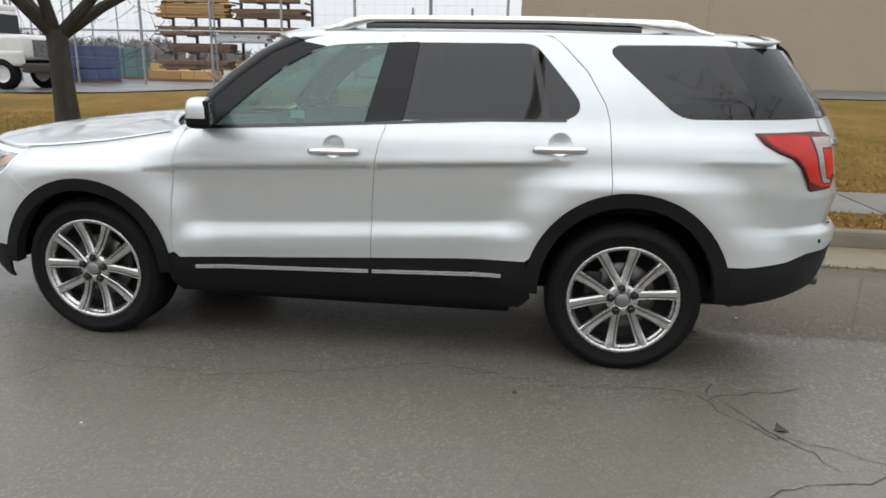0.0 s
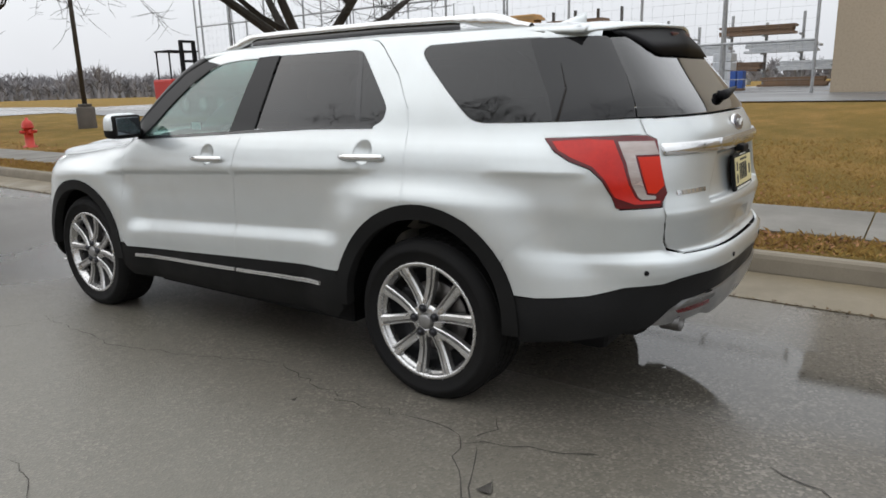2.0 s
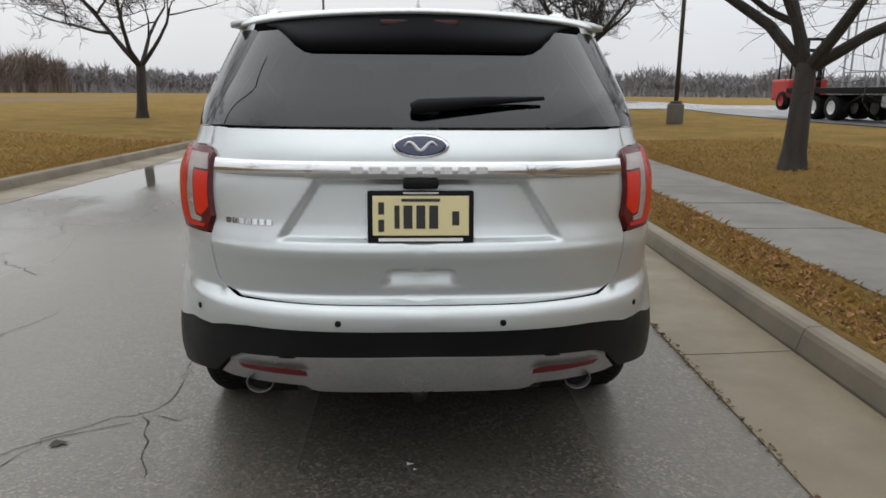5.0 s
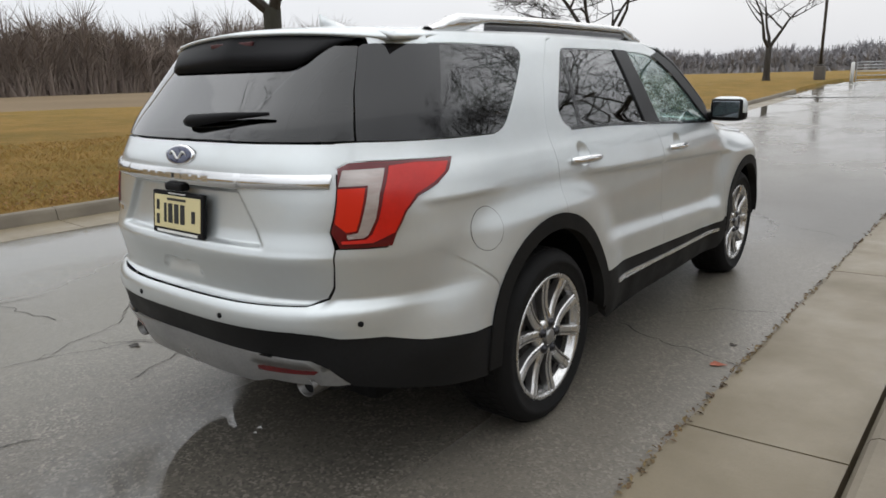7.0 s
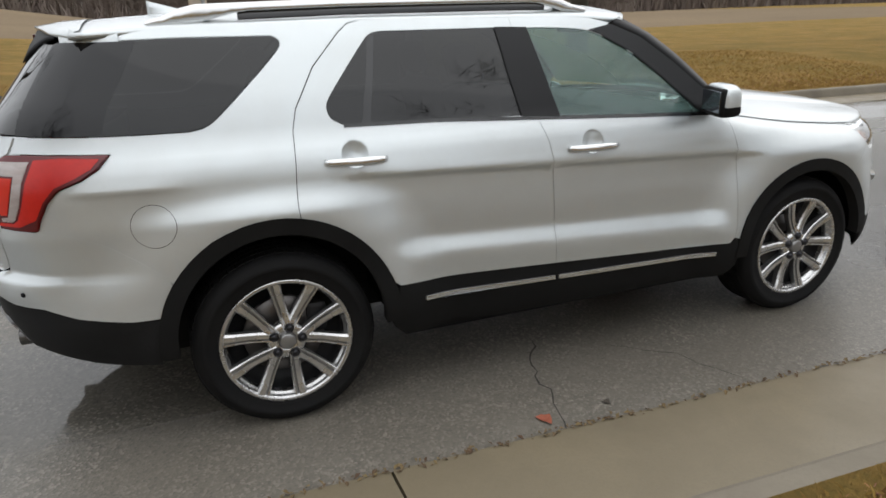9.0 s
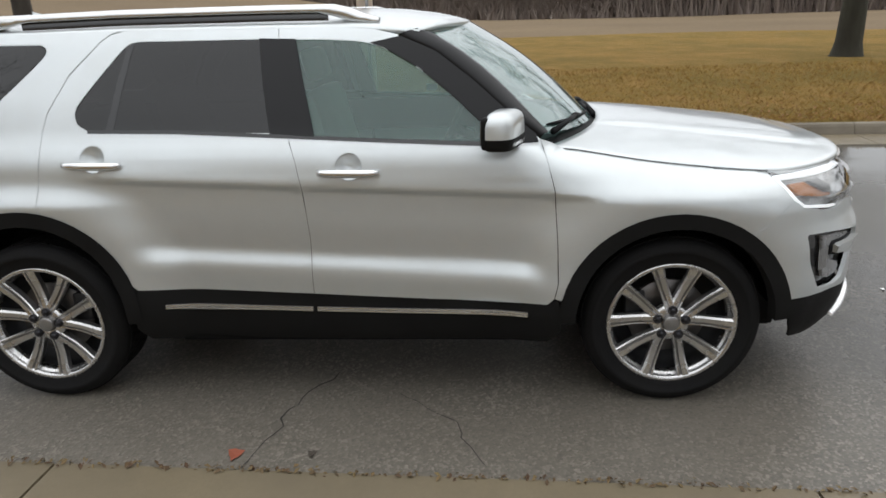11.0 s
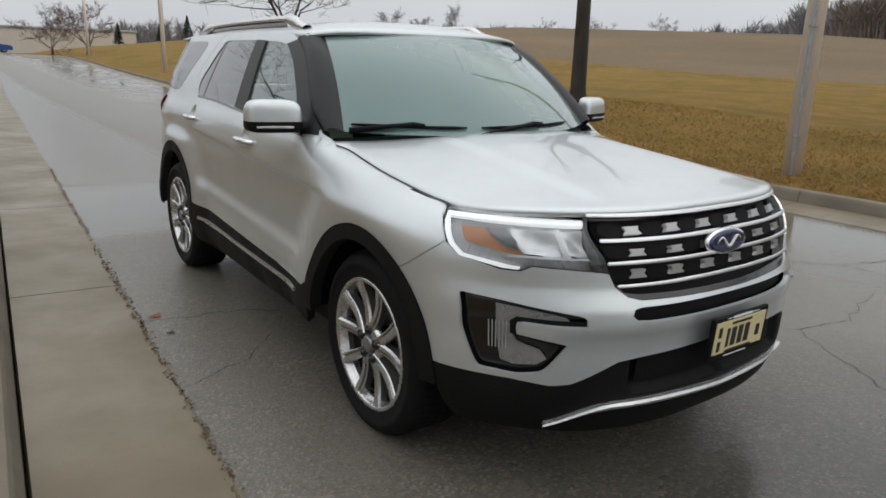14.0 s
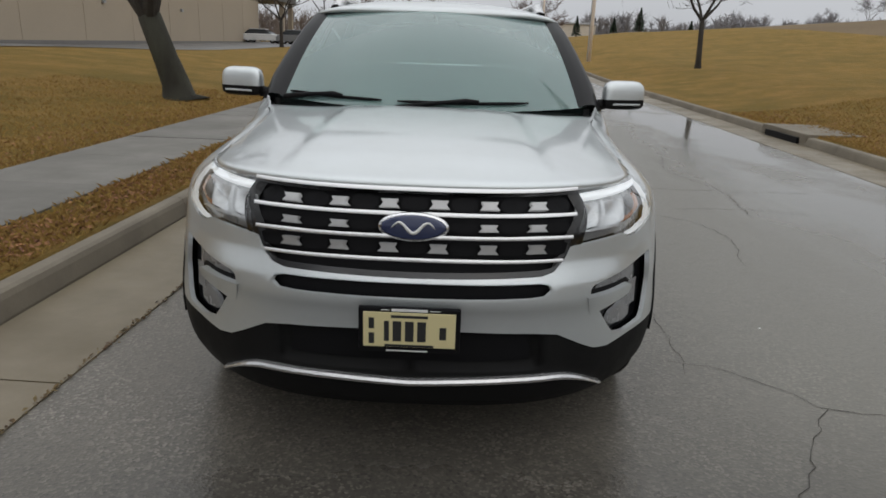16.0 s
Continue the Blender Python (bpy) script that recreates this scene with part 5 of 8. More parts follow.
# ---- tailgate furniture ----
panel("tailgate_bar", [R(*p) for p in ((0.0, 1.136), (0.33, 1.137), (0.36, 1.140), (0.660, 1.142), (0.660, 1.187), (0.37, 1.189), (0.0, 1.190))], M_TAIL_CHROME, whole=True, off=0.014, flange=0.018, gap=0, parent=hatch, label="chrome bar across the tailgate", da=0.02, dz=0.008,
      bulge=lambda a, z: 0.010 * math.sin(math.pi * min(1, max(0, (z - 1.136) / 0.054))) ** 0.7 - 0.006 * smooth(0.33, 0.36, skin(a, z).x))


def tail_bar(x0, x1, z0, z1, off, mat, name, label, parent):
    """A plain raised bar in place of lettering, on the tailgate."""
    def make(bm):
        n, rows = 10, []
        for i in range(n + 1):
            x = x0 + (x1 - x0) * i / n
            a, _ = R(abs(x), (z0 + z1) / 2)
            ring = []
            for z, o in ((z0, 0), (z0, 0.004), (z1, 0.004), (z1, 0)):
                p = skin(a, z) + skin_normal(a, z) * (off + o)
                ring.append(bm.verts.new((math.copysign(abs(x), x), p.y, p.z)))
            rows.append(ring)
        for a, b in zip(rows, rows[1:]):
            for k in range(4):
                bm.faces.new((a[k], a[(k + 1) % 4], b[(k + 1) % 4], b[k]))
        bm.faces.new(rows[0])
        bm.faces.new(rows[-1])
        bmesh.ops.recalc_face_normals(bm, faces=bm.faces[:])
    return single(name, make, mat, label, parent)


for i in range(8):
    tail_bar(-0.215 + 0.055 * i, -0.178 + 0.055 * i, 1.154, 1.174, 0.020, M_SATIN, "raised_mark", "", hatch)
for i in range(7):
    tail_bar(-0.628 + 0.0235 * i, -0.611 + 0.0235 * i, 0.986, 1.004, 0.001, M_CHROME, "trim_mark", "", hatch)


def oval(bm, cx, y, cz, rx, rz, depth, face=1, tilt=0.0, rim=True):
    """A domed oval facing along y."""
    n, rings = 32, []
    for s, h in ((1.0, 0.0), (1.0, 0.55), (0.95, 0.9), (0.85, 1.0), (0.001, 1.05)):
        ring = []
        for k in range(n):
            a = k * math.tau / n
            z = rz * s * math.sin(a)
            ring.append(bm.verts.new((cx + rx * s * math.cos(a), y + face * depth * h - tilt * z, cz + z)))
        rings.append(ring)
    for a, b in zip(rings, rings[1:]):
        for k in range(n):
            bm.faces.new((a[k], a[(k + 1) % n], b[(k + 1) % n], b[k]))
    bmesh.ops.recalc_face_normals(bm, faces=bm.faces[:])


def swash(bm, y, cz, w, h, face, tilt=0.0):
    """The white line on a badge, as one plain wavy stroke."""
    pts = [(-w + 2 * w * i / 16, y - tilt * 0.0, cz + h * math.sin(i / 16 * math.tau * 1.5) * 0.5) for i in range(17)]
    tube(bm, pts, [0.0015 + 0.0045 * math.sin(math.pi * i / 16) for i in range(17)], 6)


rear_badge = single("badge", lambda bm: oval(bm, 0, TAIL(1.238) - 0.002, 1.238, 0.089, 0.037, 0.010, -1, -0.3), M_CHROME, "chrome-rimmed blue oval badge", hatch, True)
single("badge_face", lambda bm: oval(bm, 0, TAIL(1.238) - 0.006, 1.238, 0.081, 0.031, 0.009, -1, -0.3), M_BADGE, "deep blue oval", rear_badge, True)
single("badge_stroke", lambda bm: swash(bm, TAIL(1.238) - 0.0165, 1.238, 0.052, 0.026, -1), M_WHITE_INK, "", rear_badge, True)
front_badge = single("badge", lambda bm: oval(bm, 0, 2.372, 0.913, 0.118, 0.048, 0.016, 1, 0.12), M_CHROME, "chrome-rimmed blue oval badge", None, True)
single("badge_face", lambda bm: oval(bm, 0, 2.380, 0.913, 0.108, 0.041, 0.014, 1, 0.12), M_BADGE, "deep blue oval", front_badge, True)
single("badge_stroke", lambda bm: swash(bm, 2.3965, 0.913, 0.070, 0.036, 1), M_WHITE_INK, "", front_badge, True)


def plate(name, y, z, tilt, face, parent):
    """A yellow licence plate in a black dealer frame, its characters as plain bars."""
    m = Matrix.Translation((0, y, z)) @ Matrix.Rotation(tilt, 4, "X") @ Matrix.Rotation(math.pi if face > 0 else 0, 4, "Z")
    def boxed(a, b, bev):
        return lambda bm: box(bm, a, b, bev, m)
    holder = single(name, boxed((-0.166, -0.012, -0.080), (0.166, 0.004, 0.082), 0.006), M_BLACK, "pale yellow licence plate in a black frame", parent)
    single("plate_face", boxed((-0.150, -0.0150, -0.058), (0.150, -0.010, 0.066), 0.002), M_PLATE, "pale yellow plate", holder)
    for x0, x1, z0, z1 in ((-0.132, -0.114, 0.008, 0.046), (-0.132, -0.114, -0.046, -0.008), (-0.082, -0.066, -0.036, 0.036), (-0.054, -0.026, -0.036, 0.036), (-0.014, 0.014, -0.036, 0.036), (0.026, 0.054, -0.036, 0.036), (0.098, 0.120, -0.026, 0.018), (-0.060, 0.060, 0.048, 0.057)):
        single("character_bar", boxed((x0, -0.0165, z0), (x1, -0.0140, z1), 0.0), M_INK, "", holder)
    if face < 0:
        single("frame_line", boxed((-0.132, -0.0145, -0.076), (0.132, -0.0115, -0.066), 0.0), M_WHITE_INK, "", holder)
        single("frame_line", boxed((-0.055, -0.0145, 0.072), (0.055, -0.0115, 0.077), 0.0), M_WHITE_INK, "", holder)
    else:
        single("frame_line", boxed((-0.058, -0.0145, 0.070), (0.058, -0.0115, 0.078), 0.0), M_WHITE_INK, "", holder)
        for x0, x1 in ((-0.092, -0.066), (0.066, 0.100)):
            single("frame_line", boxed((x0, -0.0145, 0.0735), (x1, -0.0115, 0.0750), 0.0), M_WHITE_INK, "", holder)
        single("frame_line", boxed((-0.075, -0.0145, -0.074), (0.060, -0.0115, -0.070), 0.0), M_WHITE_INK, "", holder)
        single("character_bar", boxed((-0.080, -0.0165, -0.056), (0.080, -0.0140, -0.048), 0.0), M_INK, "", holder)
    return holder


plate("rear_plate", -2.556, 1.020, radians(-7), -1, hatch)
single("reversing_camera", lambda bm: box(bm, (-0.055, -2.575, 1.108), (0.055, -2.535, 1.138), 0.010), M_BLACK, "black camera housing", hatch)


def tail_wiper(bm):
    p = [skin(R(abs(x), z)[0], z) + Vector((0, -0.022, 0.012)) for x, z in ((0.0, 1.345), (0.06, 1.35), (0.2, 1.362), (0.40, 1.372))]
    tube(bm, [p[0] + Vector((-0.03, 0, -0.006)), p[0], p[1], p[2], p[3]], [0.016, 0.024, 0.021, 0.015, 0.006], 10)
    tube(bm, [p[0] + Vector((-0.01, 0.03, 0)), p[0]], [0.02, 0.02], 10)


single("rear_wiper", tail_wiper, M_BLACK, "black rear wiper", None, True)
for x in (-0.752, -0.262, 0.262, 0.752):
    a = R(abs(x), 0.686)[0]
    c, nrm = skin(a, 0.686), skin_normal(a, 0.686)
    c.x, nrm.x = math.copysign(c.x, x), math.copysign(nrm.x, x)
    single("parking_sensor", lambda bm, c=c, nrm=nrm: tube(bm, [c - nrm * 0.004, c + nrm * 0.003], [0.0115, 0.0100], 14), M_BLACK, "", None, True)
M_TIP = shader("dulled_tip_steel", (0.14, 0.137, 0.134), 0.38, 0.9)
TIP_Y = skin(R(0.545, 0.435)[0], 0.435).y + 0.060
for sx in (-1, 1):
    def pipe(bm, sx=sx):
        m = Matrix.Translation((sx * 0.545, -2.47, 0.408)) @ Matrix.Rotation(radians(-90), 4, "X")
        rings = lathe(bm, [(0.038, 0.03), (0.039, -0.05), (0.037, -0.053), (0.034, -0.050), (0.033, 0.0), (0.0, 0.0)], 24)
        for ring in rings:
            for v in ring:
                v.co = Vector((sx * 0.545 + v.co.x * 1.2, TIP_Y + v.co.z, 0.436 + v.co.y))
        bmesh.ops.recalc_face_normals(bm, faces=bm.faces[:])
    tip = single("exhaust_tip", pipe, M_TIP, "dulled steel exhaust tip", None, True)
    single("exhaust_bore", lambda bm, sx=sx: tube(bm, [(sx * 0.545, TIP_Y + 0.004, 0.436), (sx * 0.545, TIP_Y - 0.030, 0.436)], [0.031, 0.031], 18), M_BLACK, "", tip)

# ---- nose ----
FOG = [S(1.975, 0.757), F(0.80, 0.745), F(0.70, 0.727), F(0.628, 0.713), F(0.612, 0.702), F(0.612, 0.660), F(0.655, 0.612), F(0.695, 0.548), F(0.722, 0.510), F(0.78, 0.496), S(2.065, 0.508), S(2.050, 0.535), S(2.0, 0.65)]
FOG = rounded(FOG, 0.022)
HEAD_IN = [S(1.90, 0.915), S(1.95, 0.880), F(0.810, 0.846), F(0.768, 0.846), F(0.738, 0.866), F(0.66, 0.862), F(0.545, 0.852)]
CHIN = [(0.0, 0.572), (0.41, 0.557), (0.50, 0.546), (0.59, 0.498), (0.645, 0.470), (0.70, 0.462), (0.80, 0.478)]
panel("front_bumper_cover", [F(*p) for p in CHIN] + arch(*FRONT_ARCH, 168, 126, 8) + [S(1.77, 0.815), S(1.83, 0.858)] + HEAD_IN + [F(*p) for p in ((0.528, 0.848), (0.510, 0.805), (0.475, 0.772), (0.43, 0.760), (0.0, 0.752), (0.0, 0.736), (0.43, 0.737), (0.460, 0.730),
      (0.468, 0.712), (0.447, 0.693), (0.40, 0.689), (0.0, 0.686))], M_PAINT, [FOG], whole=True, flange=0.018, label="silver front bumper cover", dz=0.018)
panel("bumper_slot", [F(*p) for p in ((0.0, 0.745), (0.48, 0.745), (0.48, 0.685), (0.0, 0.680))], M_BLACK, whole=True, off=-0.035, flange=0, gap=0, label="black lower air slot")
pocket = panel("fog_lamp_pocket", [S(1.955, 0.775), F(0.80, 0.765), F(0.68, 0.745), F(0.592, 0.728), F(0.592, 0.64), F(0.66, 0.52), F(0.72, 0.478), S(2.06, 0.486), S(1.98, 0.64)], M_GLOSS_BLACK, off=-0.040, flange=0, gap=0, label="black fog lamp pocket")
panel("fog_lamp", [S(2.088, 0.736), F(0.74, 0.720), F(0.665, 0.704), F(0.650, 0.680), F(0.780, 0.690), F(0.796, 0.640), F(0.782, 0.605), F(0.725, 0.580), F(0.708, 0.550), F(0.735, 0.526), F(0.79, 0.520), S(2.122, 0.534), S(2.100, 0.64)], M_FOG, off=-0.022, flange=0.014, gap=0.003, parent=pocket, label="smoked grey fog lamp")
M_RIB = shader("pale_fog_rib", (0.42, 0.425, 0.43), 0.3, 0.4)
for k in range(6):
    x = 0.806 + 0.0075 * k
    panel("fog_rib", [F(x, 0.578), F(x + 0.0022, 0.578), F(x + 0.0022, 0.672), F(x, 0.672)], M_RIB, off=-0.019, flange=0.003, gap=0, parent=pocket)
panel("blade_gap", [F(*p) for p in ((0.610, 0.692), (0.70, 0.692), (0.786, 0.694), (0.800, 0.678), (0.798, 0.632), (0.70, 0.606), (0.652, 0.592), (0.622, 0.590))], M_BLACK, off=-0.017, flange=0.006, gap=0, parent=pocket, label="black gap round the blade")
panel("fog_blade", [F(*p) for p in ((0.598, 0.672), (0.70, 0.676), (0.772, 0.680), (0.784, 0.670), (0.782, 0.640), (0.70, 0.622), (0.652, 0.610), (0.615, 0.606))], M_PAINT, off=0.003, flange=0.038, gap=0, parent=pocket, label="silver blade across the fog lamp",
      bulge=lambda a, z: 0.007 * smooth(0.655, 0.672, z))
panel("front_lower_band", [F(*p) for p in CHIN] + arch(*FRONT_ARCH, 168, 178, 2) + [S(1.935, 0.36), S(1.96, 0.28), F(0.80, 0.262), F(0.40, 0.26), F(0.0, 0.262)], M_CLAD, whole=True, off=-0.003, label="black lower bumper with intake", da=0.03, dz=0.018,
      bulge=lambda a, z: -0.05 * smooth(0.46, 0.43, skin(a, z).x) * smooth(0.425, 0.44, z) * (1 - smooth(0.545, 0.56, z)))
M_BAR_SKID = shader("bright_skid_satin", (0.72, 0.72, 0.72), 0.25, 0.8)
SKID_TOP = table([(0.0, 0.390), (0.35, 0.402), (0.50, 0.401), (0.54, 0.396), (0.60, 0.374), (0.69, 0.316)])


def skid_bar(bm):
    """A slim bar along the foot of the bumper that drops away at both ends."""
    rows = []
    for i in range(49):
        x = -0.69 + 1.38 * i / 48
        w = abs(x)
        high = 0.021 - 0.010 * smooth(0.52, 0.69, w)
        row = []
        for dz, off in ((-high, -0.008), (-high, 0.014), (-high * 0.4, 0.020), (0.0, 0.014), (0.0, -0.008)):
            z = SKID_TOP(w) + dz
            a = F(max(w, 0.002), z)[0]
            p = skin(a, z) + skin_normal(a, z) * off
            row.append(bm.verts.new((math.copysign(p.x, x) if w > 0.004 else 0.0, p.y, p.z)))
        rows.append(row)
    for a, b in zip(rows, rows[1:]):
        for k in range(5):
            bm.faces.new((a[k], a[(k + 1) % 5], b[(k + 1) % 5], b[k]))
    bm.faces.new(rows[0])
    bm.faces.new(rows[-1])
    bmesh.ops.recalc_face_normals(bm, faces=bm.faces[:])


single("front_skid_strip", skid_bar, M_BAR_SKID, "satin silver skid strip")
panel("lower_intake", [F(*p) for p in ((0.0, 0.552), (0.30, 0.548), (0.410, 0.540), (0.420, 0.450), (0.0, 0.446))], M_BLACK, whole=True, off=-0.030, flange=0, gap=0, label="black lower intake")

grille = panel("grille_backing", [F(*p) for p in ((0.0, 0.745), (0.46, 0.752), (0.52, 0.84), (0.56, 1.040), (0.0, 1.046))], M_BLACK, whole=True, off=-0.055, flange=0, gap=0, label="black grille with chrome bars")[0]
panel("grille_surround", [F(*p) for p in ((0.0, 0.752), (0.43, 0.760), (0.475, 0.772), (0.505, 0.80), (0.525, 0.832), (0.560, 0.826), (0.556, 1.022), (0.0, 1.044), (0.0, 1.030), (0.548, 1.014), (0.540, 0.90), (0.515, 0.82), (0.480, 0.785), (0.43, 0.778), (0.0, 0.770))],
      M_GLOSS_BLACK, whole=True, off=-0.006, flange=0.04, gap=0, parent=grille, label="gloss black grille surround", dz=0.012)
M_TAB = shader("silver_grille_tab", (0.44, 0.44, 0.44), 0.35, 0.6)
M_BAR = shader("bright_grille_chrome", (0.72, 0.72, 0.72), 0.34, 0.85)
BARS = ((1.026, 0.550), (0.952, 0.543), (0.882, 0.532), (0.806, 0.500))
for z, w in BARS:
    panel("grille_bar", [F(0, z - 0.0065), F(w, z - 0.0055), F(w, z + 0.0055), F(0, z + 0.0065)], M_BAR, whole=True, off=0.002, flange=0.012, gap=0, parent=grille, label="chrome grille bar", da=0.03, dz=0.003,
          bulge=lambda a, q, z=z: 0.006 * math.sqrt(max(0.0, 1 - ((q - z + 0.002) / 0.0090) ** 2)))
for (z1, w), (z0, _) in zip(BARS, BARS[1:]):
    zm, h = (z0 + z1) / 2, (z1 - z0) / 2 - 0.010
    panel("grille_slat", [F(0, zm - h - 0.004), F(w - 0.02, zm - h - 0.004), F(w - 0.012, zm + h + 0.004), F(0, zm + h + 0.004)], M_BLACK, whole=True, off=-0.038, flange=0.01, gap=0, parent=grille, da=0.03)
    for x in (0.083, 0.25, 0.417):
        panel("grille_tab", [F(*p) for p in ((x - 0.034, zm - h * 0.60), (x - 0.022, zm - h * 0.10), (x - 0.029, zm + h * 0.38), (x + 0.029, zm + h * 0.38), (x + 0.022, zm - h * 0.10), (x + 0.034, zm - h * 0.60))], M_TAB, off=-0.012, flange=0.02, gap=0, parent=grille)
    for x in (0.0, 0.166, 0.333, 0.485):
        pts = [(x + 0.046 * math.cos(k * math.tau / 16), zm + h * 0.85 * math.copysign(abs(math.sin(k * math.tau / 16)) ** 0.6, math.sin(k * math.tau / 16))) for k in range(16)]
        if x == 0.0:
            pts = [(0.0, zm - h * 0.85)] + [p for p in pts if p[0] > 0.002][-3:] + [p for p in pts if p[0] > 0.002][:-3] + [(0.0, zm + h * 0.85)]
            pts = sorted([p for p in pts], key=lambda p: math.atan2(p[1] - zm, p[0] + 1e-6))
        panel("grille_shell", [F(max(0.0, p[0]), p[1]) for p in pts], M_BLACK, off=-0.020, flange=0.018, gap=0, parent=grille, whole=x == 0.0)
front_plate = plate("front_plate", 2.470, 0.590, radians(-4), 1, None)

# headlamps
HEAD = [S(1.815, 1.018), S(1.862, 0.962)] + HEAD_IN + [F(0.560, 0.92), F(0.556, 1.016), F(0.64, 1.018), F(0.72, 1.019)]
M_BEZEL = mottled("pale_lamp_bezel", (0.46, 0.465, 0.47), (0.34, 0.345, 0.35), 9.0, 120.0, 0.28, 0.4, strength=0.1)
head = panel("headlamp", HEAD, M_BEZEL, off=-0.045, flange=0, gap=-0.004, label="clear headlamp with white light guide")
panel("headlamp_lens", HEAD, M_LENS, off=0.001, flange=0.03, gap=0.003, parent=head, label="clear lens", dz=0.02)
panel("light_guide", [F(0.562, 1.012), F(0.66, 1.014), F(0.74, 1.013), S(1.828, 1.010), S(1.872, 0.957), S(1.914, 0.908), S(1.958, 0.876), F(0.806, 0.853), F(0.770, 0.852), F(0.766, 0.860), F(0.795, 0.863), S(1.966, 0.885), S(1.926, 0.914), S(1.885, 0.962), S(1.848, 0.999), F(0.74, 1.001), F(0.66, 1.002), F(0.566, 1.001)],
      M_DRL, off=-0.008, flange=0.015, gap=0, parent=head, label="white light guide", dz=0.012, da=0.02)
panel("amber_reflector", [S(1.905, 0.984), S(1.950, 0.934), F(0.805, 0.906), F(0.758, 0.902), F(0.758, 0.914), F(0.792, 0.926), F(0.806, 0.984)], M_AMBER, off=-0.028, flange=0.02, gap=0, parent=head, label="amber side reflector")
panel("side_lens", [F(*p) for p in ((0.802, 0.984), (0.788, 0.930), (0.768, 0.922), (0.760, 0.945), (0.766, 0.984))], M_LAMP_DARK, off=-0.018, flange=0.02, gap=0, parent=head, label="dark projector lens", bulge=lambda a, z: 0.012 * math.sin(math.pi * min(1, max(0, (z - 0.918) / 0.066))))
for x0, x1 in ((0.756, 0.652), (0.642, 0.566)):
    panel("lamp_chamber", [F(*p) for p in ((x0, 0.986), (x1, 0.988), (x1 + 0.006, 0.902), (x0, 0.908))], M_LAMP, off=-0.018, flange=0.02, gap=0, parent=head, label="bright lamp chamber", da=0.02, dz=0.012,
          bulge=lambda a, z, x0=x0, x1=x1: -0.024 * math.sin(math.pi * min(1, max(0, (z - 0.902) / 0.086))) * math.sin(math.pi * min(1, max(0, (skin(a, z).x - x1) / (x0 - x1)))))
panel("chamber_divider", [F(*p) for p in ((0.653, 0.988), (0.641, 0.988), (0.636, 0.900), (0.656, 0.900))], M_LAMP, off=-0.008, flange=0.02, gap=0, parent=head, label="bright chamber divider")
panel("lamp_lip", [F(*p) for p in ((0.790, 0.900), (0.70, 0.902), (0.556, 0.897), (0.556, 0.890), (0.70, 0.894), (0.788, 0.893))], M_LAMP, off=-0.010, flange=0.012, gap=0, parent=head, label="bright chamber lip", dz=0.01)


# ---- wheels ----
def spoke_mesh(side):
    """One of a pair of spokes that close up towards the hub: a broad face, a groove and a ridge."""
    bm = bmesh.new()
    rows, n = [], 8
    for i in range(n + 1):
        s = i / n
        r = 0.050 + 0.203 * s
        w = 0.0235 - 0.004 * math.sin(math.pi * s) + 0.004 * s
        x = 0.936 - 0.016 * math.sin(math.pi * min(1, s * 1.05)) + 0.002 * s
        g = 0.010 * smooth(0.10, 0.28, s) * (1 - 0.35 * s)
        y = 0.016 * (1 - s) ** 1.5
        section = ((x - 0.040, -0.86), (x - 0.005, -1.0), (x, -0.84), (x - 0.001, -0.62), (x - g, -0.50), (x - g, -0.30), (x + 0.001, -0.16), (x + 0.002, 0.66), (x - 0.006, 1.0), (x - 0.040, 0.86))
        rows.append([bm.verts.new((px, side * (y + w * t), r)) for px, t in section])
    for a, b in zip(rows, rows[1:]):
        for k in range(10):
            f = bm.faces.new((a[k], a[(k + 1) % 10], b[(k + 1) % 10], b[k]))
            f.material_index = 1 if k in (0, 3, 4, 5, 8, 9) else 0
    bmesh.ops.recalc_face_normals(bm, faces=bm.faces[:])
    return finish(bm, "spoke", [M_WHEEL, M_POCKET])


def lathe_mesh(name, profile, mat, sides=48):
    bm = bmesh.new()
    lathe(bm, profile, sides, None, "x")
    bmesh.ops.recalc_face_normals(bm, faces=bm.faces[:])
    return finish(bm, name, mat, True)


M_NUT = shader("dark_lug_steel", (0.045, 0.045, 0.05), 0.28, 0.8)


def nut_mesh():
    bm = bmesh.new()
    lathe(bm, [(0.0195, 0.925), (0.0195, 0.9405), (0.0165, 0.9415), (0.015, 0.934), (0.0125, 0.934), (0.0125, 0.943), (0.009, 0.947), (0.0, 0.948)], 16, Matrix.Translation((0, 0, 0.060)), "x")
    bmesh.ops.recalc_face_normals(bm, faces=bm.faces[:])
    return finish(bm, "lug_nut", M_NUT, True)


def tread_mesh():
    """Tread blocks round the tyre."""
    bm = bmesh.new()
    for row, (xa, xb, sh) in enumerate(((0.712, 0.752, 0.0), (0.760, 0.800, 0.4), (0.808, 0.848, 0.1), (0.856, 0.900, 0.6))):
        for k in range(60):
            t = (k + sh) * math.tau / 60
            d = 0.82 * math.tau / 120
            vs = []
            for x in (xa, xb):
                for tt in (t - d, t + d):
                    for r in (0.367, 0.3735):
                        vs.append(bm.verts.new((x, r * math.cos(tt), r * math.sin(tt))))
            for q in ((1, 3, 7, 5), (0, 1, 5, 4), (2, 6, 7, 3), (0, 2, 3, 1), (4, 5, 7, 6)):
                bm.faces.new([vs[i] for i in q])
    bmesh.ops.recalc_face_normals(bm, faces=bm.faces[:])
    return finish(bm, "tread", M_RUBBER)


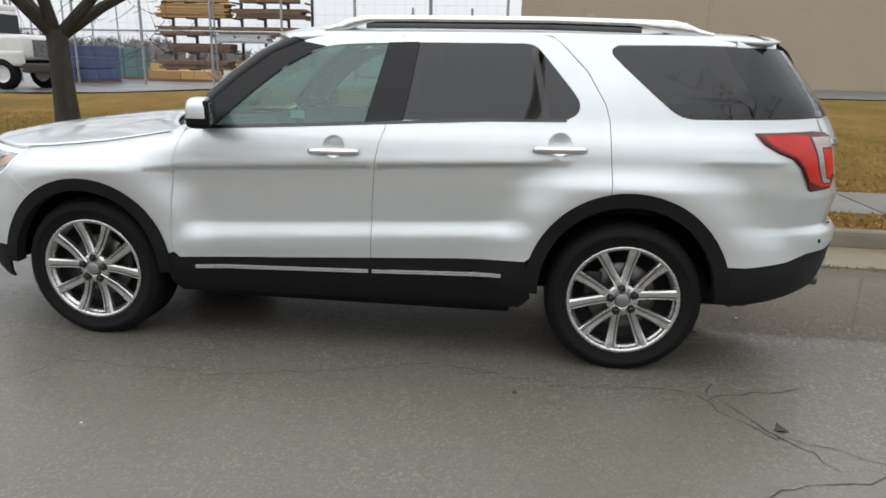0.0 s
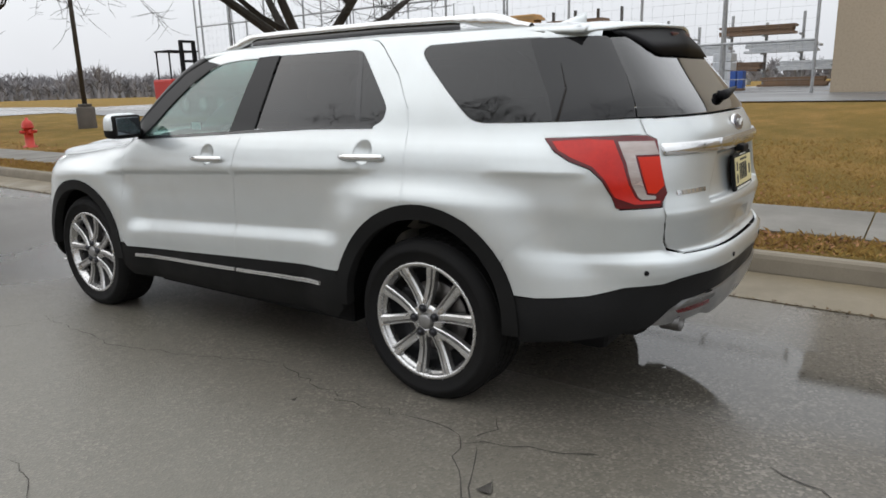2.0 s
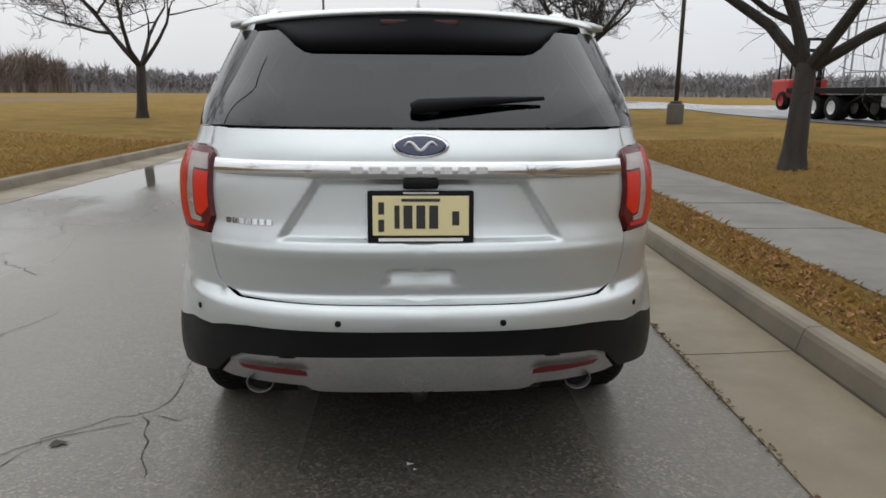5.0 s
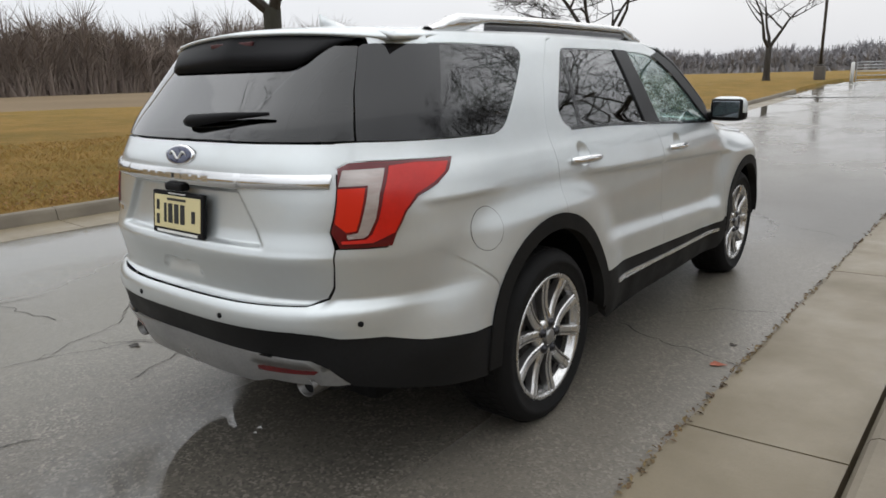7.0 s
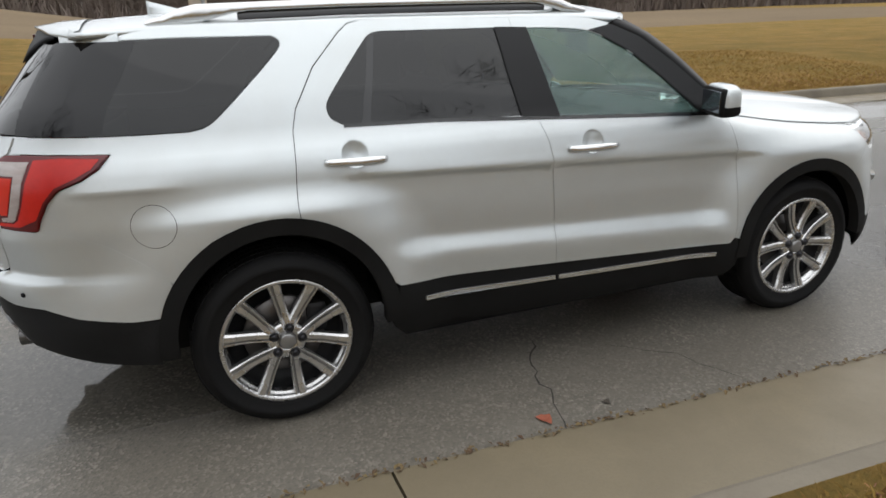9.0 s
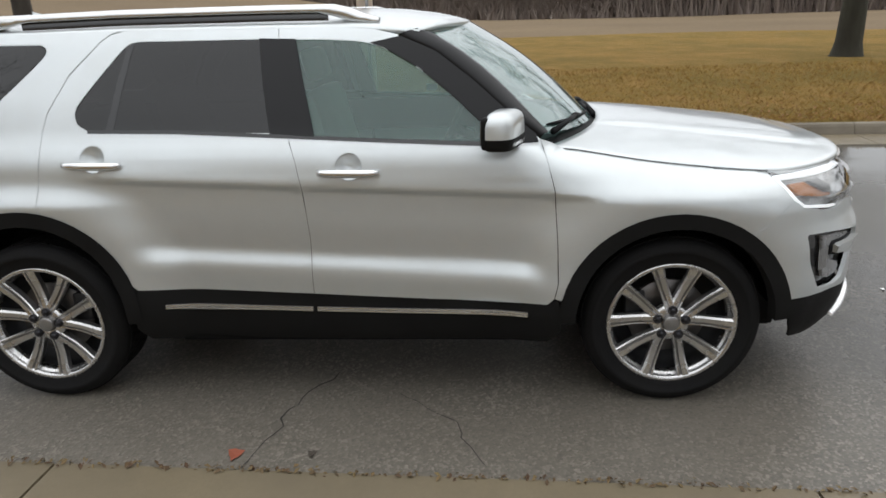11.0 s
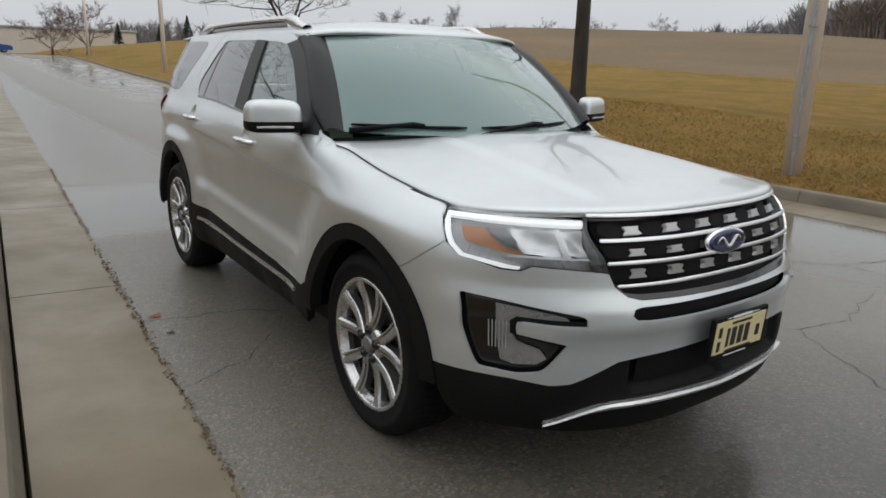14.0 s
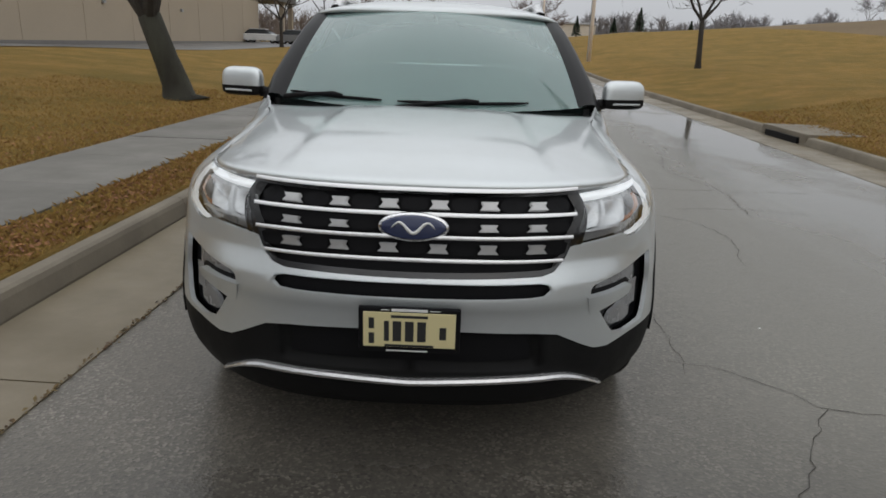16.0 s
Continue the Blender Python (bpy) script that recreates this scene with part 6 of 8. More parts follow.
M_DISC = shader("brake_disc_steel", (0.16, 0.15, 0.145), 0.4, 0.8)
TYRE = lathe_mesh("tyre", [(0.262, 0.70), (0.30, 0.690), (0.340, 0.694), (0.358, 0.702), (0.368, 0.716), (0.370, 0.80), (0.369, 0.900), (0.363, 0.922), (0.347, 0.942), (0.335, 0.946), (0.333, 0.949), (0.315, 0.951), (0.313, 0.948), (0.285, 0.946), (0.270, 0.938), (0.262, 0.930)], M_RUBBER, 56)
RIM = lathe_mesh("wheel", [(0.264, 0.928), (0.271, 0.937), (0.266, 0.943), (0.254, 0.940), (0.249, 0.930), (0.247, 0.915), (0.240, 0.912), (0.238, 0.900), (0.2375, 0.880)], M_WHEEL, 56)
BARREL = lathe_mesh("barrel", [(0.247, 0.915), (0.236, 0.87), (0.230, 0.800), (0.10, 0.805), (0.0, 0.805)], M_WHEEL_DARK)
DISC = lathe_mesh("brake_disc", [(0.060, 0.842), (0.068, 0.848), (0.165, 0.848), (0.168, 0.842), (0.165, 0.825), (0.06, 0.825)], M_DISC, 40)
HUB = lathe_mesh("hub", [(0.082, 0.895), (0.080, 0.920), (0.070, 0.928), (0.036, 0.930), (0.033, 0.925)], M_WHEEL, 30)
CAP = lathe_mesh("centre_cap", [(0.034, 0.928), (0.033, 0.940), (0.028, 0.943), (0.0, 0.944)], M_POCKET, 28)
SPOKE_A, SPOKE_B, NUT, TREAD = spoke_mesh(-1), spoke_mesh(1), nut_mesh(), tread_mesh()
for y in (1.43, -1.43):
    for sx in (1, -1):
        turn = radians(180) if sx < 0 else 0.0
        wheel = new("wheel", RIM)
        wheel.parent = car
        wheel.matrix_local = Matrix.Translation((0, y, 0.374)) @ Matrix.Rotation(turn, 4, "Z") @ Matrix.Diagonal((1.008, 1.045, 1.045, 1))
        tagged(wheel, "ten-spoke machined alloy wheel")
        spin = {(1.43, 1): -20, (-1.43, 1): -29, (1.43, -1): -22, (-1.43, -1): -9}[(y, sx)]
        for me, n, lab in ((TYRE, 1, "black road tyre"), (TREAD, 1, ""), (BARREL, 1, ""), (DISC, 1, ""), (HUB, 1, ""), (CAP, 1, ""), (SPOKE_A, 5, ""), (SPOKE_B, 5, ""), (NUT, 5, "")):
            for k in range(n):
                ob = new(me.name, me)
                ob.parent = wheel
                ob.matrix_local = Matrix.Rotation(radians(spin + 360 * k / n + (18 if me is NUT else 36 if me is SPOKE_B else 0)), 4, "X")
                tagged(ob, lab)
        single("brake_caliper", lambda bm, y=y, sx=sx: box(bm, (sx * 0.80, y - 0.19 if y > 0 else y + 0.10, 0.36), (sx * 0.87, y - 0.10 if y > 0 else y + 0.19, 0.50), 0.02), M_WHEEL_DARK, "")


# ---- under and inside ----
def liner(y):
    def make(bm):
        n, rows = 20, []
        for i in range(n + 1):
            t = math.pi * (0.005 + 0.99 * i / n)
            r = 0.475
            rows.append([bm.verts.new((x, y - r * math.cos(t), 0.39 + r * math.sin(t))) for x in (0.50, 0.93)])
        for a, b in zip(rows, rows[1:]):
            bm.faces.new((a[0], b[0], b[1], a[1]))
        bm.faces.new([r[0] for r in rows])
    return make


for y in (1.43, -1.43):
    pair("wheel_arch_liner", liner(y), M_BLACK, "black wheel arch liner", smooth=False)
single("floor_pan", lambda bm: (box(bm, (-0.80, -0.86, 0.22), (0.80, 0.86, 0.55), 0.02), box(bm, (-0.49, -1.95, 0.27), (0.49, 2.10, 0.60), 0.03), box(bm, (-0.60, -2.36, 0.42), (0.60, -1.93, 0.60), 0.03)), M_BLACK, "black underbody")
single("engine_bay_wall", lambda bm: (box(bm, (-0.49, 0.9, 0.5), (0.49, 2.20, 1.0), 0.03), box(bm, (-0.84, 0.88, 0.55), (0.84, 0.96, 1.10), 0.02)), M_BLACK, "")
# plain low boxes in the subframes' place, added to block light under the car
single("rear_subframe", lambda bm: (box(bm, (-0.58, -2.16, 0.25), (0.58, -1.72, 0.50), 0.04), box(bm, (-0.62, -1.62, 0.20), (0.62, -1.10, 0.50), 0.04)), M_BLACK, "black rear subframe")
single("front_subframe", lambda bm: box(bm, (-0.60, 0.95, 0.20), (0.60, 2.02, 0.50), 0.04), M_BLACK, "black front subframe")
single("silencer", lambda bm: (tube(bm, [(0.45, -2.22, 0.40), (-0.45, -2.22, 0.40)], [0.10, 0.10], 14), tube(bm, [(0.0, -2.3, 0.30), (0.1, -1.2, 0.30), (0.1, 0.4, 0.28)], 0.03, 8)), M_WHEEL_DARK, "dark exhaust silencer", None, True)
pair("suspension_arm", lambda bm: (tube(bm, [(0.2, -1.43, 0.33), (0.78, -1.43, 0.36)], 0.035, 8), tube(bm, [(0.2, 1.43, 0.30), (0.78, 1.43, 0.34)], 0.03, 8)), M_BLACK, "")
single("load_floor", lambda bm: (box(bm, (-0.62, -2.40, 0.75), (0.62, -0.9, 1.02), 0.02), box(bm, (-0.86, -0.92, 0.5), (0.86, -0.84, 1.1), 0.02)), M_INNER, "dark cargo floor")
pair("door_lining", lambda bm: box(bm, (0.80, -2.0, 0.98), (0.845, 0.82, 1.185), 0.015), M_INNER, "dark door lining")


def dash(bm):
    rows = []
    for i in range(13):
        x = -0.80 + 1.6 * i / 12
        rows.append([bm.verts.new(p) for p in ((x, 1.04 - 0.2 * abs(x) ** 2, 1.135), (x, 0.80, 1.15), (x, 0.62, 1.125), (x, 0.56, 1.06), (x, 0.60, 0.86), (x, 0.95, 0.70))])
    for a, b in zip(rows, rows[1:]):
        for k in range(5):
            bm.faces.new((a[k], a[k + 1], b[k + 1], b[k]))
    bmesh.ops.recalc_face_normals(bm, faces=bm.faces[:])


single("dashboard", dash, M_INNER, "dark dashboard", None, True)


def steering(bm):
    m = Matrix.Translation((-0.38, 0.42, 1.05)) @ Matrix.Rotation(radians(65), 4, "X")
    pts = [m @ Vector((0.185 * math.cos(k * math.tau / 24), 0.185 * math.sin(k * math.tau / 24), 0)) for k in range(25)]
    tube(bm, pts, 0.014, 8, False)
    for a in (0, 180, 270):
        tube(bm, [m @ Vector((0, 0, -0.03)), m @ Vector((0.18 * math.cos(radians(a)), 0.18 * math.sin(radians(a)), 0))], [0.03, 0.014], 8)
    tube(bm, [m @ Vector((0, 0, -0.03)), m @ Vector((0, 0, -0.28))], 0.03, 8)


single("steering_wheel", steering, M_INNER, "dark steering wheel", None, True)


def seat(x, y):
    base = single("front_seat" if y > -0.5 else "rear_seat", lambda bm: box(bm, (x - 0.25, y - 0.08, 0.62), (x + 0.25, y + 0.46, 0.82), 0.05), M_SEAT, "tan leather seat", None, True)
    lean = Matrix.Translation((x, y - 0.06, 0.78)) @ Matrix.Rotation(radians(14), 4, "X")
    single("backrest", lambda bm: box(bm, (-0.24, -0.12, -0.05), (0.24, 0.03, 0.56), 0.06, lean), M_SEAT, "", base, True)
    single("headrest", lambda bm: box(bm, (-0.13, -0.10, 0.60), (0.13, 0.01, 0.78), 0.04, lean), M_SEAT, "", base, True)


for x, y in ((-0.38, -0.10), (0.38, -0.10), (-0.40, -1.0), (0.40, -1.0)):
    seat(x, y)
single("inside_mirror", lambda bm: (box(bm, (-0.12, 0.46, 1.545), (0.12, 0.49, 1.61), 0.012), tube(bm, [(0, 0.48, 1.58), (0, 0.545, 1.635)], 0.012, 8)), M_BLACK, "black inside mirror")
single("headlining", lambda bm: sheet(bm, lambda u, v: (roof_pt(u * 0.96, v)[0], roof_pt(u * 0.96, v)[1], roof_pt(u * 0.96, v)[2] - 0.03), 12, 14), shader("grey_headlining", (0.42, 0.41, 0.39), 0.95), "grey headlining", None, True)
single("parking_permit", lambda bm: box(bm, (-0.835, 0.235, 1.222), (-0.828, 0.305, 1.262), 0.0), shader("pale_blue_sticker", (0.45, 0.66, 0.72), 0.6), "small pale blue sticker in the driver window")

# ---- surface details of the road ----
def crack(points, width, seed):
    """A crooked crack, as a thin dark ribbon sunk between its lips."""
    rng = random.Random(seed)
    pts = []
    for (x0, y0), (x1, y1) in zip(points, points[1:]):
        n = max(2, int(math.hypot(x1 - x0, y1 - y0) / 0.06))
        for i in range(n):
            t = i / n
            pts.append((x0 + (x1 - x0) * t + rng.gauss(0, 0.014), y0 + (y1 - y0) * t + rng.gauss(0, 0.014)))
    pts.append(points[-1])
    verts, faces = [], []
    for i, (x, y) in enumerate(pts):
        a, b = pts[max(0, i - 1)], pts[min(len(pts) - 1, i + 1)]
        d = Vector((b[0] - a[0], b[1] - a[1])).normalized()
        w = 0.72 * width * rng.uniform(0.35, 1.0) * (0.3 if i in (0, len(pts) - 1) else 1)
        z = road_z(x - bend(y)) + 0.003
        verts += [(x - d.y * w, y + d.x * w, z), (x + d.y * w, y - d.x * w, z)]
    for i in range(len(pts) - 1):
        faces.append((2 * i, 2 * i + 1, 2 * i + 3, 2 * i + 2))
    ob = new("crack", mesh_of("crack", verts, faces, M_CRACK))
    ob.parent = road
    return ob


M_CRACK = mottled("crack_dirt", (0.036, 0.033, 0.029), (0.066, 0.060, 0.052), 12.0, 60.0, 0.9)
CRACKS = [([(-1.02, -0.5), (-1.20, -1.1), (-1.14, -1.58), (-1.20, -1.82), (-1.41, -1.90), (-1.52, -2.02), (-1.72, -2.5), (-1.95, -3.3)], 0.0045), ([(-1.30, 1.5), (-1.36, 0.55), (-1.22, 0.0), (-1.02, -0.5)], 0.003), ([(-1.20, -1.82), (-1.06, -1.86), (-0.96, -1.82)], 0.005),
          ([(-0.75, -2.9), (-0.95, -3.25), (-1.6, -3.3), (-2.6, -3.1), (-4.2, -3.2)], 0.007), ([(-0.95, -3.25), (-1.02, -3.7), (-0.9, -4.1)], 0.006), ([(-2.3, -0.3), (-2.5, -1.1), (-2.35, -1.6)], 0.005),
          ([(1.50, -0.36), (1.38, -0.35), (1.24, -0.31), (1.0, -0.27), (0.69, -0.12)], 0.0075), ([(0.9, 0.2), (1.1, 0.45), (1.45, 0.62)], 0.005), ([(-1.20, 1.34), (-1.55, 1.48), (-1.70, 1.65), (-1.82, 1.79), (-2.21, 1.88), (-3.0, 1.7)], 0.0038),
          ([(-1.82, 1.79), (-1.58, 2.15), (-1.40, 2.43), (-1.33, 2.60), (-1.42, 3.1)], 0.004), ([(-2.9, 0.6), (-3.6, 1.2), (-4.3, 1.4), (-5.1, 2.1)], 0.007), ([(-3.6, 1.2), (-3.5, 2.2), (-3.9, 3.0)], 0.005),
          ([(-3.0, -1.9), (-3.2, -3.0), (-2.9, -4.4), (-3.3, -6.0)], 0.006), ([(0.3, 4.2), (0.8, 3.4), (1.45, 3.1)], 0.005), ([(-1.9, -5.4), (-0.4, -5.2), (1.4, -5.5)], 0.006), ([(-2.35, -1.6), (-1.95, -1.9), (-1.72, -2.5)], 0.005), ([(-3.7, -2.1), (-3.4, -2.18), (-3.0, -2.22), (-2.34, -2.13)], 0.006), ([(-1.20, -1.82), (-1.10, -2.12), (-1.02, -2.34)], 0.005), ([(-1.23, -1.90), (-1.55, -2.05), (-1.77, -2.20)], 0.005)]
for i, (pts, w) in enumerate(CRACKS):
    crack(pts, w, i)


def leaf_mesh(rng, r):
    bm = bmesh.new()
    ring = []
    for k in range(9):
        a = k * math.tau / 9
        q = r * (0.75 + 0.35 * math.cos(3 * a) + rng.uniform(-0.1, 0.1))
        ring.append(bm.verts.new((q * math.cos(a), 0.75 * q * math.sin(a), 0.006 + 0.35 * q * math.cos(a) ** 2 * rng.uniform(0.1, 0.5))))
    c = bm.verts.new((0, 0, 0.003))
    for k in range(9):
        bm.faces.new((c, ring[k], ring[(k + 1) % 9]))
    return finish(bm, "leaf", M_LEAF)


def fallen(name, x, y, r, label, mat=None):
    me = leaf_mesh(random.Random(int(x * 100)), r)
    if mat:
        me.materials[0] = mat
    ob = tagged(new(name, me), label, "leaf")
    ob.location = (x, y, road_z(x - bend(y)) + ROAD_BASE)
    return ob


fallen("fallen_leaf", 1.385, -0.42, 0.052, "rust-red dead leaf lying on the asphalt", shader("rust_leaf", (0.26, 0.07, 0.035), 0.7))
fallen("fallen_leaf", 1.375, -0.10, 0.030, "dark dead leaf lying on the asphalt", shader("dark_leaf", (0.05, 0.04, 0.03), 0.8))
fallen("debris", -1.31, -0.915, 0.022, "small dark scrap on the asphalt", M_CRACK)
fallen("debris", -1.46, -2.07, 0.045, "dark tar spot on the asphalt", M_CRACK)


M_SCRAP = shader("white_scrap", (0.7, 0.7, 0.68), 0.6)
for x, y, r in ((-0.04, -2.27, 0.018), (-0.02, -2.31, 0.010), (1.62, -0.30, 0.012), (-0.35, 3.05, 0.022), (-2.2, -2.6, 0.012), (-1.9, 0.9, 0.010)):
    fallen("debris", x, y, r, "small white scrap on the damp asphalt", M_SCRAP)


def scatter_leaves(name, label, n, seed, place, r0=0.018, r1=0.045, mat=None):
    """Loose dead leaves: small curled kites, joined."""
    rng = random.Random(seed)
    verts, faces = [], []
    for _ in range(n):
        x, y, z = place(rng)
        r, t = rng.uniform(r0, r1), rng.uniform(0, math.tau)
        tilt, up = rng.uniform(-0.6, 0.6), rng.uniform(-0.6, 0.6)
        ux, uy = Vector((math.cos(t), math.sin(t), tilt)) * r, Vector((-math.sin(t), math.cos(t), up)) * r * 0.6
        c = Vector((x, y, z + r * 0.45))
        k = len(verts)
        verts += [c - ux, c + uy + Vector((0, 0, r * 0.25)), c + ux * 1.2, c - uy + Vector((0, 0, r * 0.3)), c + Vector((0, 0, -r * 0.1))]
        faces += [(k, k + 4, k + 1), (k + 1, k + 4, k + 2), (k + 2, k + 4, k + 3), (k + 3, k + 4, k)]
    return tagged(new(name, mesh_of(name, verts, faces, mat or M_LEAF)), label, "leaves", kind="stuff")


def on_land(x, y):
    return (x, y, land(x, y))


def verge_spot(rng):
    y = rng.uniform(-9, 24) if rng.random() < 0.8 else rng.uniform(-30, 25)
    u = 2.36 + 0.60 * rng.random() ** 0.8
    y += 3.0 * (-15.5 < y < -12.6)
    if noise.noise((u * 1.7, y * 0.9, 5)) < rng.uniform(-0.5, 0.35):
        return verge_spot(rng)
    return on_land(u + bend(y), y)


def lawn_spot(rng):
    y = rng.uniform(-14, 22)
    u = 4.3 + abs(rng.gauss(0, 0.8))
    return on_land(u + bend(y), y)


def left_spot(rng):
    y = rng.uniform(-12, 14)
    u = -6.2 - abs(rng.gauss(0, 0.9))
    return on_land(u + bend(y), y)


def edge_spot(rng):
    y = rng.uniform(-7, 14)
    u = 1.50 + rng.gauss(0, 0.012)
    return (u + bend(y), y, -0.010)


scatter_leaves("dead_leaves", "rust-brown dead leaves on the verge beside the kerb", 21000, 1, verge_spot, 0.008, 0.024)
scatter_leaves("dead_leaves", "dead leaves along the lawn edge", 3200, 2, lawn_spot, 0.010, 0.028)
scatter_leaves("dead_leaves", "brown leaves along the far kerb", 4200, 3, left_spot, 0.010, 0.028)
scatter_leaves("gutter_dirt", "soil and leaf crumbs in the gutter joint", 1500, 4, edge_spot, 0.004, 0.016, island_random(mottled("gutter_crumbs", (0.11, 0.075, 0.04), (0.17, 0.11, 0.055), 20, 80, 0.9), 0.4))


def blades(name, label, n, seed, place, h0, h1):
    """Dry grass blades, joined."""
    rng = random.Random(seed)
    verts, faces = [], []
    for _ in range(n):
        x, y, z = place(rng)
        t, h, w = rng.uniform(0, math.tau), rng.uniform(h0, h1), rng.uniform(0.002, 0.005)
        lx, ly = rng.gauss(0, 0.7) * h, rng.gauss(0, 0.7) * h
        dx, dy = math.cos(t) * w, math.sin(t) * w
        k = len(verts)
        verts += [(x - dx, y - dy, z - 0.01), (x + dx, y + dy, z - 0.01), (x + lx * 0.4 + dx * 0.7, y + ly * 0.4 + dy * 0.7, z + h * 0.6), (x + lx, y + ly, z + h * 0.85)]
        faces += [(k, k + 1, k + 2), (k, k + 2, k + 3)]
    return tagged(new(name, mesh_of(name, verts, faces, M_BLADE)), label, "grass", kind="stuff")


def verge_grass(rng):
    y = rng.uniform(-9, 16)
    return on_land(2.36 + 0.60 * rng.random() + bend(y), y)


def lawn_grass(rng):
    y = rng.uniform(-12, 14)
    return on_land(4.29 + 5.0 * rng.random() ** 1.6 + bend(y), y)


def left_grass(rng):
    y = rng.uniform(-12, 13)
    return on_land(-6.17 - 6.0 * rng.random() ** 1.5 + bend(y), y)


blades("grass", "straw-coloured grass on the verge", 16000, 11, verge_grass, 0.02, 0.07)
blades("grass", "short dormant lawn grass", 42000, 12, lawn_grass, 0.02, 0.06)
blades("grass", "short dormant lawn grass across the road", 42000, 13, left_grass, 0.02, 0.07)


# ---- trees ----
M_MOSS = mottled("mossy_bark", (0.032, 0.031, 0.017), (0.021, 0.018, 0.013), 3.0, 40.0, 0.9, strength=0.9, distance=0.02, stretch=(1, 1, 0.3))


def bare_tree(x, y, h, r, seed, label, fork=0.35, spread=1.0, lean=(0, 0), depth=5, base_flare=1.6, group="street trees", moss=False, twig=0.0055, wood=None, limbs=0):
    """A leafless tree: flared trunk, forked limbs and a haze of twigs."""
    rng = random.Random(seed)
    at = Matrix.Translation((x, y, land(x, y) - 0.08))
    top = thing("tree", label, "tree", group, at=at)
    trunk, crown = bmesh.new(), bmesh.new()
    fz = h * fork
    head = Vector((lean[0], lean[1], fz))
    pts = [Vector((0, 0, 0)), Vector((lean[0] * 0.05, lean[1] * 0.05, 0.12)), Vector((lean[0] * 0.15, lean[1] * 0.15, 0.40)), Vector((lean[0] * 0.45, lean[1] * 0.45, fz * 0.5)), head]
    tube(trunk, pts, [r * base_flare, r * 1.28, r * 1.05, r * 0.92, r * 0.86], 14)
    part("trunk", trunk, M_MOSS if moss else M_BARK, top, "mossy green-brown trunk" if moss else "", True)

    def grow(p, d, length, rad, level):
        n = 4 if level < 3 else 3
        pts, radii, q, dd = [p], [rad], p, d.normalized()
        for i in range(n):
            bendv = Vector((rng.gauss(0, 0.16), rng.gauss(0, 0.16), rng.gauss(0.05, 0.12)))
            dd = (dd + bendv).normalized()
            q = q + dd * length / n
            pts.append(q)
            radii.append(rad * (1 - 0.62 * (i + 1) / n))
        tube(crown, pts, radii, 8 if level == 1 else 5 if level == 2 else 3, False)
        if level >= depth:
            return
        kids = 3 if level < 3 else 5 if level < 5 else 4
        for k in range(kids + (1 if rng.random() < 0.5 else 0)):
            s = rng.uniform(0.35, 1.0) if k else 1.0
            i = min(n - 1, int(s * n))
            f = s * n - i
            base = pts[i].lerp(pts[i + 1], f)
            side = Vector((rng.gauss(0, 1), rng.gauss(0, 1), rng.gauss(0.25, 0.5))).normalized()
            nd = (dd * (0.9 if k == 0 else 0.55) + side * (0.35 if k == 0 else 0.8) * spread).normalized()
            grow(base, nd, length * rng.uniform(0.52, 0.74), max(twig, rad * (1 - 0.62 * s) * rng.uniform(0.6, 0.9)), level + 1)

    m = limbs or rng.randint(3, 4)
    a0 = rng.uniform(0, math.tau)
    for k in range(m):
        a = a0 + math.tau * k / m + rng.gauss(0, 0.2)
        d = Vector((math.cos(a) * spread * 0.8, math.sin(a) * spread * 0.8, rng.uniform(0.75, 1.4)))
        grow(head - Vector((0, 0, r * 0.6)), d, h * 0.40 * rng.uniform(0.85, 1.15), r * rng.uniform(0.48, 0.62), 1)
    part("crown", crown, wood or M_BARK, top, "spreading bare limbs and fine twigs")
    return top


bare_tree(6.38, 6.68, 8.6, 0.185, 21, "bare street tree with a dark forked trunk on the lawn", 0.21, 1.35, (0.1, 0.1), depth=6, limbs=5)
bare_tree(6.6, 23.8, 7.6, 0.20, 22, "bare round-headed street tree beside the sidewalk", 0.36, 1.7, (0.05, 0.0), depth=6, twig=0.009, limbs=7)
bare_tree(5.46, -9.78, 8.4, 0.26, 23, "bare tree with a leaning flared trunk on the lawn", 0.20, 1.1, (0.55, -0.1), base_flare=2.3, moss=True)
bare_tree(-10.8, -9.0, 10.0, 0.19, 24, "tall bare tree with a slim trunk across the road", 0.40, 0.95, (0.12, 0.1))
bare_tree(-11.64, -29.4, 6.3, 0.13, 25, "small bare tree on the rising lawn", 0.36, 1.3, (0.1, 0), twig=0.010)
bare_tree(-13.8, 9.1, 10.0, 0.28, 26, "large bare tree with a mossy trunk on the far lawn", 0.31, 1.05, (0.15, 0.0), moss=True, depth=6, twig=0.008)
bare_tree(-10.3, 22.7, 8.0, 0.19, 27, "bare tree beside the road ahead", 0.26, 1.2, (0.1, 0), depth=6, twig=0.009)
bare_tree(-8.0, 40.0, 7.0, 0.18, 28, "bare tree near the field gate", 0.28, 1.0, depth=4)
bare_tree(17.5, 72.0, 5.6, 0.14, 29, "small bare tree beyond the junction", 0.3, 1.2, depth=5, twig=0.014)
bare_tree(15.0, -58.0, 8.0, 0.16, 30, "bare tree by the parking lot", 0.3, 1.0, depth=4)
bare_tree(5.6, -27.0, 5.0, 0.06, 31, "thin young tree on the lawn beside the sidewalk", 0.45, 0.7, depth=4)
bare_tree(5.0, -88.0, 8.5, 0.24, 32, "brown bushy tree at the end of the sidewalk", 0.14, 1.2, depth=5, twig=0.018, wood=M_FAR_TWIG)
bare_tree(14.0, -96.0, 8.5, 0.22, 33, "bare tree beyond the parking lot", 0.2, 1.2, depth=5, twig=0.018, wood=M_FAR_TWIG)
